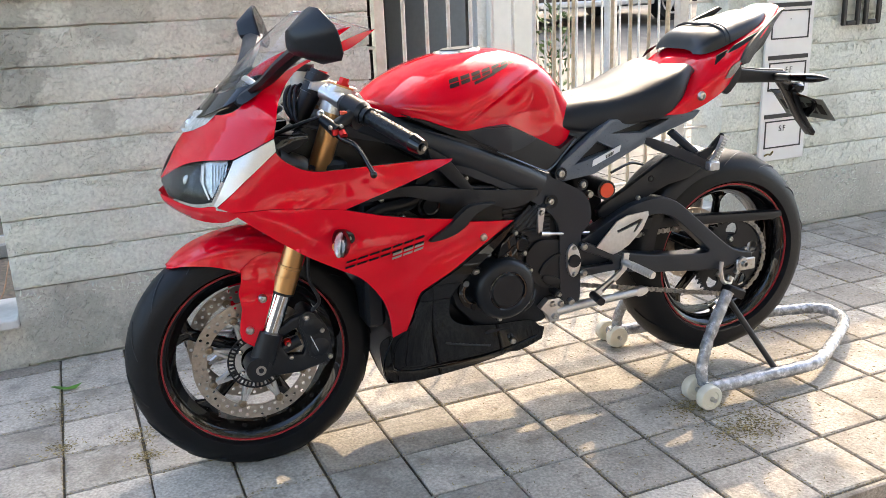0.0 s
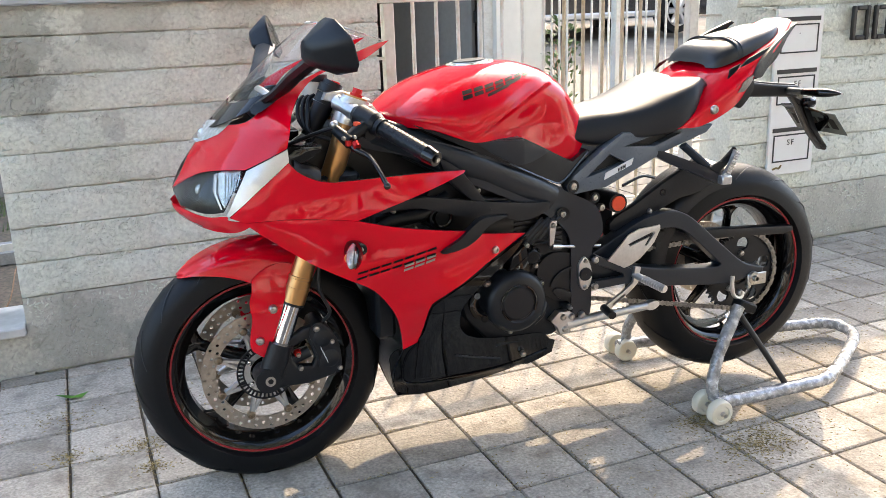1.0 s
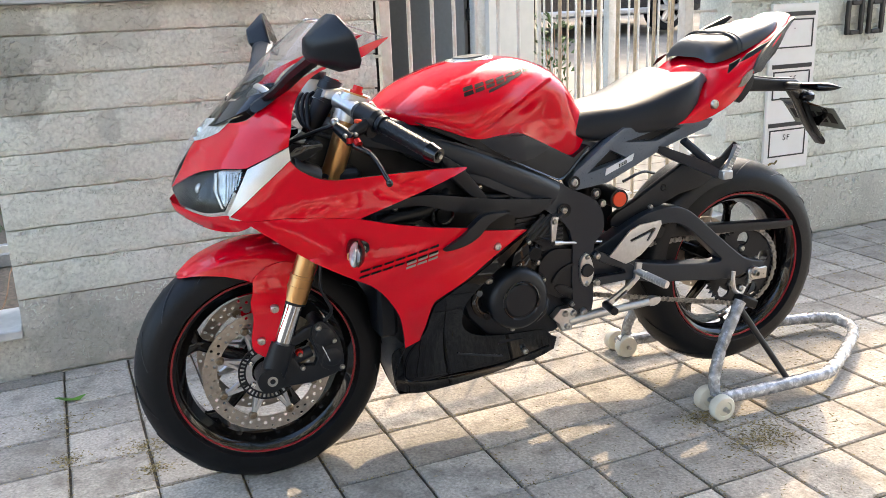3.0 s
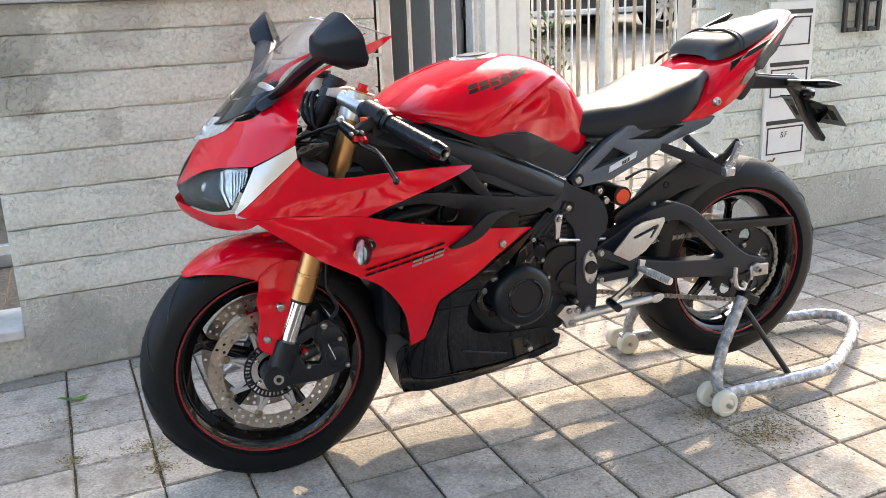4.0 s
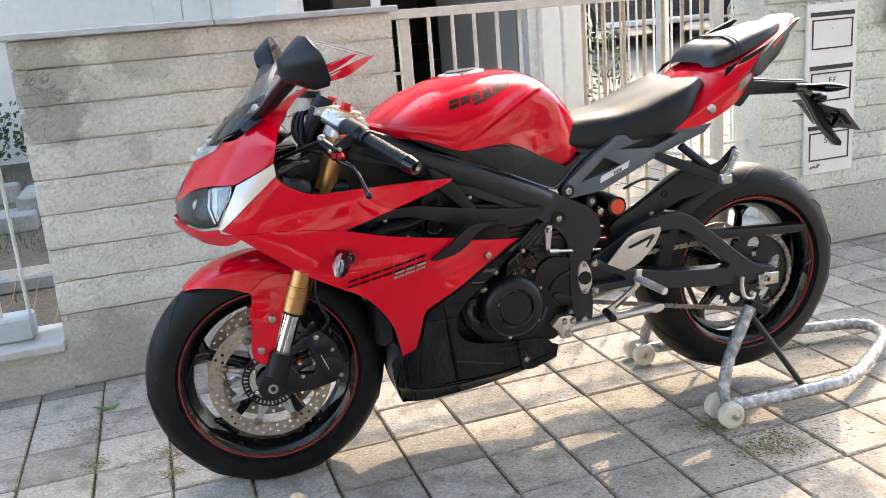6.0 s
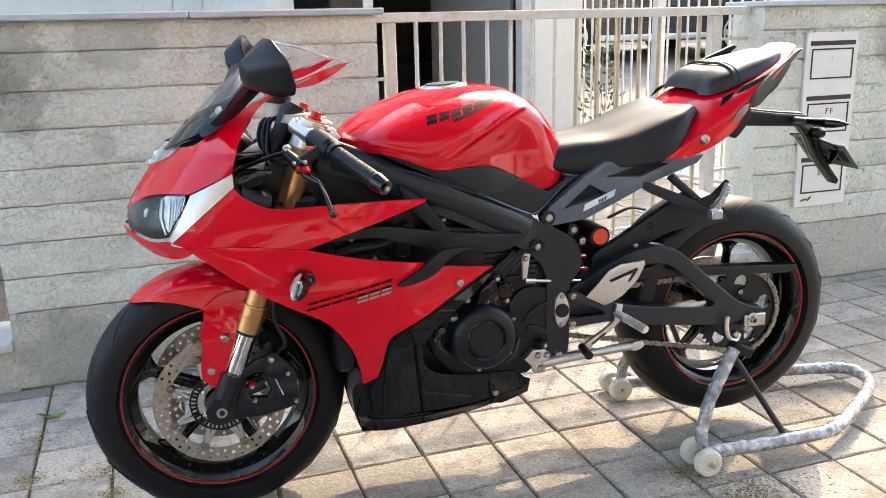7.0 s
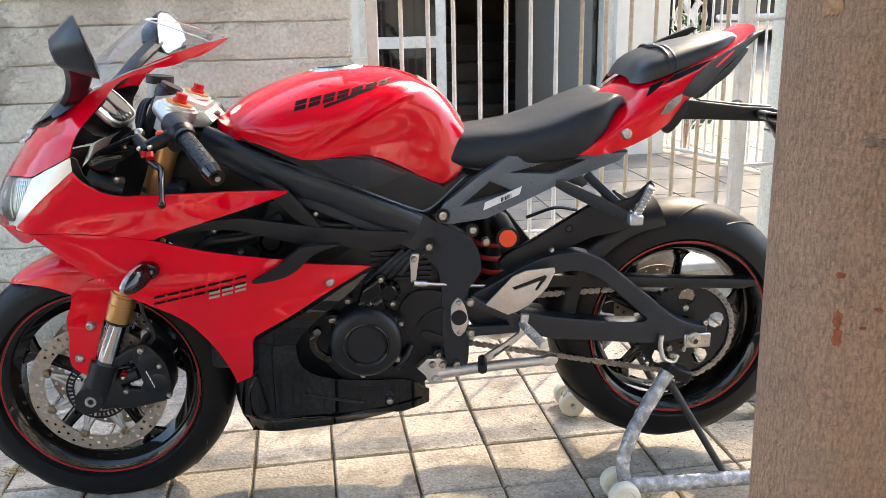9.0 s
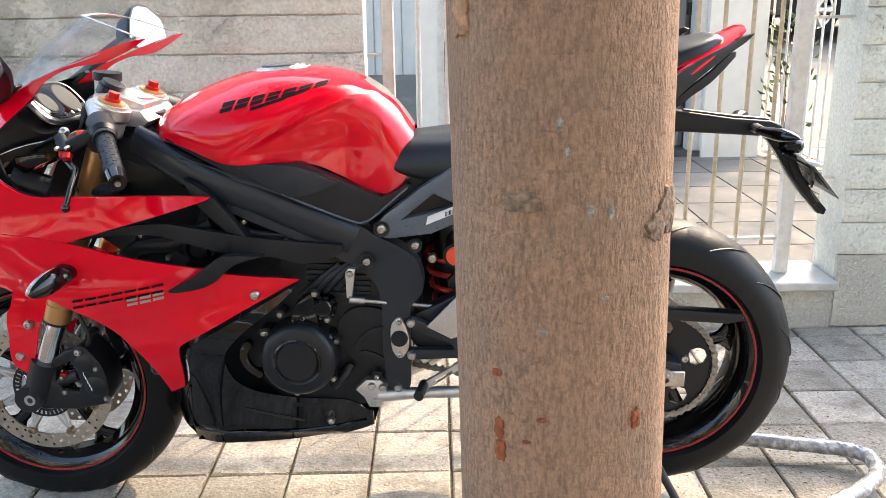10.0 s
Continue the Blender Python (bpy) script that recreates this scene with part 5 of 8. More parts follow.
both("fairing_blade", lambda: plate(blade, -0.010, 0.012, 0.003, (), 3, 0.02, lambda x, z: fairing_y(x, min(z, 0.62)) - 0.002), MATT_BLACK, bike)
for f, s in zip(frames, (-1, 1)):
    part("bolt_well", spin([(0.0095, s * 0.152), (0.016, s * 0.152), (0.018, s * 0.157), (0.0095, s * 0.154)], (0.756, 0.610), 24), MATT_BLACK, f)
    bolt(f, 0.756, s * 0.152, 0.610, 0.0092, STEEL, s, "frame_bolt")
    bolt(f, 0.812, s * 0.158, 0.335, 0.009, STEEL, s, "frame_bolt")
    part("pivot_plate", plate([(0.802, 0.475), (0.818, 0.492), (0.832, 0.472), (0.838, 0.445), (0.834, 0.418), (0.818, 0.402), (0.804, 0.418), (0.80, 0.445)], s * 0.162, s * 0.150, 0.002, steps=3), ALU, f, "bare aluminium pivot plate")
    part("pivot_cap", spin([(0.0005, s * 0.168), (0.016, s * 0.168), (0.0175, s * 0.165), (0.0175, s * 0.158), (0.0005, s * 0.158)], (0.818, 0.447), 24), MATT_BLACK, f)
    bolt(f, 0.818, s * 0.162, 0.482, 0.006, STEEL, s), bolt(f, 0.818, s * 0.162, 0.412, 0.006, STEEL, s)
    sub = [(0.772, 0.676), (0.790, 0.702, 1), (0.87, 0.762), (0.93, 0.800), (1.06, 0.799), (1.19, 0.803, 1), (1.172, 0.782), (1.06, 0.738), (0.96, 0.695), (0.885, 0.664), (0.80, 0.654), (0.778, 0.660)]
    tri_a = [(0.832, 0.697), (0.892, 0.746), (0.940, 0.722)]
    tri_b = [(0.945, 0.764), (1.055, 0.790), (1.095, 0.785), (1.03, 0.758)]
    bm = plate(sub, -0.010, 0.03, 0.008, (tri_a, tri_b), 1, 0.0, lambda x, z: -float(np.interp(x, (0.77, 0.9, 1.05, 1.19), (0.137, 0.137, 0.128, 0.150))))
    sc = part("subframe_cover", bm if s < 0 else flip_y(bm), DARK_GREY, bike, "graphite rear frame cover")
    bm = plate(sub, 0.012, 0.02, 0, (), 1, 0, lambda x, z: -float(np.interp(x, (0.77, 0.9, 1.05, 1.19), (0.137, 0.137, 0.128, 0.150))))
    part("recess", bm if s < 0 else flip_y(bm), MATT_BLACK, sc)
    for bx, by, bz, br in ((0.787, 0.147, 0.676, 0.0105), (0.853, 0.140, 0.640, 0.009)):
        part("bolt_well", spin([(br * 1.05, s * by), (br * 1.5, s * by), (br * 1.6, s * (by + 0.002)), (br * 1.05, s * (by + 0.001))], (bx, bz), 24), MATT_BLACK, sc)
        bolt(sc, bx, s * by, bz, br, STEEL, s, "cover_bolt")
    st = part("sticker", plate([(0.876, 0.684), (0.955, 0.716), (0.960, 0.733), (0.880, 0.701)], s * 0.1475, s * 0.1445), PAPER, sc, "white label with a bar code")
    bm = bmesh.new()
    for k in range(9):
        u = 0.915 + k * 0.0026
        box(bm, u, u + (0.0012 if k % 3 else 0.002), -0.1480 if s < 0 else 0.1474, -0.1474 if s < 0 else 0.1480, 0.7015 + k * 0.00105, 0.7105 + k * 0.00105)
    part("bar_code", bm, BADGE, st, smooth=False)
    # pillion foot-peg hanger
    bm = plate([(1.03, 0.735), (1.05, 0.742), (1.185, 0.682), (1.20, 0.668), (1.185, 0.655), (1.17, 0.660), (1.06, 0.712)], -0.012, 0.012, 0.004, steps=2)
    for a, b in (((1.10, 0.755), (1.185, 0.672)),):
        rod(bm, (a[0], 0, a[1]), (b[0], 0, b[1]), 0.010, seg=10)
    for v in bm.verts:
        v.co.y += -(0.125 + (v.co.x - 1.03) * 0.45)
    hg = part("peg_hanger", bm if s < 0 else flip_y(bm), FRAME_PAINT, bike, "black pillion foot-peg hanger")
    bm = plate([(1.178, 0.680), (1.20, 0.700), (1.235, 0.735), (1.228, 0.745), (1.19, 0.712), (1.15, 0.700)], -0.205, -0.190, 0.003)
    part("heel_plate", bm if s < 0 else flip_y(bm), MATT_BLACK, hg)
    bm = bmesh.new()
    tube(bm, [(1.190, s * 0.208, 0.668), (1.207, s * 0.212, 0.700), (1.226, s * 0.208, 0.738)], 0.0085, 8, 4)
    for k in range(9):
        u = k / 9
        rod(bm, (1.196 + 0.029 * u - 0.006, s * 0.22, 0.684 + 0.055 * u + 0.004), (1.196 + 0.029 * u + 0.007, s * 0.22, 0.684 + 0.055 * u - 0.003), 0.003, seg=6)
    part("foot_peg", bm, ALU, hg, "ribbed aluminium foot-peg")
    part("peg_clamp", boxed(1.176, 1.206, s * 0.215 - 0.012, s * 0.215 + 0.012, 0.655, 0.678, 0.003), ALU, hg)

# engine
bm = plate([(0.50, 0.36), (0.47, 0.46), (0.50, 0.56), (0.60, 0.62), (0.70, 0.62), (0.80, 0.55), (0.83, 0.45), (0.82, 0.33), (0.74, 0.28), (0.58, 0.27)], -0.135, 0.135, 0.02)
engine = part("engine", bm, MATT_BLACK, bike, "black engine block")
part("cylinder_block", plate([(0.40, 0.50), (0.37, 0.60), (0.42, 0.72), (0.56, 0.74), (0.66, 0.66), (0.62, 0.52)], -0.13, 0.13, 0.015), MATT_BLACK, engine)
for k in range(6):
    part("engine_rib", boxed(0.63, 0.76, -0.142, -0.12, 0.535 + k * 0.012, 0.541 + k * 0.012, 0.001), FRAME_PAINT, engine)
bm = spin([(0.0005, -0.205), (0.040, -0.205), (0.043, -0.2025), (0.047, -0.2025), (0.050, -0.205), (0.066, -0.203), (0.075, -0.196), (0.079, -0.185), (0.079, -0.12), (0.0005, -0.12)], (0.612, 0.411), 56)
cov = part("alternator_cover", bm, MATT_BLACK, engine, "round matt black alternator cover")
for k in range(6):
    a = 2 * math.pi * k / 6 + 0.4
    part("cover_lug", rod(bmesh.new(), (0.612 + 0.082 * math.cos(a), -0.17, 0.411 + 0.082 * math.sin(a)), (0.612 + 0.082 * math.cos(a), -0.12, 0.411 + 0.082 * math.sin(a)), 0.011, seg=12), MATT_BLACK, cov)
    bolt(cov, 0.612 + 0.084 * math.cos(a), -0.170, 0.411 + 0.084 * math.sin(a), 0.006, STEEL)
for a0, a1 in ((-0.5, 1.1), (1.5, 2.9), (3.4, 4.2)):
    part("cover_groove", tube(bmesh.new(), [(0.612 + 0.047 * math.cos(a0 + (a1 - a0) * k / 10), -0.2045, 0.411 + 0.047 * math.sin(a0 + (a1 - a0) * k / 10)) for k in range(11)], 0.0028, 6, 2), GLOSS_BLACK, cov)
gear = [(0.689, 0.460), (0.695, 0.482), (0.713, 0.501), (0.740, 0.510), (0.785, 0.503), (0.812, 0.487), (0.811, 0.375), (0.755, 0.377), (0.719, 0.394), (0.697, 0.422)]
part("sprocket_cover", plate(gear, -0.146, -0.10, 0.014, steps=3, seg=4), MATT_BLACK, engine, "matt black sprocket cover")
part("sprocket_cover_rib", plate([(0.724, 0.425), (0.737, 0.447), (0.760, 0.463), (0.785, 0.469), (0.785, 0.463), (0.760, 0.452), (0.741, 0.435), (0.732, 0.420)], -0.152, -0.140, 0.004, steps=3), MATT_BLACK, engine)
part("sprocket_cover_step", plate([(0.732, 0.406), (0.745, 0.416), (0.784, 0.399), (0.784, 0.383), (0.754, 0.384)], -0.151, -0.140, 0.004, steps=2), MATT_BLACK, engine)
part("breather_cover", plate([(0.609, 0.525), (0.640, 0.548), (0.647, 0.544), (0.658, 0.468), (0.594, 0.480)], -0.176, -0.12, 0.006, steps=1), GLOSS_BLACK, engine, "glossy black faceted cover")
part("breather_edge", plate([(0.595, 0.483), (0.644, 0.518), (0.647, 0.515), (0.599, 0.480)], -0.179, -0.172, 0.001), GLOSS_BLACK, engine)
cap_x, cap_z = 0.665, 0.515
part("oil_filler", spin([(0.0005, -0.176), (0.016, -0.176), (0.020, -0.172), (0.022, -0.165), (0.022, -0.12), (0.0005, -0.12)], (cap_x, cap_z), 28), GLOSS_BLACK, engine, "glossy black oil filler cap")
for k in range(10):
    a = 2 * math.pi * k / 10
    part("filler_lobe", rod(bmesh.new(), (cap_x + 0.0225 * math.cos(a), -0.168, cap_z + 0.0225 * math.sin(a)), (cap_x + 0.0225 * math.cos(a), -0.14, cap_z + 0.0225 * math.sin(a)), 0.004, seg=8), GLOSS_BLACK, engine)
for x, z in [(0.576, 0.502), (0.539, 0.461), (0.649, 0.547), (0.673, 0.491), (0.675, 0.452), (0.770, 0.366)]:
    part("boss", rod(bmesh.new(), (x, -0.169, z), (x, -0.12, z), 0.010, 0.012, seg=14), MATT_BLACK, engine)
    bolt(engine, x, -0.170, z, 0.0062, STEEL)
for k in range(4):
    part("engine_strut", tube(bmesh.new(), [(0.615 + 0.026 * k, -0.150, 0.532 + 0.006 * k), (0.660 + 0.022 * k, -0.156, 0.572 + 0.006 * k), (0.700 + 0.018 * k, -0.150, 0.604)], 0.0075, 8, 3), MATT_BLACK, engine)
bm = plate([(0.512, 0.446), (0.500, 0.446), (0.491, 0.428), (0.490, 0.408), (0.500, 0.386), (0.518, 0.372), (0.534, 0.371), (0.536, 0.382), (0.520, 0.388), (0.508, 0.404), (0.506, 0.422), (0.516, 0.438)], -0.184, -0.172, 0.003, steps=2)
spin([(0.0005, -0.188), (0.008, -0.188), (0.009, -0.184), (0.009, -0.170), (0.0005, -0.170)], (0.508, 0.440), 14, bm=bm)
spin([(0.0005, -0.188), (0.008, -0.188), (0.009, -0.184), (0.009, -0.170), (0.0005, -0.170)], (0.528, 0.377), 14, bm=bm)
part("cover_guard", bm, GLOSS_BLACK, engine, "glossy black cover guard")
part("coolant_pipe", tube(bmesh.new(), [(0.675, -0.15, 0.335), (0.695, -0.155, 0.355), (0.712, -0.14, 0.378)], 0.010, 12), MATT_BLACK, engine, "black coolant pipe")
part("engine_shroud", plate([(0.34, 0.25), (0.345, 0.36), (0.40, 0.47), (0.52, 0.53), (0.60, 0.50), (0.70, 0.36), (0.70, 0.27)], -0.088, 0.088, 0.004), MATT_BLACK, engine)
part("radiator", boxed(0.27, 0.32, -0.125, 0.125, 0.34, 0.66, 0.01), MATT_BLACK, bike, "black radiator behind the front wheel")
part("inner_shroud", plate([(0.10, 0.80), (0.20, 0.86), (0.33, 0.87), (0.40, 0.80), (0.50, 0.70), (0.48, 0.60), (0.30, 0.55), (0.22, 0.60), (0.06, 0.72)], -0.066, 0.066, 0.012), MATT_BLACK, bike)
part("airbox", plate([(0.36, 0.86), (0.50, 0.82), (0.74, 0.76), (0.78, 0.70), (0.66, 0.66), (0.46, 0.72), (0.36, 0.78)], -0.10, 0.10, 0.01), MATT_BLACK, bike)
both("cockpit_liner", lambda: plate([(0.01, 0.79), (0.05, 0.835), (0.070, 0.838), (0.10, 0.775), (0.22, 0.750), (0.38, 0.742), (0.42, 0.735), (0.26, 0.705), (0.05, 0.72)], 0.010, 0.016, 0, (), 2, 0.02, lambda x, z: fairing_y(x, min(z, 0.8)) + 0.02), MATT_BLACK, bike)
both("cockpit_shelf", lambda: plate([(0.05, 0.80), (0.09, 0.835), (0.15, 0.840), (0.15, 0.828), (0.10, 0.80)], -0.20, -0.06, 0.004), GLOSS_BLACK, bike)
both("intake_duct", lambda: tube(bmesh.new(), [(0.07, -0.19, 0.79), (0.10, -0.18, 0.775), (0.13, -0.17, 0.76)], 0.032, 12), MATT_BLACK, bike)
for s in (-1, 1):
    part("coolant_hose", tube(bmesh.new(), [(0.24, s * 0.17, 0.60), (0.30, s * 0.175, 0.645), (0.38, s * 0.17, 0.655), (0.45, s * 0.16, 0.69)], 0.016, 12), MATT_BLACK, bike)
    part("coil_cover", rod(bmesh.new(), (0.425, s * 0.185, 0.645), (0.425, s * 0.12, 0.650), 0.030, seg=24), MATT_BLACK, bike)
    part("coil_ring", spin([(0.018, s * 0.187), (0.024, s * 0.188), (0.026, s * 0.185), (0.018, s * 0.184)], (0.425, 0.645), 24), GLOSS_BLACK, bike)
    for x, z in ((0.31, 0.672), (0.36, 0.625), (0.47, 0.655), (0.52, 0.70), (0.60, 0.66)):
        bolt(bike, x, s * 0.176, z, 0.006, STEEL, s, "inner_bolt")
    part("heat_shield", plate([(0.24, 0.63), (0.34, 0.66), (0.40, 0.62), (0.36, 0.57), (0.26, 0.58)], s * 0.168, s * 0.15, 0.004), FRAME_PAINT, bike)
    part("throttle_hose", tube(bmesh.new(), [(0.48, s * 0.15, 0.71), (0.53, s * 0.165, 0.675), (0.60, s * 0.16, 0.665), (0.66, s * 0.14, 0.64)], 0.009, 10), MATT_BLACK, bike)
part("frame_head", rod(bmesh.new(), (0.24, 0, 0.78), (0.275, 0, 0.905), 0.045, seg=20), FRAME_PAINT, bike)

# gear linkage, foot-rest hanger, side stand
link = part("gear_arm", plate([(0.713, 0.590), (0.720, 0.600), (0.734, 0.598), (0.731, 0.580), (0.725, 0.538), (0.714, 0.536)], -0.168, -0.156, 0.002), ALU, bike, "bare aluminium gear arm")
bolt(link, 0.722, -0.168, 0.588, 0.007, STEEL)
part("gear_rod", rod(rod(bmesh.new(), (0.722, -0.166, 0.533), (0.90, -0.118, 0.500), 0.0045, seg=10), (0.718, -0.168, 0.534), (0.748, -0.159, 0.528), 0.0075, seg=12), STEEL, bike, "steel gear rod")
for s in (-1, 1):
    bm = plate([(0.832, 0.488), (0.845, 0.495), (0.94, 0.452), (0.975, 0.428), (0.965, 0.405), (0.93, 0.405), (0.85, 0.402), (0.832, 0.410), (0.838, 0.425), (0.93, 0.425), (0.925, 0.435), (0.845, 0.470)], -0.168, -0.148, 0.004)
    hg = part("footrest_hanger", bm if s < 0 else flip_y(bm), FRAME_PAINT, bike, "black foot-rest hanger")
    bolt(hg, 0.843, s * 0.168, 0.483, 0.009, STEEL, s), bolt(hg, 0.843, s * 0.168, 0.412, 0.009, STEEL, s)
    bm = plate([(0.875, 0.478), (0.935, 0.540), (0.965, 0.552), (1.028, 0.556), (1.030, 0.545), (1.012, 0.510), (0.972, 0.472), (0.945, 0.458), (0.925, 0.452)], -0.176, -0.170, 0.002, ([(0.935, 0.515), (1.008, 0.540), (1.012, 0.535), (0.990, 0.505), (0.985, 0.507), (0.998, 0.528), (0.94, 0.509)],))
    part("heel_guard", bm if s < 0 else flip_y(bm), ALU, hg, "satin aluminium heel guard")
    part("heel_back", boxed(0.95, 1.0, s * 0.169 - 0.001, s * 0.169 + 0.001, 0.50, 0.54), MATT_BLACK, hg)
    bm = tube(bmesh.new(), [(0.958, s * 0.170, 0.428), (0.968, s * 0.205, 0.423), (0.986, s * 0.270, 0.414)], 0.0095, 12, 4)
    for k in range(9):
        t = k / 8
        y = s * (0.200 + 0.062 * t)
        rod(bm, (0.966 + 0.017 * t, y, 0.424 - 0.009 * t), (0.967 + 0.017 * t, y + s * 0.004, 0.4235 - 0.009 * t), 0.0108, seg=12)
    part("foot_rest", bm, ALU, hg, "ribbed aluminium foot-rest")
lever = part("gear_lever", plate([(0.955, 0.452), (0.972, 0.45), (0.965, 0.408), (0.94, 0.385), (0.88, 0.345), (0.862, 0.345), (0.87, 0.358), (0.92, 0.388), (0.95, 0.41)], -0.180, -0.170, 0.002, ([(0.89, 0.360), (0.925, 0.384), (0.928, 0.379), (0.893, 0.355)],)), ALU, bike, "bare aluminium gear lever")
part("lever_peg", rod(bmesh.new(), (0.868, -0.172, 0.350), (0.860, -0.230, 0.350), 0.0105, seg=14), MATT_BLACK, lever)
stand = part("side_stand", tube(bmesh.new(), [(0.77, -0.150, 0.312), (0.85, -0.152, 0.320), (0.95, -0.154, 0.326), (1.02, -0.156, 0.330)], 0.0125, 12, taper=(1.1, 0.85)), ALU, bike, "bare aluminium side stand folded up")
part("stand_foot", plate([(1.006, 0.322), (1.022, 0.318), (1.040, 0.326), (1.042, 0.338), (1.026, 0.343), (1.008, 0.339)], -0.166, -0.146, 0.005, steps=2), ALU, stand)
part("stand_bracket", plate([(0.722, 0.330), (0.745, 0.352), (0.775, 0.352), (0.79, 0.340), (0.785, 0.318), (0.775, 0.290), (0.75, 0.290), (0.74, 0.312)], -0.160, -0.135, 0.003), ALU, stand)
for x, z in ((0.757, 0.338), (0.78, 0.336), (0.762, 0.304)):
    bolt(stand, x, -0.160, z, 0.0085, STEEL)

# swinging arm, chain, sprocket, shock absorber
arm_pts = [(0.84, 0.48), (0.90, 0.514), (0.984, 0.558), (1.039, 0.574), (1.094, 0.577), (1.142, 0.560), (1.19, 0.522), (1.26, 0.461), (1.335, 0.402), (1.40, 0.382, 1), (1.402, 0.364, 1), (1.34, 0.356), (1.276, 0.348), (1.12, 0.365), (1.023, 0.377), (0.93, 0.405), (0.85, 0.42)]
arm_hole = [(0.935, 0.462), (0.975, 0.500), (1.035, 0.527), (1.090, 0.532), (1.135, 0.515), (1.175, 0.483), (1.255, 0.410, 1), (1.245, 0.402), (1.175, 0.407), (1.05, 0.424), (0.976, 0.442)]
swing = part("swinging_arm", plate(arm_pts, -0.138, -0.092, 0.013, (arm_hole,), 3, seg=3), FRAME_PAINT, bike, "satin black gull swinging arm")
part("arm_right", flip_y(plate([(0.84, 0.48), (0.95, 0.48), (1.35, 0.395), (1.41, 0.385), (1.41, 0.335), (1.25, 0.335), (0.95, 0.395), (0.84, 0.41)], -0.132, -0.092, 0.010)), FRAME_PAINT, swing)
part("arm_bridge", boxed(0.90, 0.97, -0.10, 0.10, 0.41, 0.50, 0.015), FRAME_PAINT, swing)
part("rear_axle", spin([(0.006, -0.158), (0.009, -0.158), (0.0095, -0.148), (0.017, -0.147), (0.019, -0.143), (0.019, -0.130), (0.0005, -0.13)], NUT, 24), STEEL, swing, "steel rear axle nut")
part("rear_axle_bar", rod(bmesh.new(), (NUT[0], -0.135, NUT[1]), (R_AX[0], 0.145, R_AX[1]), 0.011, seg=16), STEEL, swing)
part("chain_adjuster", boxed(1.345, 1.408, -0.145, -0.137, 0.334, 0.368, 0.002), STEEL, swing, "bare aluminium chain adjuster")
part("paddock_hook", tube(bmesh.new(), [(1.288, -0.150, 0.372), (1.286, -0.152, 0.345), (1.295, -0.152, 0.315), (1.318, -0.150, 0.305), (1.33, -0.146, 0.32)], 0.006, 8), ALU, swing)
bolt(swing, 1.315, -0.150, 0.322, 0.008, STEEL), bolt(swing, 1.34, -0.150, 0.335, 0.006, STEEL)
YC = -0.078
sp = disc_plate(*NUT, YC - 0.003, YC + 0.003, 0.113, 0.036, 0.021, ((0.083, 5, 0.2),))
spr = part("rear_sprocket", sp, MATT_BLACK, rear, "black rear sprocket")
for k in range(44):
    a = 2 * math.pi * k / 44
    m = Matrix.Translation((NUT[0] + 0.115 * math.cos(a), YC, NUT[1] + 0.115 * math.sin(a))) @ Matrix.Rotation(-a, 4, "Y")
    bmt = bmesh.new()
    bmesh.ops.create_cone(bmt, cap_ends=True, segments=4, radius1=0.008, radius2=0.002, depth=0.012, matrix=m @ Matrix.Rotation(radians(90), 4, "Y"))
    part("sprocket_tooth", bmt, MATT_BLACK, spr, smooth=False)
for k in range(5):
    a = 2 * math.pi * k / 5 + 0.3
    bolt(spr, NUT[0] + 0.056 * math.cos(a), YC - 0.003, NUT[1] + 0.056 * math.sin(a), 0.009, STEEL)
part("cush_hub", spin([(0.02, YC + 0.003), (0.075, YC + 0.003), (0.07, YC + 0.03), (0.02, YC + 0.04)], R_AX, 32), MATT_BLACK, rear)
# chain path: round both sprockets
r1, r2, c1 = 0.043, 0.118, (0.775, 0.415)
path = []
for k in range(13):
    a = radians(100 + k * 160 / 12)
    path.append((c1[0] + r1 * math.cos(a), c1[1] + r1 * math.sin(a)))
for k in range(27):
    a = radians(-78 + k * 174 / 26)
    path.append((NUT[0] + r2 * math.cos(a), NUT[1] + r2 * math.sin(a)))
path.append(path[0])
dist = [0.0]
for p, q in zip(path, path[1:]):
    dist.append(dist[-1] + math.hypot(q[0] - p[0], q[1] - p[1]))
N = int(dist[-1] / 0.0159) // 2 * 2
pos = [(float(np.interp(dist[-1] * k / N, dist, [p[0] for p in path])), float(np.interp(dist[-1] * k / N, dist, [p[1] for p in path]))) for k in range(N)]
link_mesh = plate([(-0.0125, 0), (-0.010, 0.0068), (-0.004, 0.0065), (0, 0.0045), (0.004, 0.0065), (0.010, 0.0068), (0.0125, 0), (0.010, -0.0068), (0.004, -0.0065), (0, -0.0045), (-0.004, -0.0065), (-0.010, -0.0068)], -0.0010, 0.0010)
for xx in (-0.008, 0.008):
    rod(link_mesh, (xx, -0.004, 0), (xx, 0.016, 0), 0.0032, seg=8)
chain = part("drive_chain", rod(bmesh.new(), (c1[0], YC - 0.006, c1[1]), (c1[0], YC + 0.006, c1[1]), 0.038, seg=24), CHAIN_STEEL, bike, "oiled steel drive chain")
lm = bpy.data.meshes.new("chain_link")
link_mesh.to_mesh(lm)
link_mesh.free()
lm.materials.append(CHAIN_STEEL)
for k in range(N):
    (x0, z0), (x1, z1) = pos[k], pos[(k + 1) % N]
    ob = new("chain_link", lm)
    ob.parent = chain
    ob.matrix_basis = pose((x0 + x1) / 2, YC - 0.010 + (0.0024 if k % 2 else 0), (z0 + z1) / 2, 0, -math.degrees(math.atan2(z1 - z0, x1 - x0)), 0)
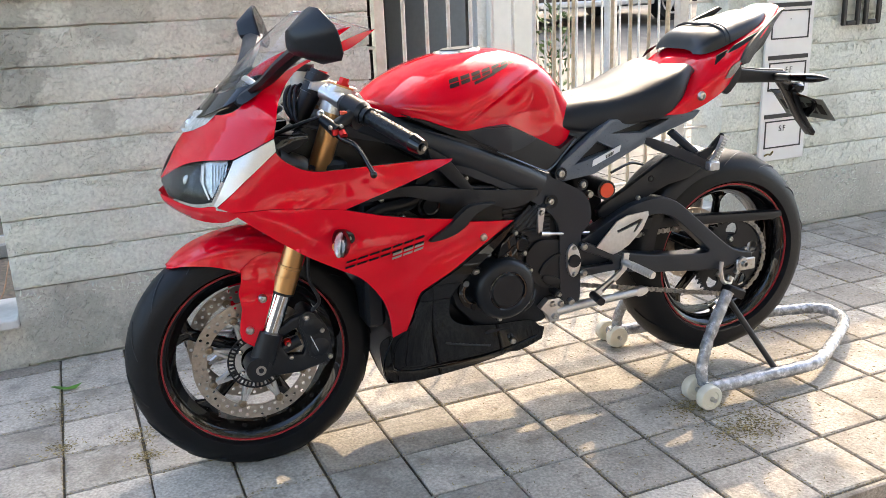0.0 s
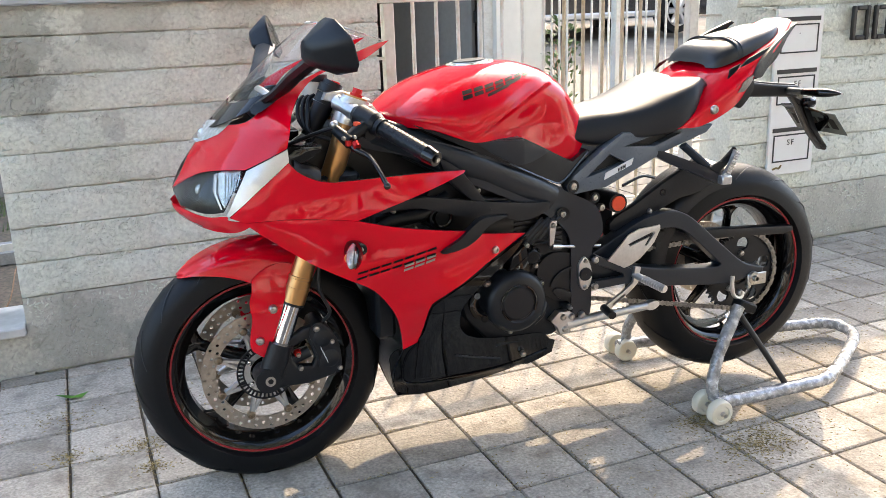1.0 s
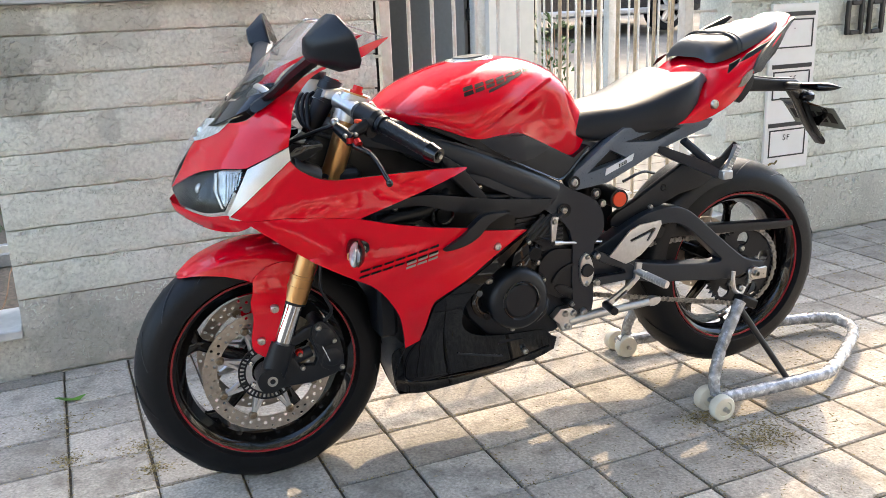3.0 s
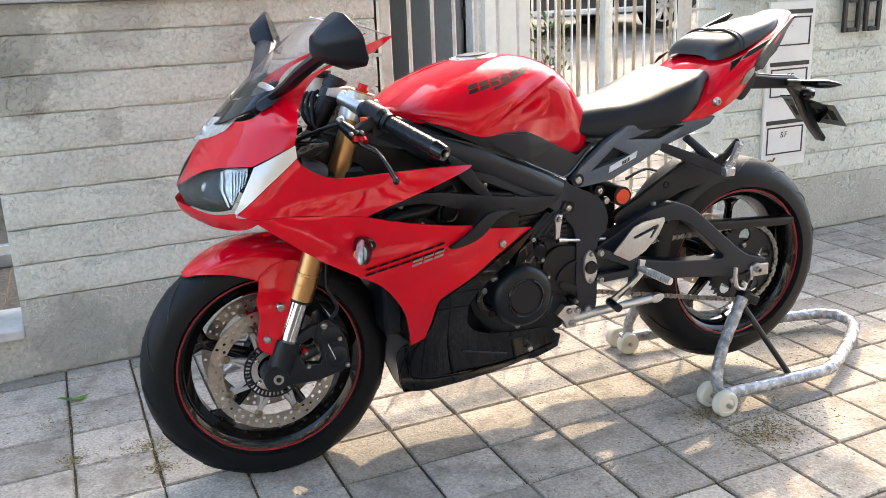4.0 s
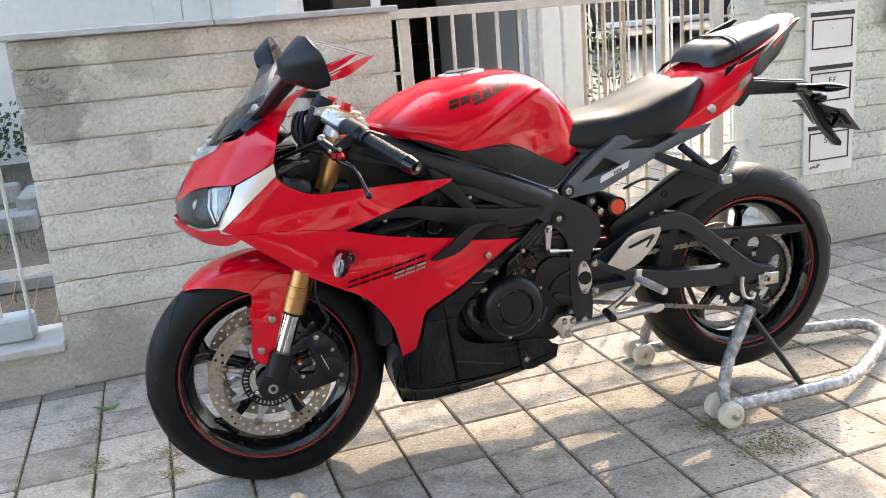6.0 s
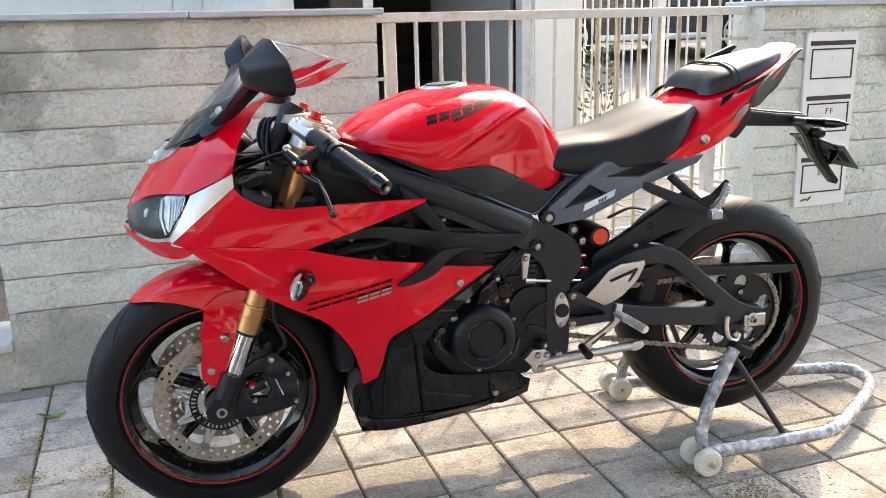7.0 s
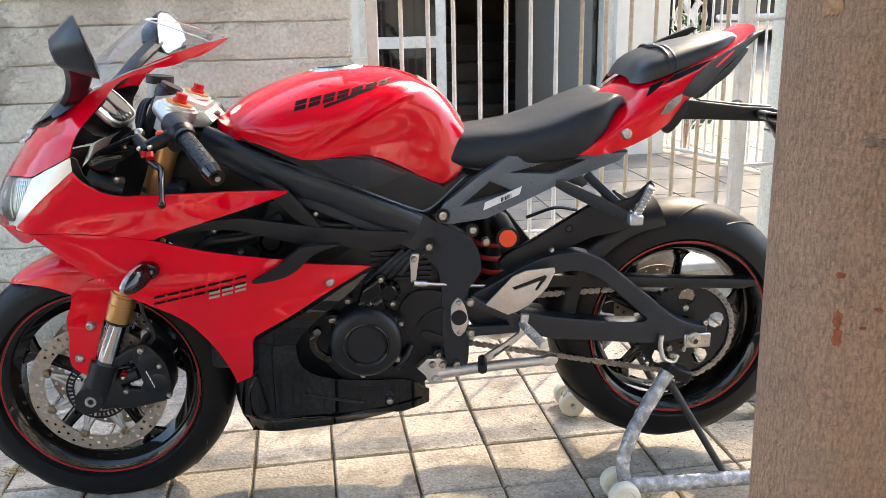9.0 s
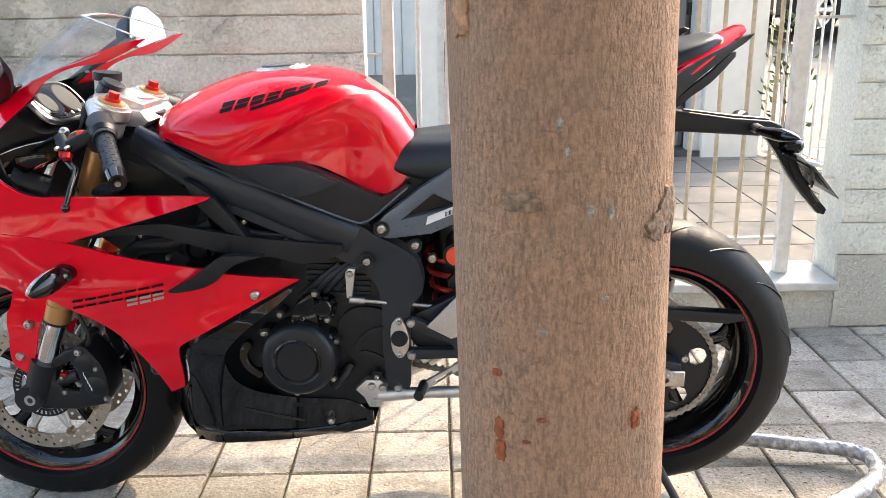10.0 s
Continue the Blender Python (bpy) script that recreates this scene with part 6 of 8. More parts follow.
part("chain_guard", plate([(1.00, 0.515), (1.10, 0.512), (1.30, 0.494), (1.53, 0.477), (1.535, 0.462), (1.50, 0.455), (1.30, 0.468), (1.10, 0.480), (1.0, 0.485)], -0.098, -0.062, 0.006), MATT_BLACK, bike, "black chain guard")
hug = []
for a, r0 in ((80, 0.330), (62, 0.338), (45, 0.340), (28, 0.337), (12, 0.330)):
    c, sn = math.sin(radians(-a)), math.cos(radians(a))
    hug.append([(R_AX[0] + c * rr, -y, R_AX[1] + sn * rr) for rr, y in ((r0, 0), (r0 - 0.006, 0.055), (r0 - 0.030, 0.094), (r0 - 0.060, 0.104))])
hugger = part("rear_hugger", shell(surf(hug, 5, 5, True), 0.003), MATT_BLACK, bike, "black rear tyre hugger")
part("hugger_arm", plate([(0.916, 0.556), (0.951, 0.582), (0.991, 0.600), (1.156, 0.695), (1.190, 0.700), (1.244, 0.655), (1.20, 0.615), (1.13, 0.602), (1.065, 0.575), (0.94, 0.530)], -0.112, -0.088, 0.008, steps=2), MATT_BLACK, bike)
bolt(hugger, 1.035, -0.112, 0.578, 0.007, STEEL)
part("hugger_bolt_well", spin([(0.006, -0.113), (0.009, -0.113), (0.010, -0.111), (0.006, -0.111)], (1.075, 0.625), 20), GLOSS_BLACK, hugger)
part("shock_linkage", plate([(0.85, 0.36), (0.85, 0.63), (0.96, 0.64), (1.02, 0.56), (1.02, 0.46), (0.95, 0.36)], 0.045, 0.075, 0.01), MATT_BLACK, bike, "black rocker arm behind the shock absorber")
shock = part("shock_absorber", rod(bmesh.new(), (0.90, 0.0, 0.66), (0.93, 0.0, 0.40), 0.026, seg=20), MATT_BLACK, bike, "shock absorber with a red spring")
part("shock_spring", tube(bmesh.new(), [(0.90 + 0.03 * k / 60 + 0.036 * math.cos(k * 0.62), 0.036 * math.sin(k * 0.62), 0.60 - 0.20 * k / 60) for k in range(61)], 0.0062, 8, 2), SPRING_RED, shock, "red coil spring")
res = part("shock_reservoir", rod(bmesh.new(), (0.934, -0.122, 0.612), (0.940, 0.03, 0.612), 0.0255, seg=28), MATT_BLACK, bike, "shock reservoir with an orange-red cap")
part("reservoir_cap", rod(bmesh.new(), (0.934, -0.1255, 0.612), (0.934, -0.120, 0.612), 0.0195, seg=28), RED_CAP, res, "orange-red cap")
bolt(res, 0.886, -0.118, 0.606, 0.010, STEEL)
part("reservoir_hose", tube(bmesh.new(), [(0.99, -0.05, 0.64), (1.06, -0.03, 0.655), (1.12, 0.0, 0.64)], 0.004, 6), MATT_BLACK, res)
part("rear_caliper", boxed(1.24, 1.31, 0.085, 0.13, 0.44, 0.50, 0.01), MATT_BLACK, bike)
part("rear_brake_disc", disc_plate(*R_AX, 0.088, 0.092, 0.11, 0.06, 0.004, ((0.10, 20, 0), (0.085, 20, 0.5))), DISC_STEEL, rear)
part("silencer", plate([(0.86, 0.30), (0.95, 0.33), (1.22, 0.42), (1.42, 0.52), (1.45, 0.50), (1.44, 0.44), (1.20, 0.31), (0.95, 0.26)], 0.14, 0.22, 0.03, seg=3), STEEL, bike, "brushed steel silencer")
part("exhaust_pipe", tube(bmesh.new(), [(0.36, 0.0, 0.50), (0.34, 0.02, 0.34), (0.42, 0.04, 0.22), (0.62, 0.06, 0.225), (0.80, 0.10, 0.265), (0.90, 0.16, 0.30)], 0.026, 14), STEEL, bike)

# handlebars, clamps, instruments
yoke = part("top_yoke", plate([(0.215, 0.896), (0.23, 0.912), (0.30, 0.906), (0.315, 0.885), (0.30, 0.872), (0.225, 0.878)], -0.085, 0.085, 0.006), ALU, bike, "bare aluminium top yoke")
part("lower_yoke", rod(boxed(0.16, 0.25, -0.13, 0.13, 0.735, 0.765, 0.01), (0.2, 0, 0.70), (0.27, 0, 0.90), 0.026, seg=16), FRAME_PAINT, bike)
part("yoke_nut", rod(bmesh.new(), (0.266, 0, 0.905), (0.270, 0, 0.928), 0.026, seg=24), ALU, yoke)
for s in (-1, 1):
    y = s * 0.108
    t = Vector((0.384, 0, 1)).normalized()
    c0 = Vector((leg(0.915), y, 0.915))
    rings = bmesh.new()
    for a, b, r in ((-0.050, -0.020, 0.036), (-0.014, 0.006, 0.040), (0.006, 0.012, 0.034)):
        rod(rings, c0 + t * a, c0 + t * b, r, seg=32)
    cl = part("fork_clamp", rings, ALU, yoke, "bright aluminium fork clamp")
    part("fork_cap", rod(bmesh.new(), c0 + t * 0.012, c0 + t * 0.016, 0.027, seg=28), GOLD, yoke, "bronze fork cap")
    part("adjuster_cap", rod(rod(bmesh.new(), c0 + t * 0.016, c0 + t * 0.034, 0.0115, seg=6), c0 + t * 0.016, c0 + t * 0.022, 0.015, seg=16), RED_ANOD, yoke, "red anodised adjuster")
    p0, p1 = Vector((0.228, s * 0.125, 0.908)), Vector((0.352, s * 0.355, 0.819))
    at = lambda u: p0 + (p1 - p0) * u
    bar = part("handlebar", rod(bmesh.new(), at(-0.08), at(0.98), 0.0115, seg=16), ALU, bike, "clip-on handlebar with a ribbed black grip")
    part("bar_clamp", rod(bmesh.new(), at(-0.12), at(0.14), 0.0185, seg=20), ALU, bar)
    bm = rod(bmesh.new(), at(0.40), at(0.92), 0.0172, seg=24)
    rod(bm, at(0.39), at(0.43), 0.0215, seg=24)
    side_v = (p1 - p0).normalized()
    q = side_v.to_track_quat("Z", "Y").to_matrix().to_4x4()
    for k in range(11):
        for j in range(7):
            a = 2 * math.pi * (j + 0.5 * (k % 2)) / 7
            m = Matrix.Translation(at(0.46 + k * 0.041)) @ q @ Matrix.Translation((0.0172 * math.cos(a), 0.0172 * math.sin(a), 0)) @ Matrix.Rotation(a, 4, "Z")
            bmesh.ops.create_cube(bm, size=1, matrix=m @ Matrix.Diagonal((0.0009, 0.008, 0.0040, 1)))
    part("grip", bm, MATT_BLACK, bar, "black rubber grip")
    part("bar_end", rod(rod(bmesh.new(), at(0.92), at(1.02), 0.0195, 0.016, seg=20), at(1.02), at(1.035), 0.009, seg=12), GLOSS_BLACK, bar)
    part("bar_end_screw", rod(bmesh.new(), at(1.034), at(1.040), 0.0055, seg=10), STEEL, bar)
    bm = rod(bmesh.new(), at(0.12), at(0.17), 0.0200, 0.0265, seg=20)
    rod(bm, at(0.17), at(0.34), 0.0265, seg=20)
    rod(bm, at(0.34), at(0.38), 0.0265, 0.0215, seg=20)
    rod(bm, at(0.20) + Vector((-0.012, 0, -0.016)), at(0.36) + Vector((-0.012, 0, -0.016)), 0.019, seg=16)
    part("switch_box", bm, MATT_BLACK, bar)
    part("switch_button", boxed(0.222, 0.236, s * 0.205 - 0.009, s * 0.205 + 0.009, 0.872, 0.886, 0.002), RED_CAP, bar)
    bm = tube(bmesh.new(), [(0.204, s * 0.222, 0.846), (0.212, s * 0.240, 0.834), (0.224, s * 0.252, 0.826), (0.236, s * 0.264, 0.818), (0.243, s * 0.302, 0.799), (0.249, s * 0.344, 0.772)], 0.0062, 10, taper=(1.3, 0.85))
    bmesh.ops.create_uvsphere(bm, u_segments=12, v_segments=8, radius=0.0078, matrix=Matrix.Translation((0.2495, s * 0.347, 0.769)))
    lv = part("brake_lever" if s > 0 else "clutch_lever", bm, GLOSS_BLACK, bar, "short black lever with red adjuster")
    part("lever_perch", rod(rod(bmesh.new(), at(0.30), (0.206, s * 0.218, 0.856), 0.017, 0.013, seg=14), (0.182, s * 0.196, 0.872), (0.208, s * 0.226, 0.846), 0.011, 0.016, seg=14), MATT_BLACK, bar)
    part("lever_adjuster", rod(rod(bmesh.new(), (0.202, s * 0.232, 0.840), (0.202, s * 0.232, 0.852), 0.0085, seg=12), (0.214, s * 0.240, 0.846), (0.216, s * 0.250, 0.838), 0.0085, seg=10), RED_ANOD, bar)
    bolt(bar, 0.192, s * 0.232, 0.856, 0.0045, STEEL, s), bolt(bar, 0.214, s * 0.238, 0.858, 0.0045, STEEL, s)
    part("cable", tube(bmesh.new(), [(0.186, s * 0.186, 0.876), (0.14, s * 0.155, 0.858), (0.08, s * 0.12, 0.83), (0.06, s * 0.08, 0.80)], 0.0048, 8), MATT_BLACK, bar)
bm = bmesh.new()
bmesh.ops.create_uvsphere(bm, u_segments=16, v_segments=10, radius=0.0105, matrix=Matrix.Translation((0.184, -0.181, 0.879)))
part("cable_boot", bm, STEEL, bike)
dash_m = Matrix.Translation((0.085, 0, 0.912)) @ Matrix.Rotation(radians(48), 4, "Y")


def dash_ring(u, z, power=0.62):
    """A rounded-oblong outline of the instrument, u of its full size."""
    out = []
    for k in range(40):
        a = 2 * math.pi * k / 40
        c, d = math.cos(a), math.sin(a)
        out.append((0.050 * u * math.copysign(abs(c) ** power, c), 0.098 * u * math.copysign(abs(d) ** power, d), z))
    return out


def dash_loft(steps):
    bm = bmesh.new()
    loops = [[bm.verts.new(p) for p in dash_ring(u, z)] for u, z in steps]
    for a, b in zip(loops, loops[1:]):
        for i in range(40):
            bm.faces.new((a[i], a[(i + 1) % 40], b[(i + 1) % 40], b[i]))
    bm.faces.new(loops[0][::-1])
    bm.faces.new(loops[-1])
    bm.transform(dash_m)
    return bm


dash = part("instrument_panel", dash_loft(((0.55, -0.055), (0.85, -0.040), (1.0, -0.018), (1.0, -0.004))), MATT_BLACK, bike, "instrument panel with a silver bezel")
part("bezel", dash_loft(((1.0, -0.003), (1.04, 0.002), (1.02, 0.009), (0.95, 0.012), (0.92, 0.010))), ALU, dash, "silver bezel")
part("bezel_inset", dash_loft(((0.90, 0.0085), (0.90, 0.0115), (0.88, 0.0125))), GLOSS_BLACK, dash)
for cy, r in ((0.032, 0.038), (-0.052, 0.026)):
    bm = rod(bmesh.new(), (0, cy, 0.012), (0, cy, 0.0145), r, r - 0.002, seg=32)
    bm.transform(dash_m)
    part("dial", bm, DIAL, dash)
for k in range(3):
    bm = rod(bmesh.new(), (0.036, -0.03 + 0.03 * k, 0.012), (0.036, -0.03 + 0.03 * k, 0.015), 0.004, seg=10)
    bm.transform(dash_m)
    part("dash_button", bm, ALU, dash)
barrel = part("ignition_barrel", rod(rod(bmesh.new(), (0.158, -0.020, 0.836), (0.198, -0.020, 0.908), 0.019, 0.024, seg=24), (0.198, -0.020, 0.908), (0.210, -0.020, 0.928), 0.026, seg=24), MATT_BLACK, bike, "black ignition barrel")
part("barrel_ring", rod(rod(bmesh.new(), (0.212, -0.020, 0.931), (0.221, -0.020, 0.948), 0.029, seg=28), (0.221, -0.020, 0.948), (0.226, -0.020, 0.957), 0.024, seg=28), MATT_BLACK, barrel)
part("barrel_bridge", plate([(0.188, 0.922), (0.196, 0.938), (0.236, 0.940), (0.300, 0.916), (0.300, 0.898), (0.222, 0.910)], -0.062, 0.046, 0.006), ALU, yoke, "bare aluminium yoke bridge")
pot = part("brake_fluid_pot", rod(bmesh.new(), (0.186, 0.030, 0.922), (0.190, 0.030, 0.958), 0.026, seg=24), MILKY, bike, "milky brake fluid pot with a black lid")
part("pot_lid", rod(bmesh.new(), (0.190, 0.030, 0.958), (0.192, 0.030, 0.975), 0.030, seg=24), MATT_BLACK, pot)
part("master_cylinder", rod(bmesh.new(), (0.20, 0.15, 0.895), (0.235, 0.10, 0.915), 0.013, 0.015, seg=20), MATT_BLACK, bike)
for k, d in enumerate((0.0, 0.014, 0.028)):
    part("loom_cable", tube(bmesh.new(), [(0.182, 0.030 - d, 0.928), (0.152 + d * 0.5, 0.020 - d, 0.918), (0.140 + d * 0.6, 0.0 - d, 0.882), (0.155, -0.03 - d, 0.850), (0.20, -0.05 - d, 0.832)], 0.0052, 8), MATT_BLACK, bike)

# mirrors
for s in (-1, 1):
    ring = [(-0.292, 1.034), (-0.322, 1.082), (-0.344, 1.103), (-0.366, 1.109), (-0.396, 1.106), (-0.430, 1.076), (-0.434, 1.060), (-0.426, 1.022), (-0.410, 1.008), (-0.340, 0.998), (-0.304, 1.008)]
    cy, cz = -0.360, 1.045
    secs = []
    for x, k in ((0.099, 0.22), (0.106, 0.44), (0.160, 0.965), (0.166, 1.0), (0.168, 0.99)):
        secs.append([(x - 0.010 * k - 0.30 * (z - cz) * k + 0.30 * (-0.36 - y) * k, -0.360 * (1 - k) + y * k, 1.037 * (1 - k) + z * k) for y, z in ring])
    bm = bmesh.new()
    loops = [[bm.verts.new(p) for p in sec] for sec in secs]
    n = len(loops[0])
    for a, b in zip(loops, loops[1:]):
        for i in range(n):
            bm.faces.new((a[i], a[(i + 1) % n], b[(i + 1) % n], b[i]))
    bm.faces.new(loops[0])
    back = bm.faces.new(loops[-1])
    bmesh.ops.recalc_face_normals(bm, faces=bm.faces)
    mir = part("mirror", bm if s < 0 else flip_y(bm), MATT_BLACK, bike, "black mirror on a raked stalk")
    bm = bmesh.new()
    bm.faces.new([bm.verts.new((p[0] + 0.0015, cy + (p[1] - cy) * 0.93, cz + (p[2] - cz) * 0.93)) for p in secs[-1]])
    bmesh.ops.solidify(bm, geom=bm.faces[:], thickness=0.001)
    part("mirror_glass", bm if s < 0 else flip_y(bm), MIRROR, mir, "mirror glass", smooth=False)
    bm = tube(bmesh.new(), [(0.050, -0.150, 0.940), (0.075, -0.185, 0.962), (0.100, -0.235, 0.995), (0.126, -0.320, 1.030)], 0.022, 8, taper=(0.9, 1.25), flat=0.5)
    part("mirror_stalk", bm if s < 0 else flip_y(bm), MATT_BLACK, mir)
    bm = plate([(0.012, 0.918), (0.022, 0.932), (0.062, 0.955), (0.092, 0.968), (0.088, 0.955), (0.05, 0.928), (0.02, 0.912)], -0.012, 0.01, 0.004, (), 2, 0.015, lambda x, z: cowl_y(x, z) - 0.002)
    part("mirror_foot", bm if s < 0 else flip_y(bm), MATT_BLACK, mir)

# number-plate hanger and rear indicators
arm = part("plate_hanger", plate([(1.29, 0.902), (1.40, 0.888), (1.50, 0.874), (1.575, 0.868), (1.60, 0.858), (1.605, 0.842), (1.56, 0.836), (1.50, 0.840), (1.40, 0.846), (1.30, 0.848)], -0.020, 0.020, 0.007, seg=3), MATT_BLACK, bike, "black number-plate hanger")
part("hanger_ridge", plate([(1.40, 0.892), (1.50, 0.879), (1.575, 0.872), (1.575, 0.866), (1.50, 0.872), (1.40, 0.884)], -0.012, 0.012, 0.003), FRAME_PAINT, arm)
blade = plate([(1.556, 0.846), (1.597, 0.850), (1.625, 0.802), (1.648, 0.757), (1.690, 0.704), (1.710, 0.680), (1.705, 0.668), (1.690, 0.672), (1.652, 0.714), (1.622, 0.754), (1.590, 0.806)], -0.014, 0.014, 0.006)
part("hanger_blade", blade, GLOSS_BLACK, arm)
part("blade_rib", plate([(1.60, 0.820), (1.622, 0.812), (1.652, 0.752), (1.690, 0.690), (1.676, 0.694), (1.635, 0.748)], -0.018, 0.018, 0.003), MATT_BLACK, arm)
part("plate_bracket", shell(surf([[(1.598, -0.045, 0.806), (1.602, 0.0, 0.812), (1.604, 0.075, 0.806)], [(1.640, -0.072, 0.786), (1.646, 0.0, 0.794), (1.640, 0.082, 0.788)], [(1.660, -0.060, 0.760), (1.668, 0.0, 0.768), (1.660, 0.055, 0.764)], [(1.672, -0.020, 0.728), (1.678, 0.0, 0.730), (1.672, 0.02, 0.730)]], 4, 4), 0.004), GLOSS_BLACK, arm)
plate_m = Matrix.Translation((1.667, 0, 0.757)) @ Matrix.Rotation(radians(50), 4, "Y")
bm = boxed(-0.042, 0.042, -0.102, 0.098, -0.001, 0.001, 0.0)
bm.transform(plate_m)
pl = part("number_plate", bm, PLATE_BACK, arm, "dull plate with rows of bars", smooth=False)
for face in (-0.0022, 0.0012):
    for i in range(5):
        bm = boxed(-0.02, 0.02, -0.085 + i * 0.036, -0.061 + i * 0.036, face, face + 0.001)
        bm.transform(plate_m)
        part("plate_bar", bm, BADGE, pl, smooth=False)
part("plate_lamp", boxed(1.60, 1.645, -0.030, 0.030, 0.802, 0.830, 0.008), GLOSS_BLACK, arm)
for s in (-1, 1):
    bm = tube(bmesh.new(), [(1.545, s * 0.015, 0.854), (1.538, s * 0.060, 0.857), (1.535, s * 0.092, 0.858)], 0.0125, 10, 4, flat=0.8)
    ind = part("indicator_stalk", bm, MATT_BLACK, arm)
    bolt(ind, 1.532, s * 0.082, 0.857, 0.005, STEEL, s)
    bm = tube(bmesh.new(), [(1.536 + 0.042 * t, s * (0.088 + 0.098 * t), 0.858) for t in (0, 0.25, 0.5, 0.75, 0.92, 1.0)], 0.0205, 16, 3, flat=0.72, taper=(1.0, 1.0))
    for v in bm.verts:
        t = min(max((abs(v.co.y) - 0.088) / 0.098, 0), 1)
        w = (0.62 + 0.5 * t if t < 0.42 else 0.83 * (1 - ((t - 0.42) / 0.58) ** 2.2) + 0.04)
        c = Vector((1.536 + 0.042 * t, v.co.y, 0.858))
        v.co = c + (v.co - c) * w
    part("rear_indicator", bm, GLOSS_BLACK, arm, "dark rear indicator")
part("tail_lamp", plate([(1.45, 1.01), (1.50, 1.045), (1.485, 1.02), (1.455, 0.985)], -0.05, 0.05, 0.003), RED_CAP, bike)

# ---- paddock stand ----
WRAP = material("plastic_wrapped_tube", (0.27, 0.275, 0.285), 0.26, metal=0.25, var=0.4, scale=45, stain=0.8, stain_color=(0.68, 0.69, 0.70), stain_scale=44, bump=1.0, bump_scale=60, coat=0.6)
NYLON = material("ivory_nylon", (0.68, 0.65, 0.54), 0.45, var=0.05, scale=40, stain=0.15, stain_color=(0.35, 0.32, 0.25), stain_scale=30)
BLACK_STEEL = material("black_steel", (0.02, 0.02, 0.021), 0.4, metal=0.3, var=0.1)
pstand = thing("paddock_stand", BIKE, "paddock stand of tube wrapped in clear plastic film", "paddock stand")


def wrapped(bm):
    """Creased film round a tube."""
    for v in bm.verts:
        n = noise.noise_vector(v.co * 55) * 0.0022 + noise.noise_vector(v.co * 140) * 0.0012
        v.co += n
    return bm


part("base_tube", wrapped(tube(bmesh.new(), [(1.178, -0.252, 0.052), (1.31, -0.253, 0.051), (1.41, -0.250, 0.050), (1.51, -0.245, 0.048), (1.570, -0.237, 0.048), (1.602, -0.222, 0.048), (1.676, -0.176, 0.048), (1.788, -0.099, 0.048), (1.866, -0.038, 0.048), (1.898, 0.000, 0.048), (1.913, 0.045, 0.048), (1.909, 0.085, 0.048), (1.885, 0.110, 0.048), (1.84, 0.123, 0.048), (1.74, 0.142, 0.048), (1.60, 0.168, 0.049), (1.40, 0.195, 0.050), (1.26, 0.205, 0.052), (1.15, 0.215, 0.052)], 0.0185, 16, 14)), WRAP, pstand)
for s in (-1, 1):
    part("upright", wrapped(tube(bmesh.new(), [(1.190, s * 0.225, 0.052), (1.186, s * 0.220, 0.095), (1.205, s * 0.208, 0.150), (1.240, s * 0.192, 0.205), (1.300, s * 0.170, 0.288)], 0.0165, 14, 14)), WRAP, pstand)
    part("brace", rod(bmesh.new(), (1.306, s * 0.168, 0.262), (1.420, s * 0.222 + 0.5 * (s - abs(s)) * 0.024, 0.058), 0.0085, seg=10), BLACK_STEEL, pstand, "black steel brace")
    pad = boxed(-0.03, 0.03, -0.02, 0.02, -0.014, 0.014, 0.004)
    pad.transform(Matrix.Translation((1.325, s * 0.160, 0.283)) @ Matrix.Rotation(radians(24), 4, "Y"))
    part("rubber_pad", pad, RUBBER, pstand, "black rubber rest")
    part("wheel_axle", rod(bmesh.new(), (1.175, s * 0.300, 0.036), (1.175, s * 0.180, 0.036), 0.006, seg=10), STEEL, pstand)
    for y in (0.272, 0.205):
        r = part("roller", spin([(0.007, s * (y + 0.014)), (0.020, s * (y + 0.012)), (0.022, s * (y + 0.015)), (0.032, s * (y + 0.014)), (0.0355, s * (y + 0.009)), (0.0355, s * (y - 0.009)), (0.032, s * (y - 0.014)), (0.007, s * (y - 0.014))], (1.175, 0.036), 32), NYLON, pstand, "ivory nylon roller")
        part("roller_nut", spin([(0.0005, s * (y + 0.020)), (0.007, s * (y + 0.020)), (0.008, s * (y + 0.012)), (0.0005, s * (y + 0.012))], (1.175, 0.036), 6), STEEL, r)

# ---- letter panel and numerals on the right wall ----
panel = tagged(mesh_object("letter_panel", boxed(2.735, 2.995, WALL_Y - 0.016, WALL_Y - 0.002, 0.335, 1.052, 0.002), SIGN_WHITE), "white enamelled letter-box panel with three flaps", "letter box")
for z_top in (0.988, 0.768, 0.514):
    flap = boxed(2.752, 2.975, WALL_Y - 0.0195, WALL_Y - 0.016, z_top + 0.012, z_top + 0.030)
    part("slot", flap, INK, panel, "black letter slot", smooth=False)
    bm = bmesh.new()
    for a, b, c, d in ((2.760, 2.766, -0.122, 0.0), (2.964, 2.970, -0.122, 0.0), (2.766, 2.964, -0.006, 0.0), (2.766, 2.964, -0.122, -0.116)):
        box(bm, a, b, WALL_Y - 0.0185, WALL_Y - 0.016, z_top + c, z_top + d)
    part("flap_frame", bm, INK, panel, "black flap outline", smooth=False)


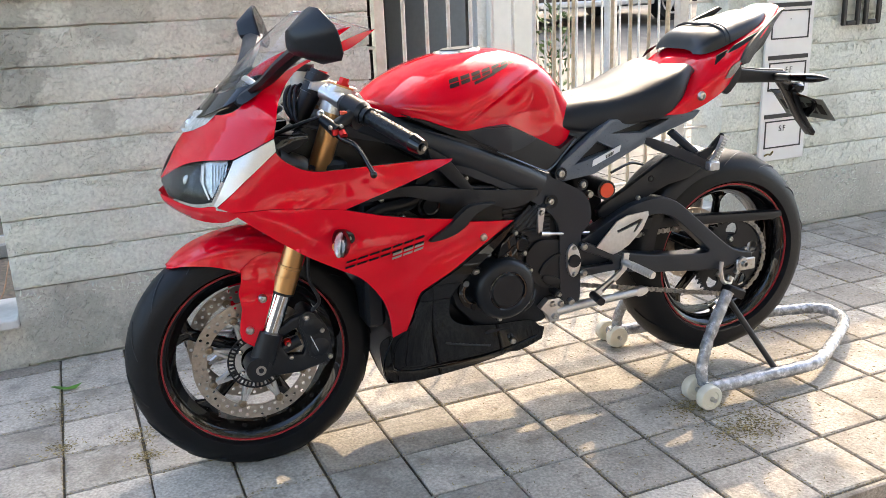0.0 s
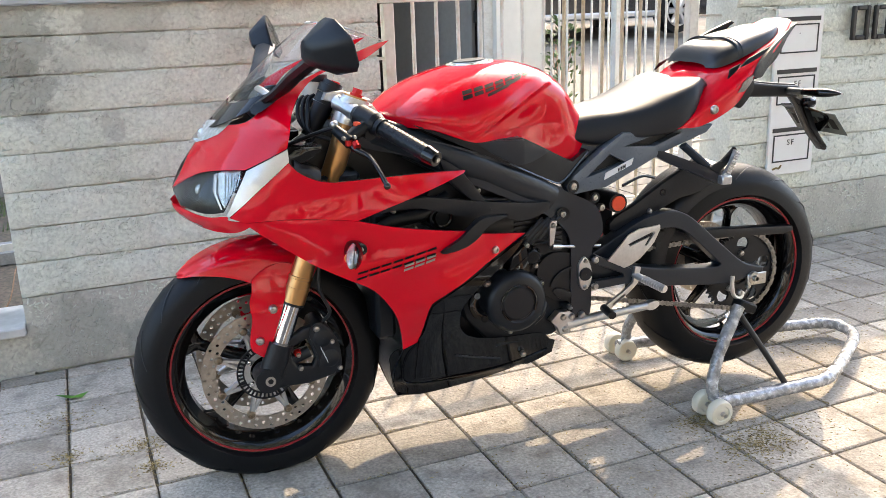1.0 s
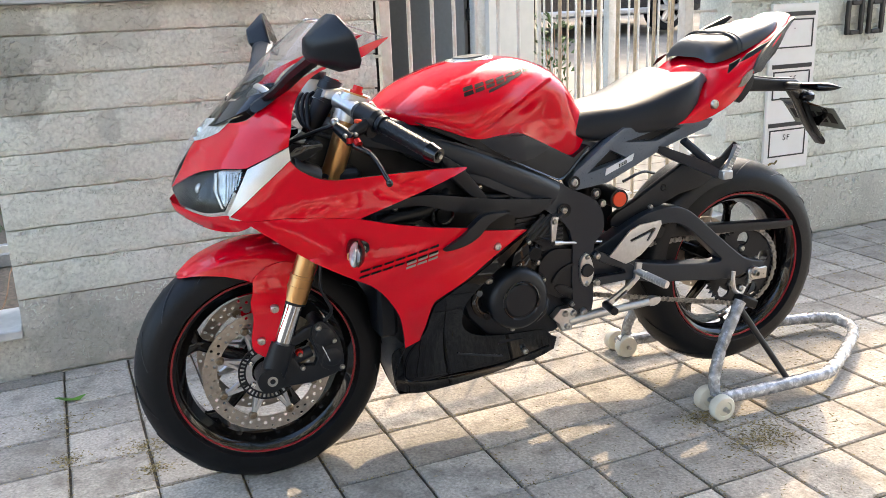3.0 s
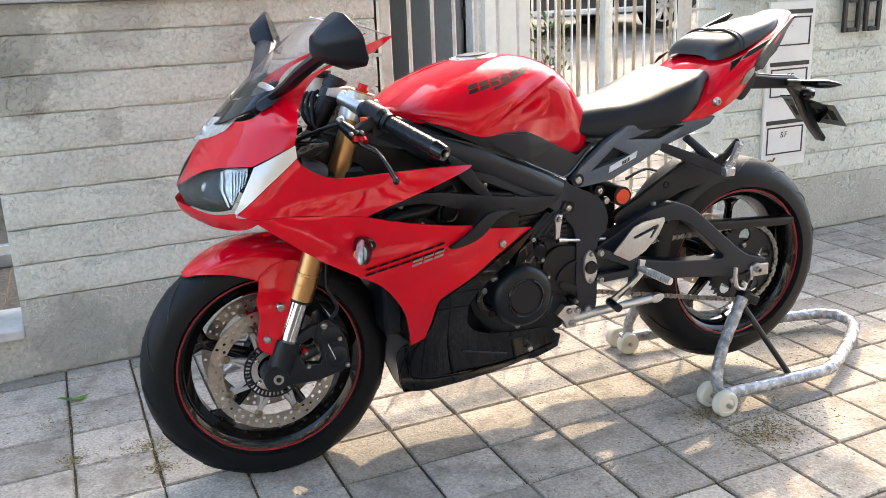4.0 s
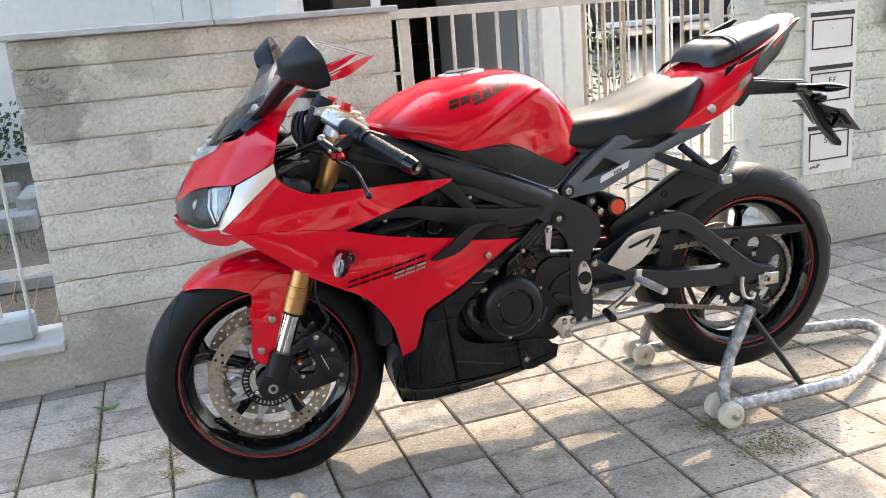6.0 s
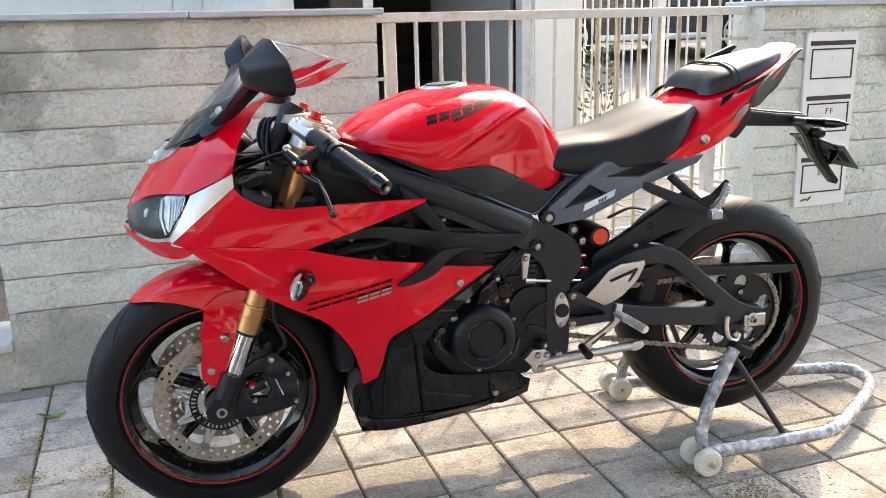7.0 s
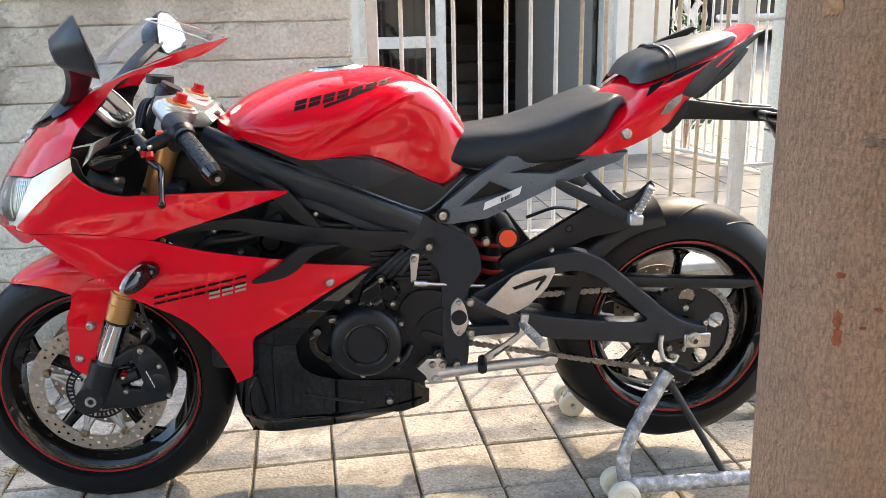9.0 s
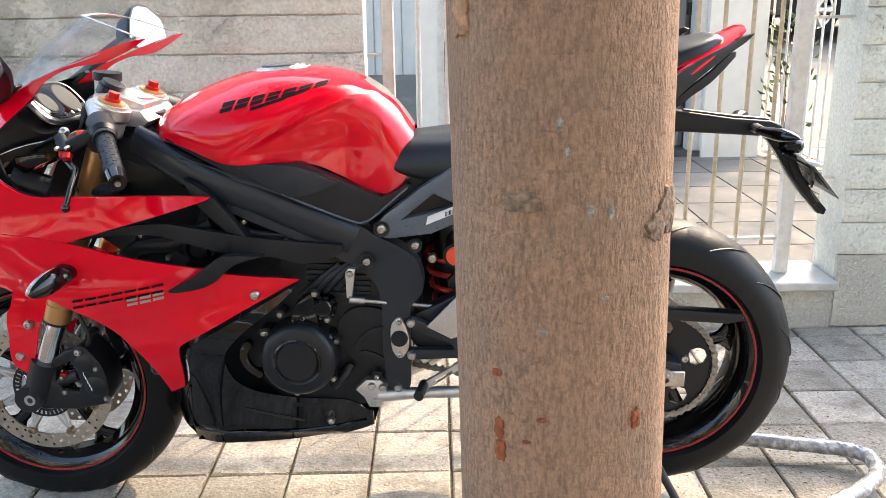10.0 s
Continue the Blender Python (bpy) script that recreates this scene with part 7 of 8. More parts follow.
def letters(text, x, z, size, parent):
    cu = bpy.data.curves.new("letters", "FONT")
    cu.body, cu.size, cu.extrude, cu.align_x = text, size, 0.0006, "CENTER"
    cu.space_character = 1.35
    tmp = new("letters", cu)
    me = bpy.data.meshes.new_from_object(tmp.evaluated_get(bpy.context.evaluated_depsgraph_get()))
    bpy.data.objects.remove(tmp)
    ob = new("lettering", me)
    me.materials.clear()
    me.materials.append(INK)
    ob.parent = parent
    ob.matrix_basis = pose(x, WALL_Y - 0.0172, z, 90, 0, 0)


letters("FF", 2.872, 0.722, 0.036, panel)
letters("SF", 2.858, 0.466, 0.036, panel)
part("panel_mark", boxed(2.862, 2.868, WALL_Y - 0.0172, WALL_Y - 0.016, 0.947, 0.950), INK, panel, smooth=False)
bm = tube(bmesh.new(), [(2.765, WALL_Y - 0.018, 0.362), (2.785, WALL_Y - 0.019, 0.368), (2.80, WALL_Y - 0.018, 0.364), (2.812, WALL_Y - 0.02, 0.378)], 0.004, 6)
part("rust_mark", bm, DRY_LEAF, panel, "small rusty scar")
for x0, x1 in ((3.155, 3.258), (3.285, 3.385)):
    nb = thing("wall_numeral", None, "dark metal numeral shown as plain bars on the wall", "numeral", "wall numerals")
    for a, b, c, d in ((x0, x0 + 0.022, 0.905, 1.053), (x1 - 0.022, x1, 0.905, 1.053), (x0 + 0.024, x1 - 0.024, 1.033, 1.053), (x0 + 0.024, x1 - 0.024, 0.905, 0.925)):
        part("bar", boxed(a, b, WALL_Y - 0.030, WALL_Y - 0.012, c, d, 0.004), LETTER_METAL, nb)

# ---- fence in the gate opening ----
FY = 3.10
fence = thing("front_fence", None, "white-painted steel fence with rusty cream bars above a sill", "fence")
part("top_rail", boxed(0.962, 2.528, FY - 0.022, FY + 0.022, 1.128, 1.162, 0.003), WHITE_PAINT, fence)
part("bottom_rail", boxed(0.962, 2.40, FY - 0.006, FY + 0.010, 0.288, 0.300, 0.002), WHITE_PAINT, fence)
part("post", boxed(1.006, 1.046, FY - 0.02, FY + 0.02, SILL_TOP, 1.127, 0.003), WHITE_PAINT, fence)
part("post", boxed(2.352, 2.398, FY - 0.02, FY + 0.02, SILL_TOP, 1.127, 0.003), WHITE_PAINT, fence)
for z in (0.93, 0.40):
    part("stub", boxed(0.957, 1.005, FY - 0.012, FY + 0.012, z, z + 0.010), WHITE_PAINT, fence)
    part("stub", boxed(2.399, 2.528, FY - 0.008, FY + 0.008, z + 0.1, z + 0.110), WHITE_PAINT, fence)
for k in range(14):
    x = 1.125 + 0.0905 * k
    part("bar", rod(bmesh.new(), (x, FY, 0.27), (x + 0.002 * math.sin(k * 2.1), FY, 1.128), 0.0075, seg=10), WHITE_PAINT if x < 1.70 else BRASS_PAINT, fence)
left_fence = thing("garden_fence", None, "thin white steel bars above the garden sill", "fence")
part("top_rail", boxed(-4.0, -0.32, FY - 0.02, FY + 0.02, 1.128, 1.155, 0.003), WHITE_PAINT, left_fence)
part("rail", boxed(-4.0, -0.29, FY - 0.004, FY + 0.004, 0.395, 0.418), WHITE_PAINT, left_fence)
for k in range(24):
    x = -0.395 - 0.088 * k
    part("bar", rod(bmesh.new(), (x, FY, SILL_TOP), (x, FY, 1.128), 0.0065, seg=8), WHITE_PAINT, left_fence)
block = tagged(mesh_object("loose_block", boxed(-0.62, -0.385, 3.055, 3.16, SILL_TOP + 0.001, SILL_TOP + 0.085, 0.008), STONE_CAP), "loose pale concrete block lying on the garden sill", "concrete block")

# ---- courtyard, building, hall ----
bm = bmesh.new()
rowsg = [(WALL_Y + WALL_T, -0.03), (5.0, -0.03), (7.0, -0.03), (9.0, 0.24), (11.0, 0.50), (14.0, 0.75), (22.0, 0.85)]
vs = [[bm.verts.new((x, y, z)) for x in (-0.3, 3.0, 7.0, 14.0, 24.0)] for y, z in rowsg]
for a, b in zip(vs, vs[1:]):
    for i in range(4):
        bm.faces.new((a[i], a[i + 1], b[i + 1], b[i]))
tagged(mesh_object("court", bm, COURT), "pale sunlit courtyard paving rising to a drive", "courtyard", kind="structure")
slab = None
for i in range(16):
    for j in range(9):
        if slab is None:
            slab = part("court_slab", boxed(0.006, 0.414, 0.006, 0.414, -0.05, -0.022), COURT, bpy.data.objects["court"], smooth=False)
            sl = slab
        else:
            sl = new("court_slab", slab.data)
            sl.parent = bpy.data.objects["court"]
        sl.location = (0.45 + 0.42 * i, 3.24 + 0.42 * j, 0)
house = thing("apartment_house", None, "cream-rendered house with a glazed entrance and open grey door", "house")
part("wall", boxed(-12, 1.20, 9.5, 9.7, -0.1, 9.0), BUILDING, house, smooth=False)
part("wall", boxed(1.05, 1.20, 6.30, 9.5, -0.1, 9.0), BUILDING, house, smooth=False)
part("wall", boxed(1.20, 3.46, 6.30, 6.52, 2.25, 9.0), BUILDING, house, smooth=False)
part("wall", boxed(3.06, 3.46, 6.28, 6.50, -0.1, 2.25), BUILDING, house, smooth=False)
part("wall", boxed(3.30, 3.46, 6.5, 16.0, -0.1, 9.0), BUILDING, house, smooth=False)
part("plinth", boxed(1.20, 1.84, 6.32, 6.5, -0.1, 0.12), MARBLE, house, smooth=False)
for k in range(4):
    part("wall_strip", boxed(0.28 + 0.29 * k, 0.56 + 0.29 * k, 9.475, 9.5, -0.1, 3.0, 0.004), BUILDING, house, smooth=False)
win = part("entrance_window", boxed(1.20, 1.25, 6.36, 6.42, 0.12, 2.25), WHITE_PAINT, house, "white aluminium entrance glazing", smooth=False)
for a, b, c, d in ((1.75, 1.82, 0.12, 2.25), (1.25, 1.75, 0.80, 0.88), (1.25, 1.75, 0.12, 0.18), (1.25, 1.75, 2.19, 2.25)):
    part("window_frame", boxed(a, b, 6.36, 6.42, c, d), WHITE_PAINT, win, smooth=False)
for c, d in ((0.18, 0.80), (0.88, 2.19)):
    part("pane", boxed(1.25, 1.75, 6.385, 6.393, c, d), GLOSS_BLACK, win, smooth=False)
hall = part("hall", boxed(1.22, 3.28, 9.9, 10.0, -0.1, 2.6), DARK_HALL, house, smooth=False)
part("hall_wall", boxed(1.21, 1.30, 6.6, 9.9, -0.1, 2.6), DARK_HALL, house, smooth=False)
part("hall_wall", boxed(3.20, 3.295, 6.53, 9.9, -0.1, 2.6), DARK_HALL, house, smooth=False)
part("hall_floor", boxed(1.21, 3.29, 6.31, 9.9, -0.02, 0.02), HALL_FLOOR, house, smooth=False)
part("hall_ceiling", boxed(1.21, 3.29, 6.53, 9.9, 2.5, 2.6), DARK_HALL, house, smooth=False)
for k in range(5):
    part("stair", boxed(1.9, 3.19, 8.0 + 0.28 * k, 9.89, 0.021 + 0.17 * k, 0.19 + 0.17 * k), HALL_FLOOR, house, smooth=False)
part("door_frame", boxed(2.98, 3.058, 6.34, 6.46, -0.03, 2.25), WHITE_PAINT, house, "white door frame", smooth=False)
leaf = boxed(-0.85, 0.0, -0.022, 0.022, 0.0, 2.2)
leaf.transform(Matrix.Translation((2.965, 6.50, 0.025)) @ Matrix.Rotation(radians(-62), 4, "Z"))
dleaf = part("door", leaf, GREY_DOOR, house, "open grey steel door", smooth=False)
for z in (0.55, 0.95, 1.6):
    part("hinge", boxed(2.955, 2.985, 6.455, 6.475, z, z + 0.09), BLACK_STEEL, dleaf, smooth=False)
roof = part("roof_slab", boxed(1.05, 3.50, 6.20, 16, 9.0, 9.2), BUILDING, house, smooth=False)

side_f = thing("side_fence", None, "tall white-painted steel side fence and gate", "fence")
line = [(3.46, 6.48), (3.71, 5.60), (3.98, 4.70), (4.30, 3.60)]
for x, y in line:
    part("post", boxed(x - 0.035, x + 0.035, y - 0.035, y + 0.035, -0.03, 2.1, 0.004), WHITE_PAINT, side_f)
for (xa, ya), (xb, yb) in zip(line, line[1:]):
    for z in (0.0, 1.45, 2.05):
        part("rail", rod(bmesh.new(), (xa, ya, z + 0.02), (xb, yb, z + 0.02), 0.016, seg=6), WHITE_PAINT, side_f)
    for k in range(1, 11):
        t = k / 11
        x, y = xa + (xb - xa) * t, ya + (yb - ya) * t
        part("bar", rod(bmesh.new(), (x, y, 0.0), (x, y, 2.05), 0.0085, seg=6), WHITE_PAINT if k % 6 else BRASS_PAINT, side_f)


def bush(name, x, y, z, h, r, n, seed, label, leaf=(0.075, 0.018)):
    rnd = random.Random(seed)
    b = thing(name, pose(x, y, z), label, "shrub")
    bm = bmesh.new()
    for k in range(7):
        a, w = rnd.uniform(0, 6.28), rnd.uniform(0.2, 0.7) * r
        tube(bm, [(0, 0, 0), (w * 0.4 * math.cos(a), w * 0.4 * math.sin(a), h * 0.4), (w * math.cos(a), w * math.sin(a), h * rnd.uniform(0.7, 1.0))], 0.006, 5, 3, taper=(1, 0.4))
    part("stem", bm, BARK, b)
    bm = bmesh.new()
    for k in range(n):
        t = rnd.uniform(0.12, 1) ** 0.8
        a, w = rnd.uniform(0, 6.28), r * rnd.uniform(0.1, 1) * (1.05 - 0.5 * abs(t - 0.5))
        p = Vector((w * math.cos(a), w * math.sin(a), h * t))
        d = Vector((math.cos(a) * 0.7 + rnd.gauss(0, 0.3), math.sin(a) * 0.7 + rnd.gauss(0, 0.3), rnd.uniform(0.1, 1.0))).normalized()
        s = d.cross(Vector((rnd.gauss(0, 1), rnd.gauss(0, 1), rnd.gauss(0, 1)))).normalized()
        L, w2 = leaf[0] * rnd.uniform(0.7, 1.3), leaf[1] * rnd.uniform(0.7, 1.2)
        up = d.cross(s) * 0.15 * L
        bm.faces.new([bm.verts.new(q) for q in (p, p + d * L * 0.5 + s * w2 + up, p + d * L, p + d * L * 0.5 - s * w2 + up)])
    part("leaves", bm, LEAF, b, "narrow green leaves")
    return b


bush("oleander_bush", 3.62, 6.25, -0.03, 0.98, 0.17, 150, 3, "green narrow-leaved bush beside the side fence")
for k in range(6):
    bush("hedge_bush", -0.75 - 0.62 * k, 8.7 + 0.2 * (k % 2), 0.06, 0.62, 0.40, 300, 11 + k, "low dusty green bush against the house wall", (0.06, 0.022))
bm = bmesh.new()
rnd = random.Random(5)
for k in range(9000):
    x, y = rnd.uniform(-3.2, -0.32), rnd.uniform(3.25, 8.5)
    if noise.noise((x * 1.7, y * 1.2, 4.0)) < -0.05 or 4.1 < y < 4.6:
        continue
    h, a = rnd.uniform(0.02, 0.07), rnd.uniform(0, 6.28)
    w = 0.0035
    bm.faces.new([bm.verts.new(q) for q in ((x - w * math.cos(a), y - w * math.sin(a), 0.06), (x + w * math.cos(a), y + w * math.sin(a), 0.06), (x + rnd.gauss(0, 0.015), y + rnd.gauss(0, 0.015), 0.06 + h))])
tagged(mesh_object("grass", bm, GRASS), "patchy dusty green grass on dry soil", "grass", kind="stuff")
for k, (x0, x1, y0, y1, h) in enumerate(((-3.0, -0.33, 4.2, 4.38, 0.13), (-1.05, -0.66, 5.7, 6.0, 0.17), (-0.78, -0.50, 5.85, 6.4, 0.25), (-3.0, -0.9, 6.9, 7.05, 0.2))):
    tagged(mesh_object("garden_edging", boxed(x0, x1, y0, y1, 0.055, h, 0.012), GARDEN_STONE), "pale concrete edging block in the garden", "garden edging", "garden edging blocks")
for k in range(5):
    x, y = -0.42 - 0.1 * k, 3.4 + 0.17 * k
    tagged(mesh_object("dry_branch", tube(bmesh.new(), [(x, y, 0.065), (x + 0.06, y + 0.03, 0.13), (x + 0.10, y + 0.12, 0.24), (x + 0.17, y + 0.10, 0.26)], 0.0032, 6, 4, taper=(1, 0.4)), BARK), "dry brown twig stuck in the garden soil", "twig", "dry twigs")

# car on the drive
CAR = material("black_car_paint", (0.012, 0.012, 0.014), 0.25, var=0.1, coat=1.0)
car = thing("car", pose(6.9, 11.6, 0.55, 0, 0, 4), "black car parked on the drive with silver alloy wheels", "car")
body = [(-2.1, 0.32), (-2.12, 0.70), (-1.9, 0.85), (-1.2, 0.95), (-0.6, 1.42), (0.9, 1.46), (1.7, 1.02), (2.12, 0.95), (2.18, 0.40), (1.9, 0.24), (1.68, 0.24), (1.60, 0.50), (1.35, 0.62), (1.10, 0.50), (1.02, 0.24), (-1.02, 0.24), (-1.10, 0.50), (-1.35, 0.62), (-1.60, 0.50), (-1.68, 0.24)]
part("body", plate(body, -0.88, 0.88, 0.05, seg=2), CAR, car)
part("sill_strip", boxed(-1.0, 1.0, -0.905, -0.86, 0.25, 0.34, 0.02), ALU, car, "pale sill strip")
part("side_window", plate([(-1.0, 0.98), (-0.5, 1.36), (0.85, 1.40), (1.4, 1.04)], -0.89, -0.87), GLOSS_BLACK, car)
for x in (-1.35, 1.35):
    for s in (-1, 1):
        w = part("wheel", spin([(0.20, s * 0.89), (0.315, s * 0.89), (0.325, s * 0.87), (0.325, s * 0.70), (0.2, s * 0.70)], (x, 0.325), 36), RUBBER, car)
        bm = bmesh.new()
        for k in range(6):
            a = 2 * math.pi * k / 6
            rod(bm, (x, s * 0.885, 0.325), (x + 0.21 * math.cos(a), s * 0.885, 0.325 + 0.21 * math.sin(a)), 0.04, 0.05, seg=6)
        spin([(0.20, s * 0.90), (0.225, s * 0.90), (0.225, s * 0.86), (0.20, s * 0.86)], (x, 0.325), 36, bm=bm)
        part("alloy_rim", bm, ALU, w)
        part("wheel_back", spin([(0.001, s * 0.84), (0.21, s * 0.84), (0.21, s * 0.82), (0.001, s * 0.82)], (x, 0.325), 24), GLOSS_BLACK, w)
YARD = material("dull_cream_render", (0.42, 0.40, 0.36), 0.9, var=0.06, scale=6, stain=0.4, stain_color=(0.28, 0.26, 0.22), stain_scale=1.2)
tagged(mesh_object("yard_wall", boxed(3.5, 24, 17.0, 17.2, 0.0, 5.5), YARD), "cream wall closing the drive", "wall", kind="structure")
tagged(mesh_object("side_wall_east", boxed(12.0, 12.2, 3.2, 17.0, -0.1, 2.2), YARD), "cream wall beside the drive", "wall", kind="structure")

# ---- street side: houses and trees across the road ----
FAR_WALL = material("cream_render_far", (0.58, 0.55, 0.48), 0.85, var=0.06, scale=3, stain=0.3, stain_color=(0.40, 0.36, 0.30), stain_scale=0.6)
FAR_GLASS = material("dark_window_glass", (0.03, 0.035, 0.04), 0.12, var=0.1)
tagged(mesh_object("far_pavement", boxed(-60, 60, -14, -9.0, -0.29, -0.02), STONE_CAP), "pale pavement across the road", "pavement", kind="structure")
for hx0, hx1, hh, fy in ((-30, -13, 9.5, -14.0), (-12.6, 3.0, 12.5, -14.4), (3.4, 17, 9.8, -14.0), (17.4, 34, 11.5, -14.3)):
    hse = thing("street_house", None, "cream-rendered apartment house across the road", "house", "houses across the road")
    part("wall", boxed(hx0, hx1, fy - 8, fy, -0.1, hh), FAR_WALL, hse, smooth=False)
    part("roof", boxed(hx0 - 0.25, hx1 + 0.25, fy - 8.2, fy + 0.3, hh, hh + 0.25), STONE_CAP, hse, smooth=False)
    z = 1.0
    while z + 1.6 < hh:
        x = hx0 + 1.2
        while x + 1.3 < hx1:
            w = part("window", boxed(x, x + 1.2, fy - 0.02, fy + 0.02, z, z + 1.35), FAR_GLASS, hse, smooth=False)
            part("frame", boxed(x - 0.06, x + 1.26, fy, fy + 0.05, z - 0.08, z), WHITE_PAINT, w, smooth=False)
            x += 2.4
        z += 3.0


def tree(name, x, y, z, trunk_pts, r0, crown, n_leaves, seed, label, leaf=0.09, bark=BARK, extra=None):
    rnd = random.Random(seed)
    t = thing(name, pose(x, y, z), label, "tree")
    bm = bmesh.new()
    line = [Vector(p) for p in smooth_line(trunk_pts, 16)]
    seg, rings = 56, []
    for i, p in enumerate(line):
        rr = r0 * (1 - 0.20 * i / (len(line) - 1)) * (1 + 0.35 * max(0, 1 - p.z / 0.18) ** 2)
        ring = []
        for k in range(seg):
            a = 2 * math.pi * k / seg
            rough = 1 + 0.03 * noise.noise((math.cos(a) * 2, math.sin(a) * 2, p.z * 1.6)) + 0.018 * noise.noise((math.cos(a) * 9, math.sin(a) * 9, p.z * 3.0))
            ring.append(bm.verts.new(p + Vector((math.cos(a), math.sin(a), 0)) * rr * rough))
        rings.append(ring)
    for a, b in zip(rings, rings[1:]):
        for k in range(seg):
            bm.faces.new((a[k], a[(k + 1) % seg], b[(k + 1) % seg], b[k]))
    part("trunk", bm, bark, t, "", smooth="all")
    top = line[-1]
    tips = []
    for k in range(9):
        a = 2 * math.pi * k / 9 + rnd.uniform(-0.3, 0.3)
        el = rnd.uniform(0.25, 0.9)
        L = crown[0] * rnd.uniform(0.7, 1.0)
        mid = top + Vector((math.cos(a) * L * 0.45, math.sin(a) * L * 0.45, el * L * 0.5))
        end = top + Vector((math.cos(a) * L, math.sin(a) * L, el * L))
        part("limb", tube(bmesh.new(), [top - Vector((0, 0, 0.1)), mid + Vector((0, 0, 0.08)), end], r0 * 0.42, 8, 5, taper=(1, 0.15)), bark, t)
        tips += [mid, end, (mid + end) / 2]
    bm = bmesh.new()
    for k in range(n_leaves):
        c = tips[rnd.randrange(len(tips))] + Vector((rnd.gauss(0, crown[1]), rnd.gauss(0, crown[1]), rnd.gauss(0, crown[1] * 0.7)))
        if c.z < top.z - 0.25:
            continue
        d = Vector((rnd.gauss(0, 1), rnd.gauss(0, 1), rnd.gauss(-0.3, 0.7))).normalized()
        s = d.cross(Vector((rnd.gauss(0, 1), rnd.gauss(0, 1), rnd.gauss(0, 1)))).normalized()
        L = leaf * rnd.uniform(0.6, 1.3)
        bm.faces.new([bm.verts.new(q) for q in (c, c + d * L * 0.5 + s * L * 0.28, c + d * L, c + d * L * 0.5 - s * L * 0.28)])
    part("crown", bm, LEAF, t, "loose green crown")
    return t


kerb_tree = tree("street_tree", 1.283, 0.788, -0.12, [(0.0, 0.0, 0.0), (-0.0183, -0.0128, 0.7), (-0.0341, -0.0238, 1.3), (-0.05, -0.04, 2.0), (-0.02, -0.06, 2.7), (0.02, -0.2, 3.4)], 0.0766, (2.7, 0.62), 30000, 21, "street tree with fissured brown bark beside the kerb", 0.10)
for k, (x, y, h, c) in enumerate(((-7.5, -8.6, 4.2, 3.6), (-2.6, -9.6, 3.4, 2.6), (1.6, -9.2, 5.2, 4.2), (7.0, -8.8, 4.4, 3.8), (13.0, -9.2, 3.6, 3.0))):
    tree("road_tree", x, y, -0.1, [(0, 0, 0), (0.05, 0, h * 0.5), (0.0, 0.05, h)], 0.20, (c, c * 0.24), 2400, 31 + k, "leafy green tree across the road", 0.30)

# scars and knots of the near trunk
KNOT = material("grey_knot", (0.27, 0.172, 0.112), 0.95, var=0.55, scale=170, bump=1.0, bump_scale=170, stain=0.8, stain_color=(0.10, 0.07, 0.05), stain_scale=70)
LICHEN = material("pale_lichen", (0.36, 0.33, 0.28), 0.95, var=0.5, scale=300, stain=0.9, stain_color=(0.27, 0.18, 0.12), stain_scale=220, bump=0.8, bump_scale=220)
SCAR = material("rusty_bark_scar", (0.30, 0.085, 0.035), 0.85, var=0.35, scale=150, bump=0.8, bump_scale=200)
CUT = material("pale_branch_scar", (0.44, 0.245, 0.13), 0.9, var=0.4, scale=160, bump=1.0, bump_scale=150, stain=0.8, stain_color=(0.22, 0.13, 0.08), stain_scale=60)


def trunk_patch(name, ang, z, w, h, mat, bulge, seed, label):
    """A scar on the bark: a ragged lens that follows the trunk."""
    bm = bmesh.new()
    R, n, m = 0.0762 * (1 - 0.20 * (z + 0.12) / 3.4), 6, 40
    ox, oy = -0.0262 * (z + 0.12), -0.0183 * (z + 0.12)
    cen = bm.verts.new((ox + math.cos(ang) * (R + bulge), oy + math.sin(ang) * (R + bulge), z + 0.12))
    prev = None
    for i in range(1, n + 1):
        t = i / n
        ring = []
        for k in range(m):
            a = 2 * math.pi * k / m
            j = 1 + 0.45 * noise.noise((math.cos(a) * 2.4, math.sin(a) * 2.4, seed))
            u, v = math.cos(a) * w * t * j / R, math.sin(a) * h * t * j
            rr = R + bulge * (1 - t * t) + 0.001 - (0.006 if i == n else 0)
            ring.append(bm.verts.new((ox - 0.0262 * v + math.cos(ang + u) * rr, oy - 0.0183 * v + math.sin(ang + u) * rr, z + 0.12 + v)))
        for k in range(m):
            if prev is None:
                bm.faces.new((cen, ring[k], ring[(k + 1) % m]))
            else:
                bm.faces.new((prev[k], ring[k], ring[(k + 1) % m], prev[(k + 1) % m]))
        prev = ring
    bmesh.ops.recalc_face_normals(bm, faces=bm.faces)
    part(name, bm, mat, kerb_tree, label)


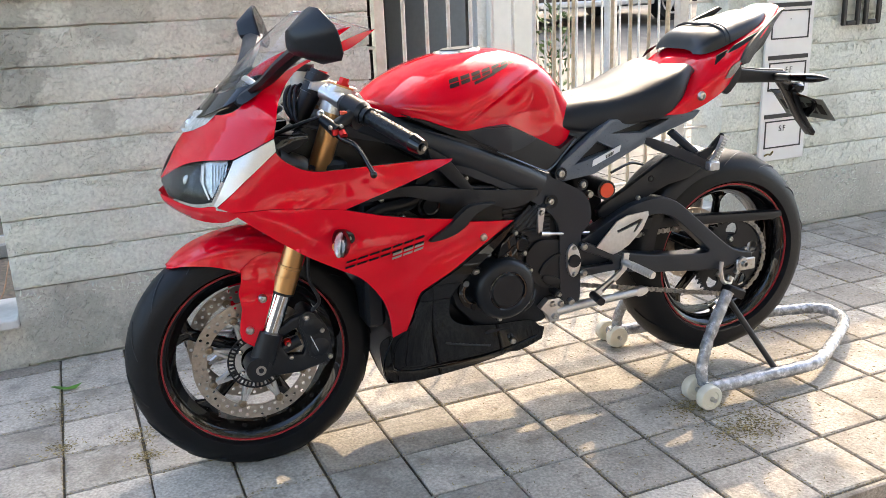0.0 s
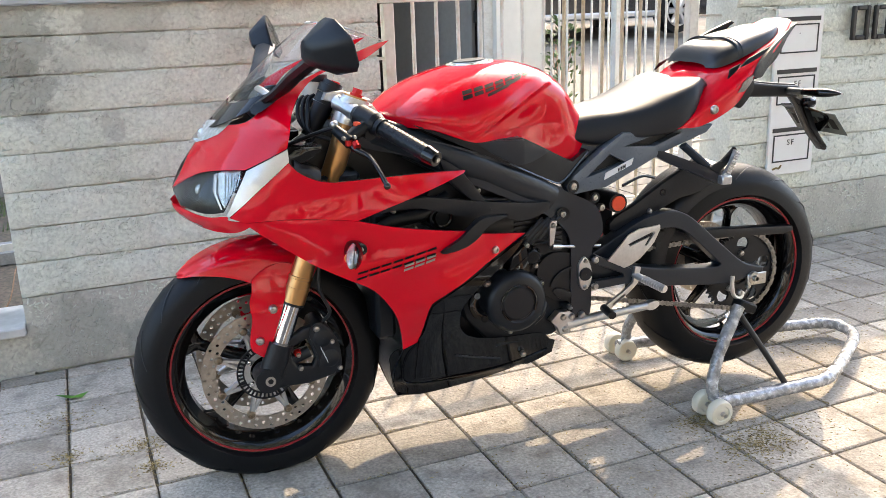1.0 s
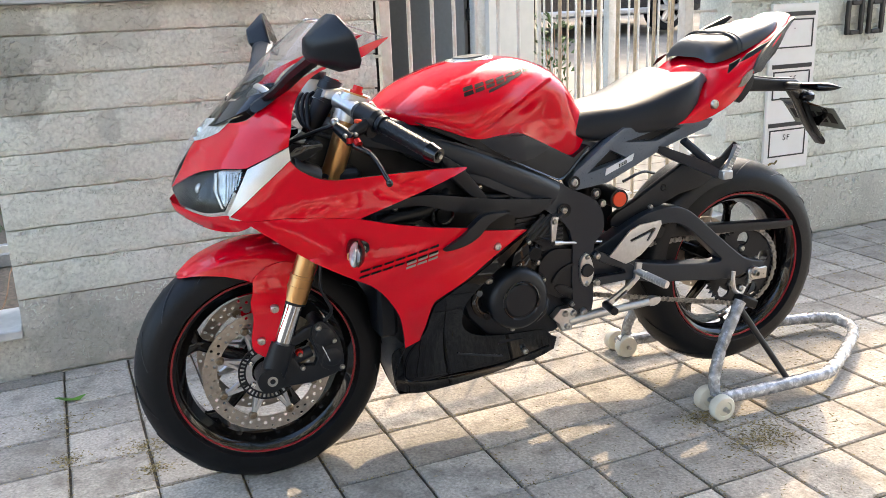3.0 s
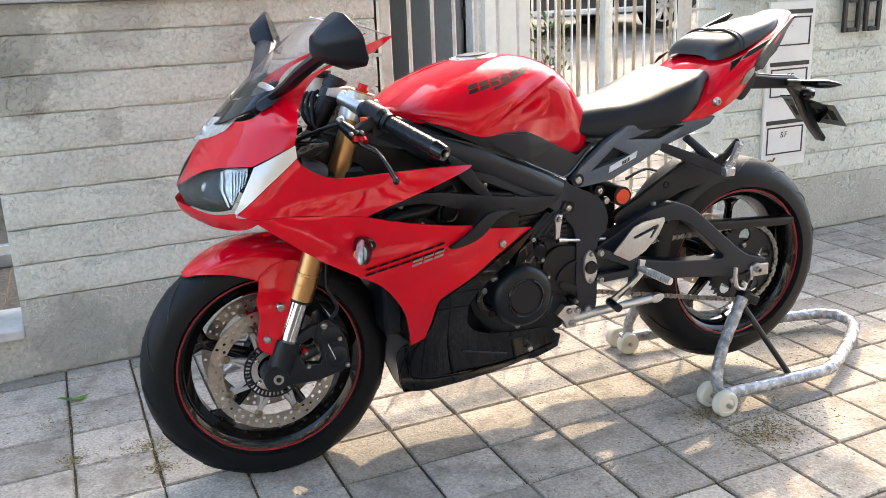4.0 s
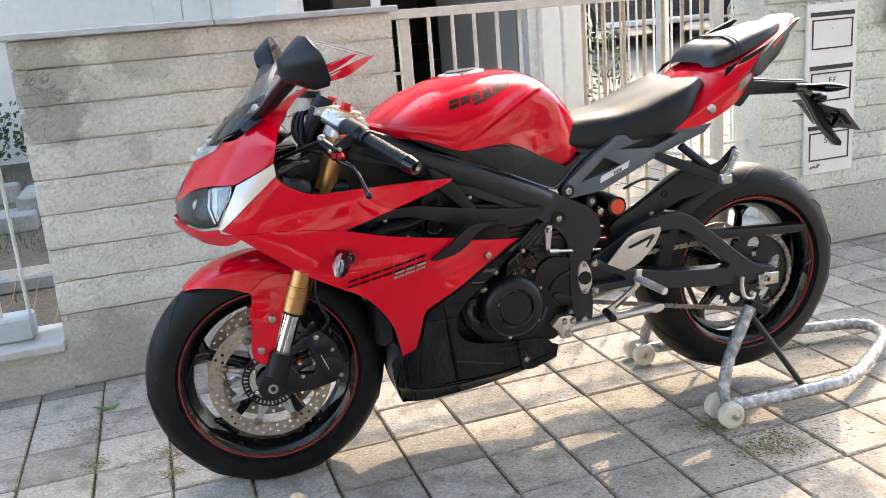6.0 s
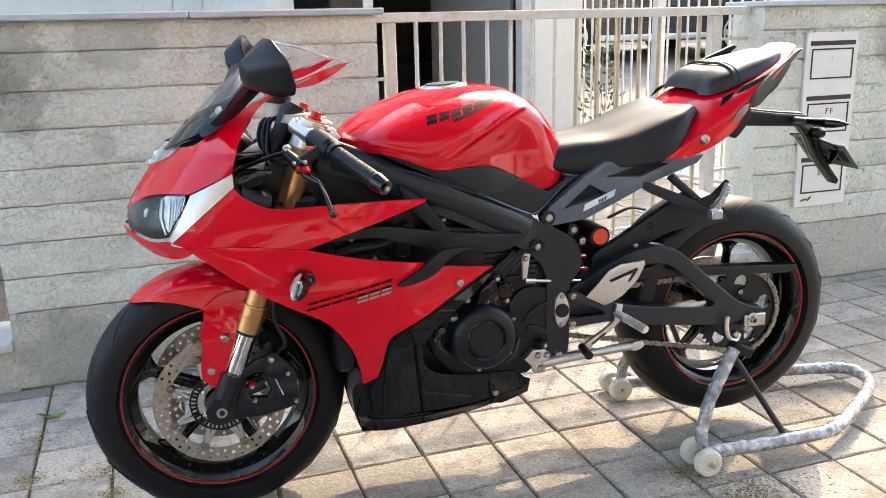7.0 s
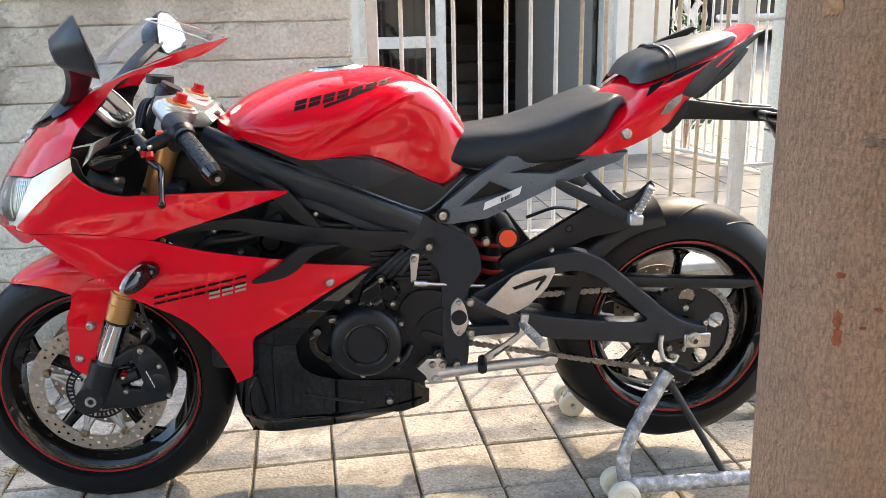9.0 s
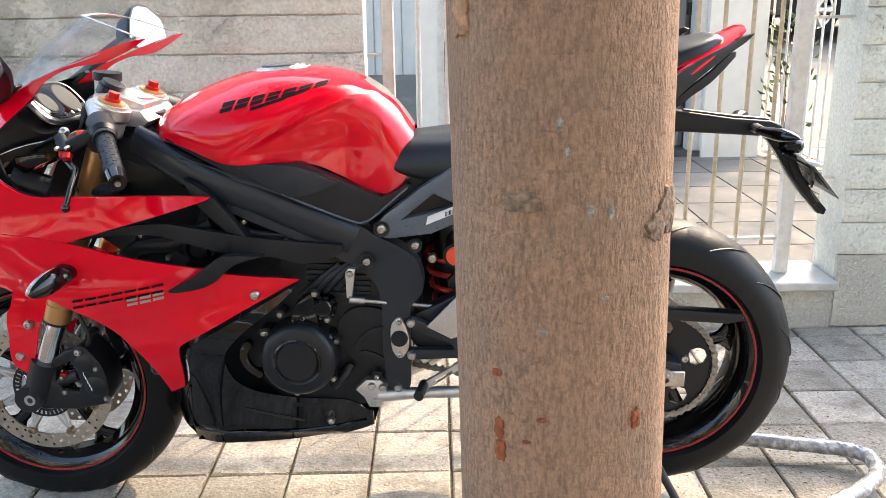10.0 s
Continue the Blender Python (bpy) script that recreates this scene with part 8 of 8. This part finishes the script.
for nm, ang, z, w, h, mat, b, lab in (
        ("knot", -2.027, 1.010, 0.013, 0.0075, KNOT, 0.0016, "grey knot in the bark"), ("knot", -2.12, 1.008, 0.006, 0.005, KNOT, 0.001, "grey knot in the bark"),
        ("scar", -2.299, 0.897, 0.0042, 0.003, SCAR, 0.001, "rust-red bark scar"), ("scar", -2.29, 0.858, 0.0042, 0.009, SCAR, 0.001, "rust-red bark scar"),
        ("scar", -2.28, 0.842, 0.0046, 0.010, SCAR, 0.001, "rust-red bark scar"), ("scar", -1.87, 0.870, 0.0035, 0.0014, SCAR, 0.0008, "small rust-red bark scar"),
        ("scar", -2.02, 0.853, 0.0030, 0.0014, SCAR, 0.0008, "small rust-red bark scar"), ("scar", -0.996, 0.8665, 0.0036, 0.008, SCAR, 0.001, "small rust-red bark scar"),
        ("branch_scar", -2.665, 1.116, 0.010, 0.016, CUT, 0.002, "pale scar of a cut branch"), ("burr", -0.56, 0.998, 0.014, 0.017, KNOT, 0.0024, "swollen burr on the bark"),
        ("burr", -0.78, 0.990, 0.010, 0.011, KNOT, 0.0014, "swollen burr on the bark"), ("scar", -1.475, 1.0056, 0.0022, 0.0052, LICHEN, 0.0008, "small grey-blue bark scar"),
        ("scar", -1.726, 1.056, 0.0022, 0.0050, LICHEN, 0.0006, "pale lichen speckle"), ("scar", -1.66, 1.040, 0.0014, 0.0044, LICHEN, 0.0006, "pale lichen speckle"),
        ("scar", -1.30, 1.004, 0.0016, 0.0055, LICHEN, 0.0006, "pale lichen speckle"), ("scar", -1.86, 0.930, 0.0035, 0.0012, LICHEN, 0.0006, "pale lichen speckle"),
        ("scar", -1.34, 0.952, 0.0026, 0.0012, LICHEN, 0.0006, "pale lichen speckle")):
    trunk_patch(nm, ang, z, w, h, mat, b, z * 7 + ang, lab)

# ---- litter ----
rnd = random.Random(8)


def sliver(bm, x, y, z, L, w, a):
    c, s = math.cos(a), math.sin(a)
    q = [(x - c * L, y - s * L, z), (x - s * w, y + c * w, z), (x + c * L, y + s * L, z), (x + s * w, y - c * w, z)]
    top = bm.verts.new((x, y, z + w * 1.1))
    v = [bm.verts.new(p) for p in q]
    for i in range(4):
        bm.faces.new((v[i], v[(i + 1) % 4], top))


bm = bmesh.new()
spots = [(1.46, 1.61, 0.05, 260), (1.41, 1.77, 0.035, 130), (1.56, 1.66, 0.06, 90), (2.09, 2.23, 0.07, 120), (1.95, 2.05, 0.12, 80), (0.0, 2.33, 0.03, 90), (0.01, 2.2, 0.02, 60), (-0.19, 2.6, 0.05, 60), (-0.2, 2.35, 0.03, 60), (0.3, 2.62, 0.10, 50)]
for x, y, r, n in spots:
    for k in range(n * 2):
        sliver(bm, rnd.gauss(x, r * 1.25), rnd.gauss(y, r * 0.8), 0.0015, rnd.uniform(0.003, 0.008), 0.0015, rnd.uniform(0, 6.28))
for k in range(9000):
    x, y = rnd.uniform(-0.9, 3.4), rnd.uniform(1.30, 2.95)
    if 0.5 * noise.noise((x * 1.3, y * 1.6, 3.0)) + 0.28 * (x - 0.9) < rnd.uniform(-0.25, 0.95):
        continue
    sliver(bm, x, y, 0.0015, rnd.uniform(0.003, 0.0085), 0.0013, rnd.uniform(0, 6.28))
for k in range(11000):
    i, j = rnd.randrange(-5, 18), rnd.randrange(9)
    x, y = -0.190 + 0.1985 * i, 1.287 + 0.2035 * j
    if noise.noise((x * 2.1, y * 2.1, 9.0)) < rnd.uniform(-0.5, 0.35):
        continue
    if rnd.random() < 0.6:
        x, y, a = x + rnd.gauss(0, 0.005), y + rnd.uniform(0, 0.2035), 1.57 + rnd.gauss(0, 0.7)
    else:
        x, y, a = x + rnd.uniform(0, 0.1985), y + rnd.gauss(0, 0.005), rnd.gauss(0, 0.7)
    if y < 2.95:
        sliver(bm, x, y, 0.0002, rnd.uniform(0.002, 0.006), 0.0013, a)
tagged(mesh_object("dry_litter", bm, DRY_LEAF), "dry yellow-green catkins scattered over the paving", "litter", kind="stuff")
bm = bmesh.new()
GREEN = material("fresh_leaf", (0.10, 0.26, 0.03), 0.45, var=0.15, scale=60)
pts = [(-0.225, 2.775), (-0.205, 2.757), (-0.165, 2.742), (-0.128, 2.748), (-0.15, 2.722), (-0.19, 2.722)]
face = bm.faces.new([bm.verts.new((x, y, 0.004 + 0.006 * (k % 2))) for k, (x, y) in enumerate(pts)])
bmesh.ops.solidify(bm, geom=bm.faces[:], thickness=0.0008)
tagged(mesh_object("fallen_leaf", bm, GREEN), "fresh green leaf fallen on the paving", "leaf")

# ---- paving: the tiles ----
TX, TY, TX0, TY0 = 0.1985, 0.2035, -0.190, 1.287


def tile_mesh(seed, cut=1.0):
    """One worn concrete tile, its top slightly uneven."""
    rnd = random.Random(seed)
    bm = bmesh.new()
    g, h = 0.0032, 0.028
    x1, y1 = TX - g, TY * cut - g
    j = lambda: rnd.uniform(-0.0015, 0.0015)
    c = [(g + j(), g + j()), (x1 + j(), g + j()), (x1 + j(), y1 + j()), (g + j(), y1 + j())]
    inset = 0.004
    t = [(c[0][0] + inset, c[0][1] + inset), (c[1][0] - inset, c[1][1] + inset), (c[2][0] - inset, c[2][1] - inset), (c[3][0] + inset, c[3][1] - inset)]
    zt = [rnd.uniform(-0.0012, 0.0012) for _ in range(4)]
    lo = [bm.verts.new((x, y, -h)) for x, y in c]
    mi = [bm.verts.new((x, y, -0.004 + zt[k])) for k, (x, y) in enumerate(c)]
    hi = [bm.verts.new((x, y, zt[k])) for k, (x, y) in enumerate(t)]
    for a, b in ((lo, mi), (mi, hi)):
        for k in range(4):
            bm.faces.new((a[k], a[(k + 1) % 4], b[(k + 1) % 4], b[k]))
    bm.faces.new(hi)
    me = bpy.data.meshes.new("tile")
    bm.to_mesh(me)
    bm.free()
    me.materials.append(TILE)
    return me


tiles = [tile_mesh(k) for k in range(6)]
edge_tiles = [tile_mesh(40 + k, 0.40) for k in range(2)]
rnd = random.Random(77)
for i in range(-5, 18):
    for j in range(9):
        last = j == 8
        ob = new("tile", rnd.choice(edge_tiles if last else tiles))
        ob.parent = pavement
        ob.matrix_basis = pose(TX0 + TX * i, TY0 + TY * j, rnd.uniform(-0.0012, 0.0008), rnd.uniform(-0.25, 0.25), rnd.uniform(-0.25, 0.25), rnd.uniform(-0.3, 0.3))
bm = bmesh.new()
for i in list(range(-38, -5)) + list(range(18, 58)):
    for j in range(9):
        x, y = TX0 + TX * i, TY0 + TY * j
        box(bm, x + 0.003, x + TX - 0.003, y + 0.003, min(y + TY - 0.003, WALL_Y - 0.006), -0.028, rnd.uniform(-0.0012, 0.0008))
rest = part("far_tiles", bm, TILE_FAR, pavement, smooth=False)
rest["kind"] = "stuff"
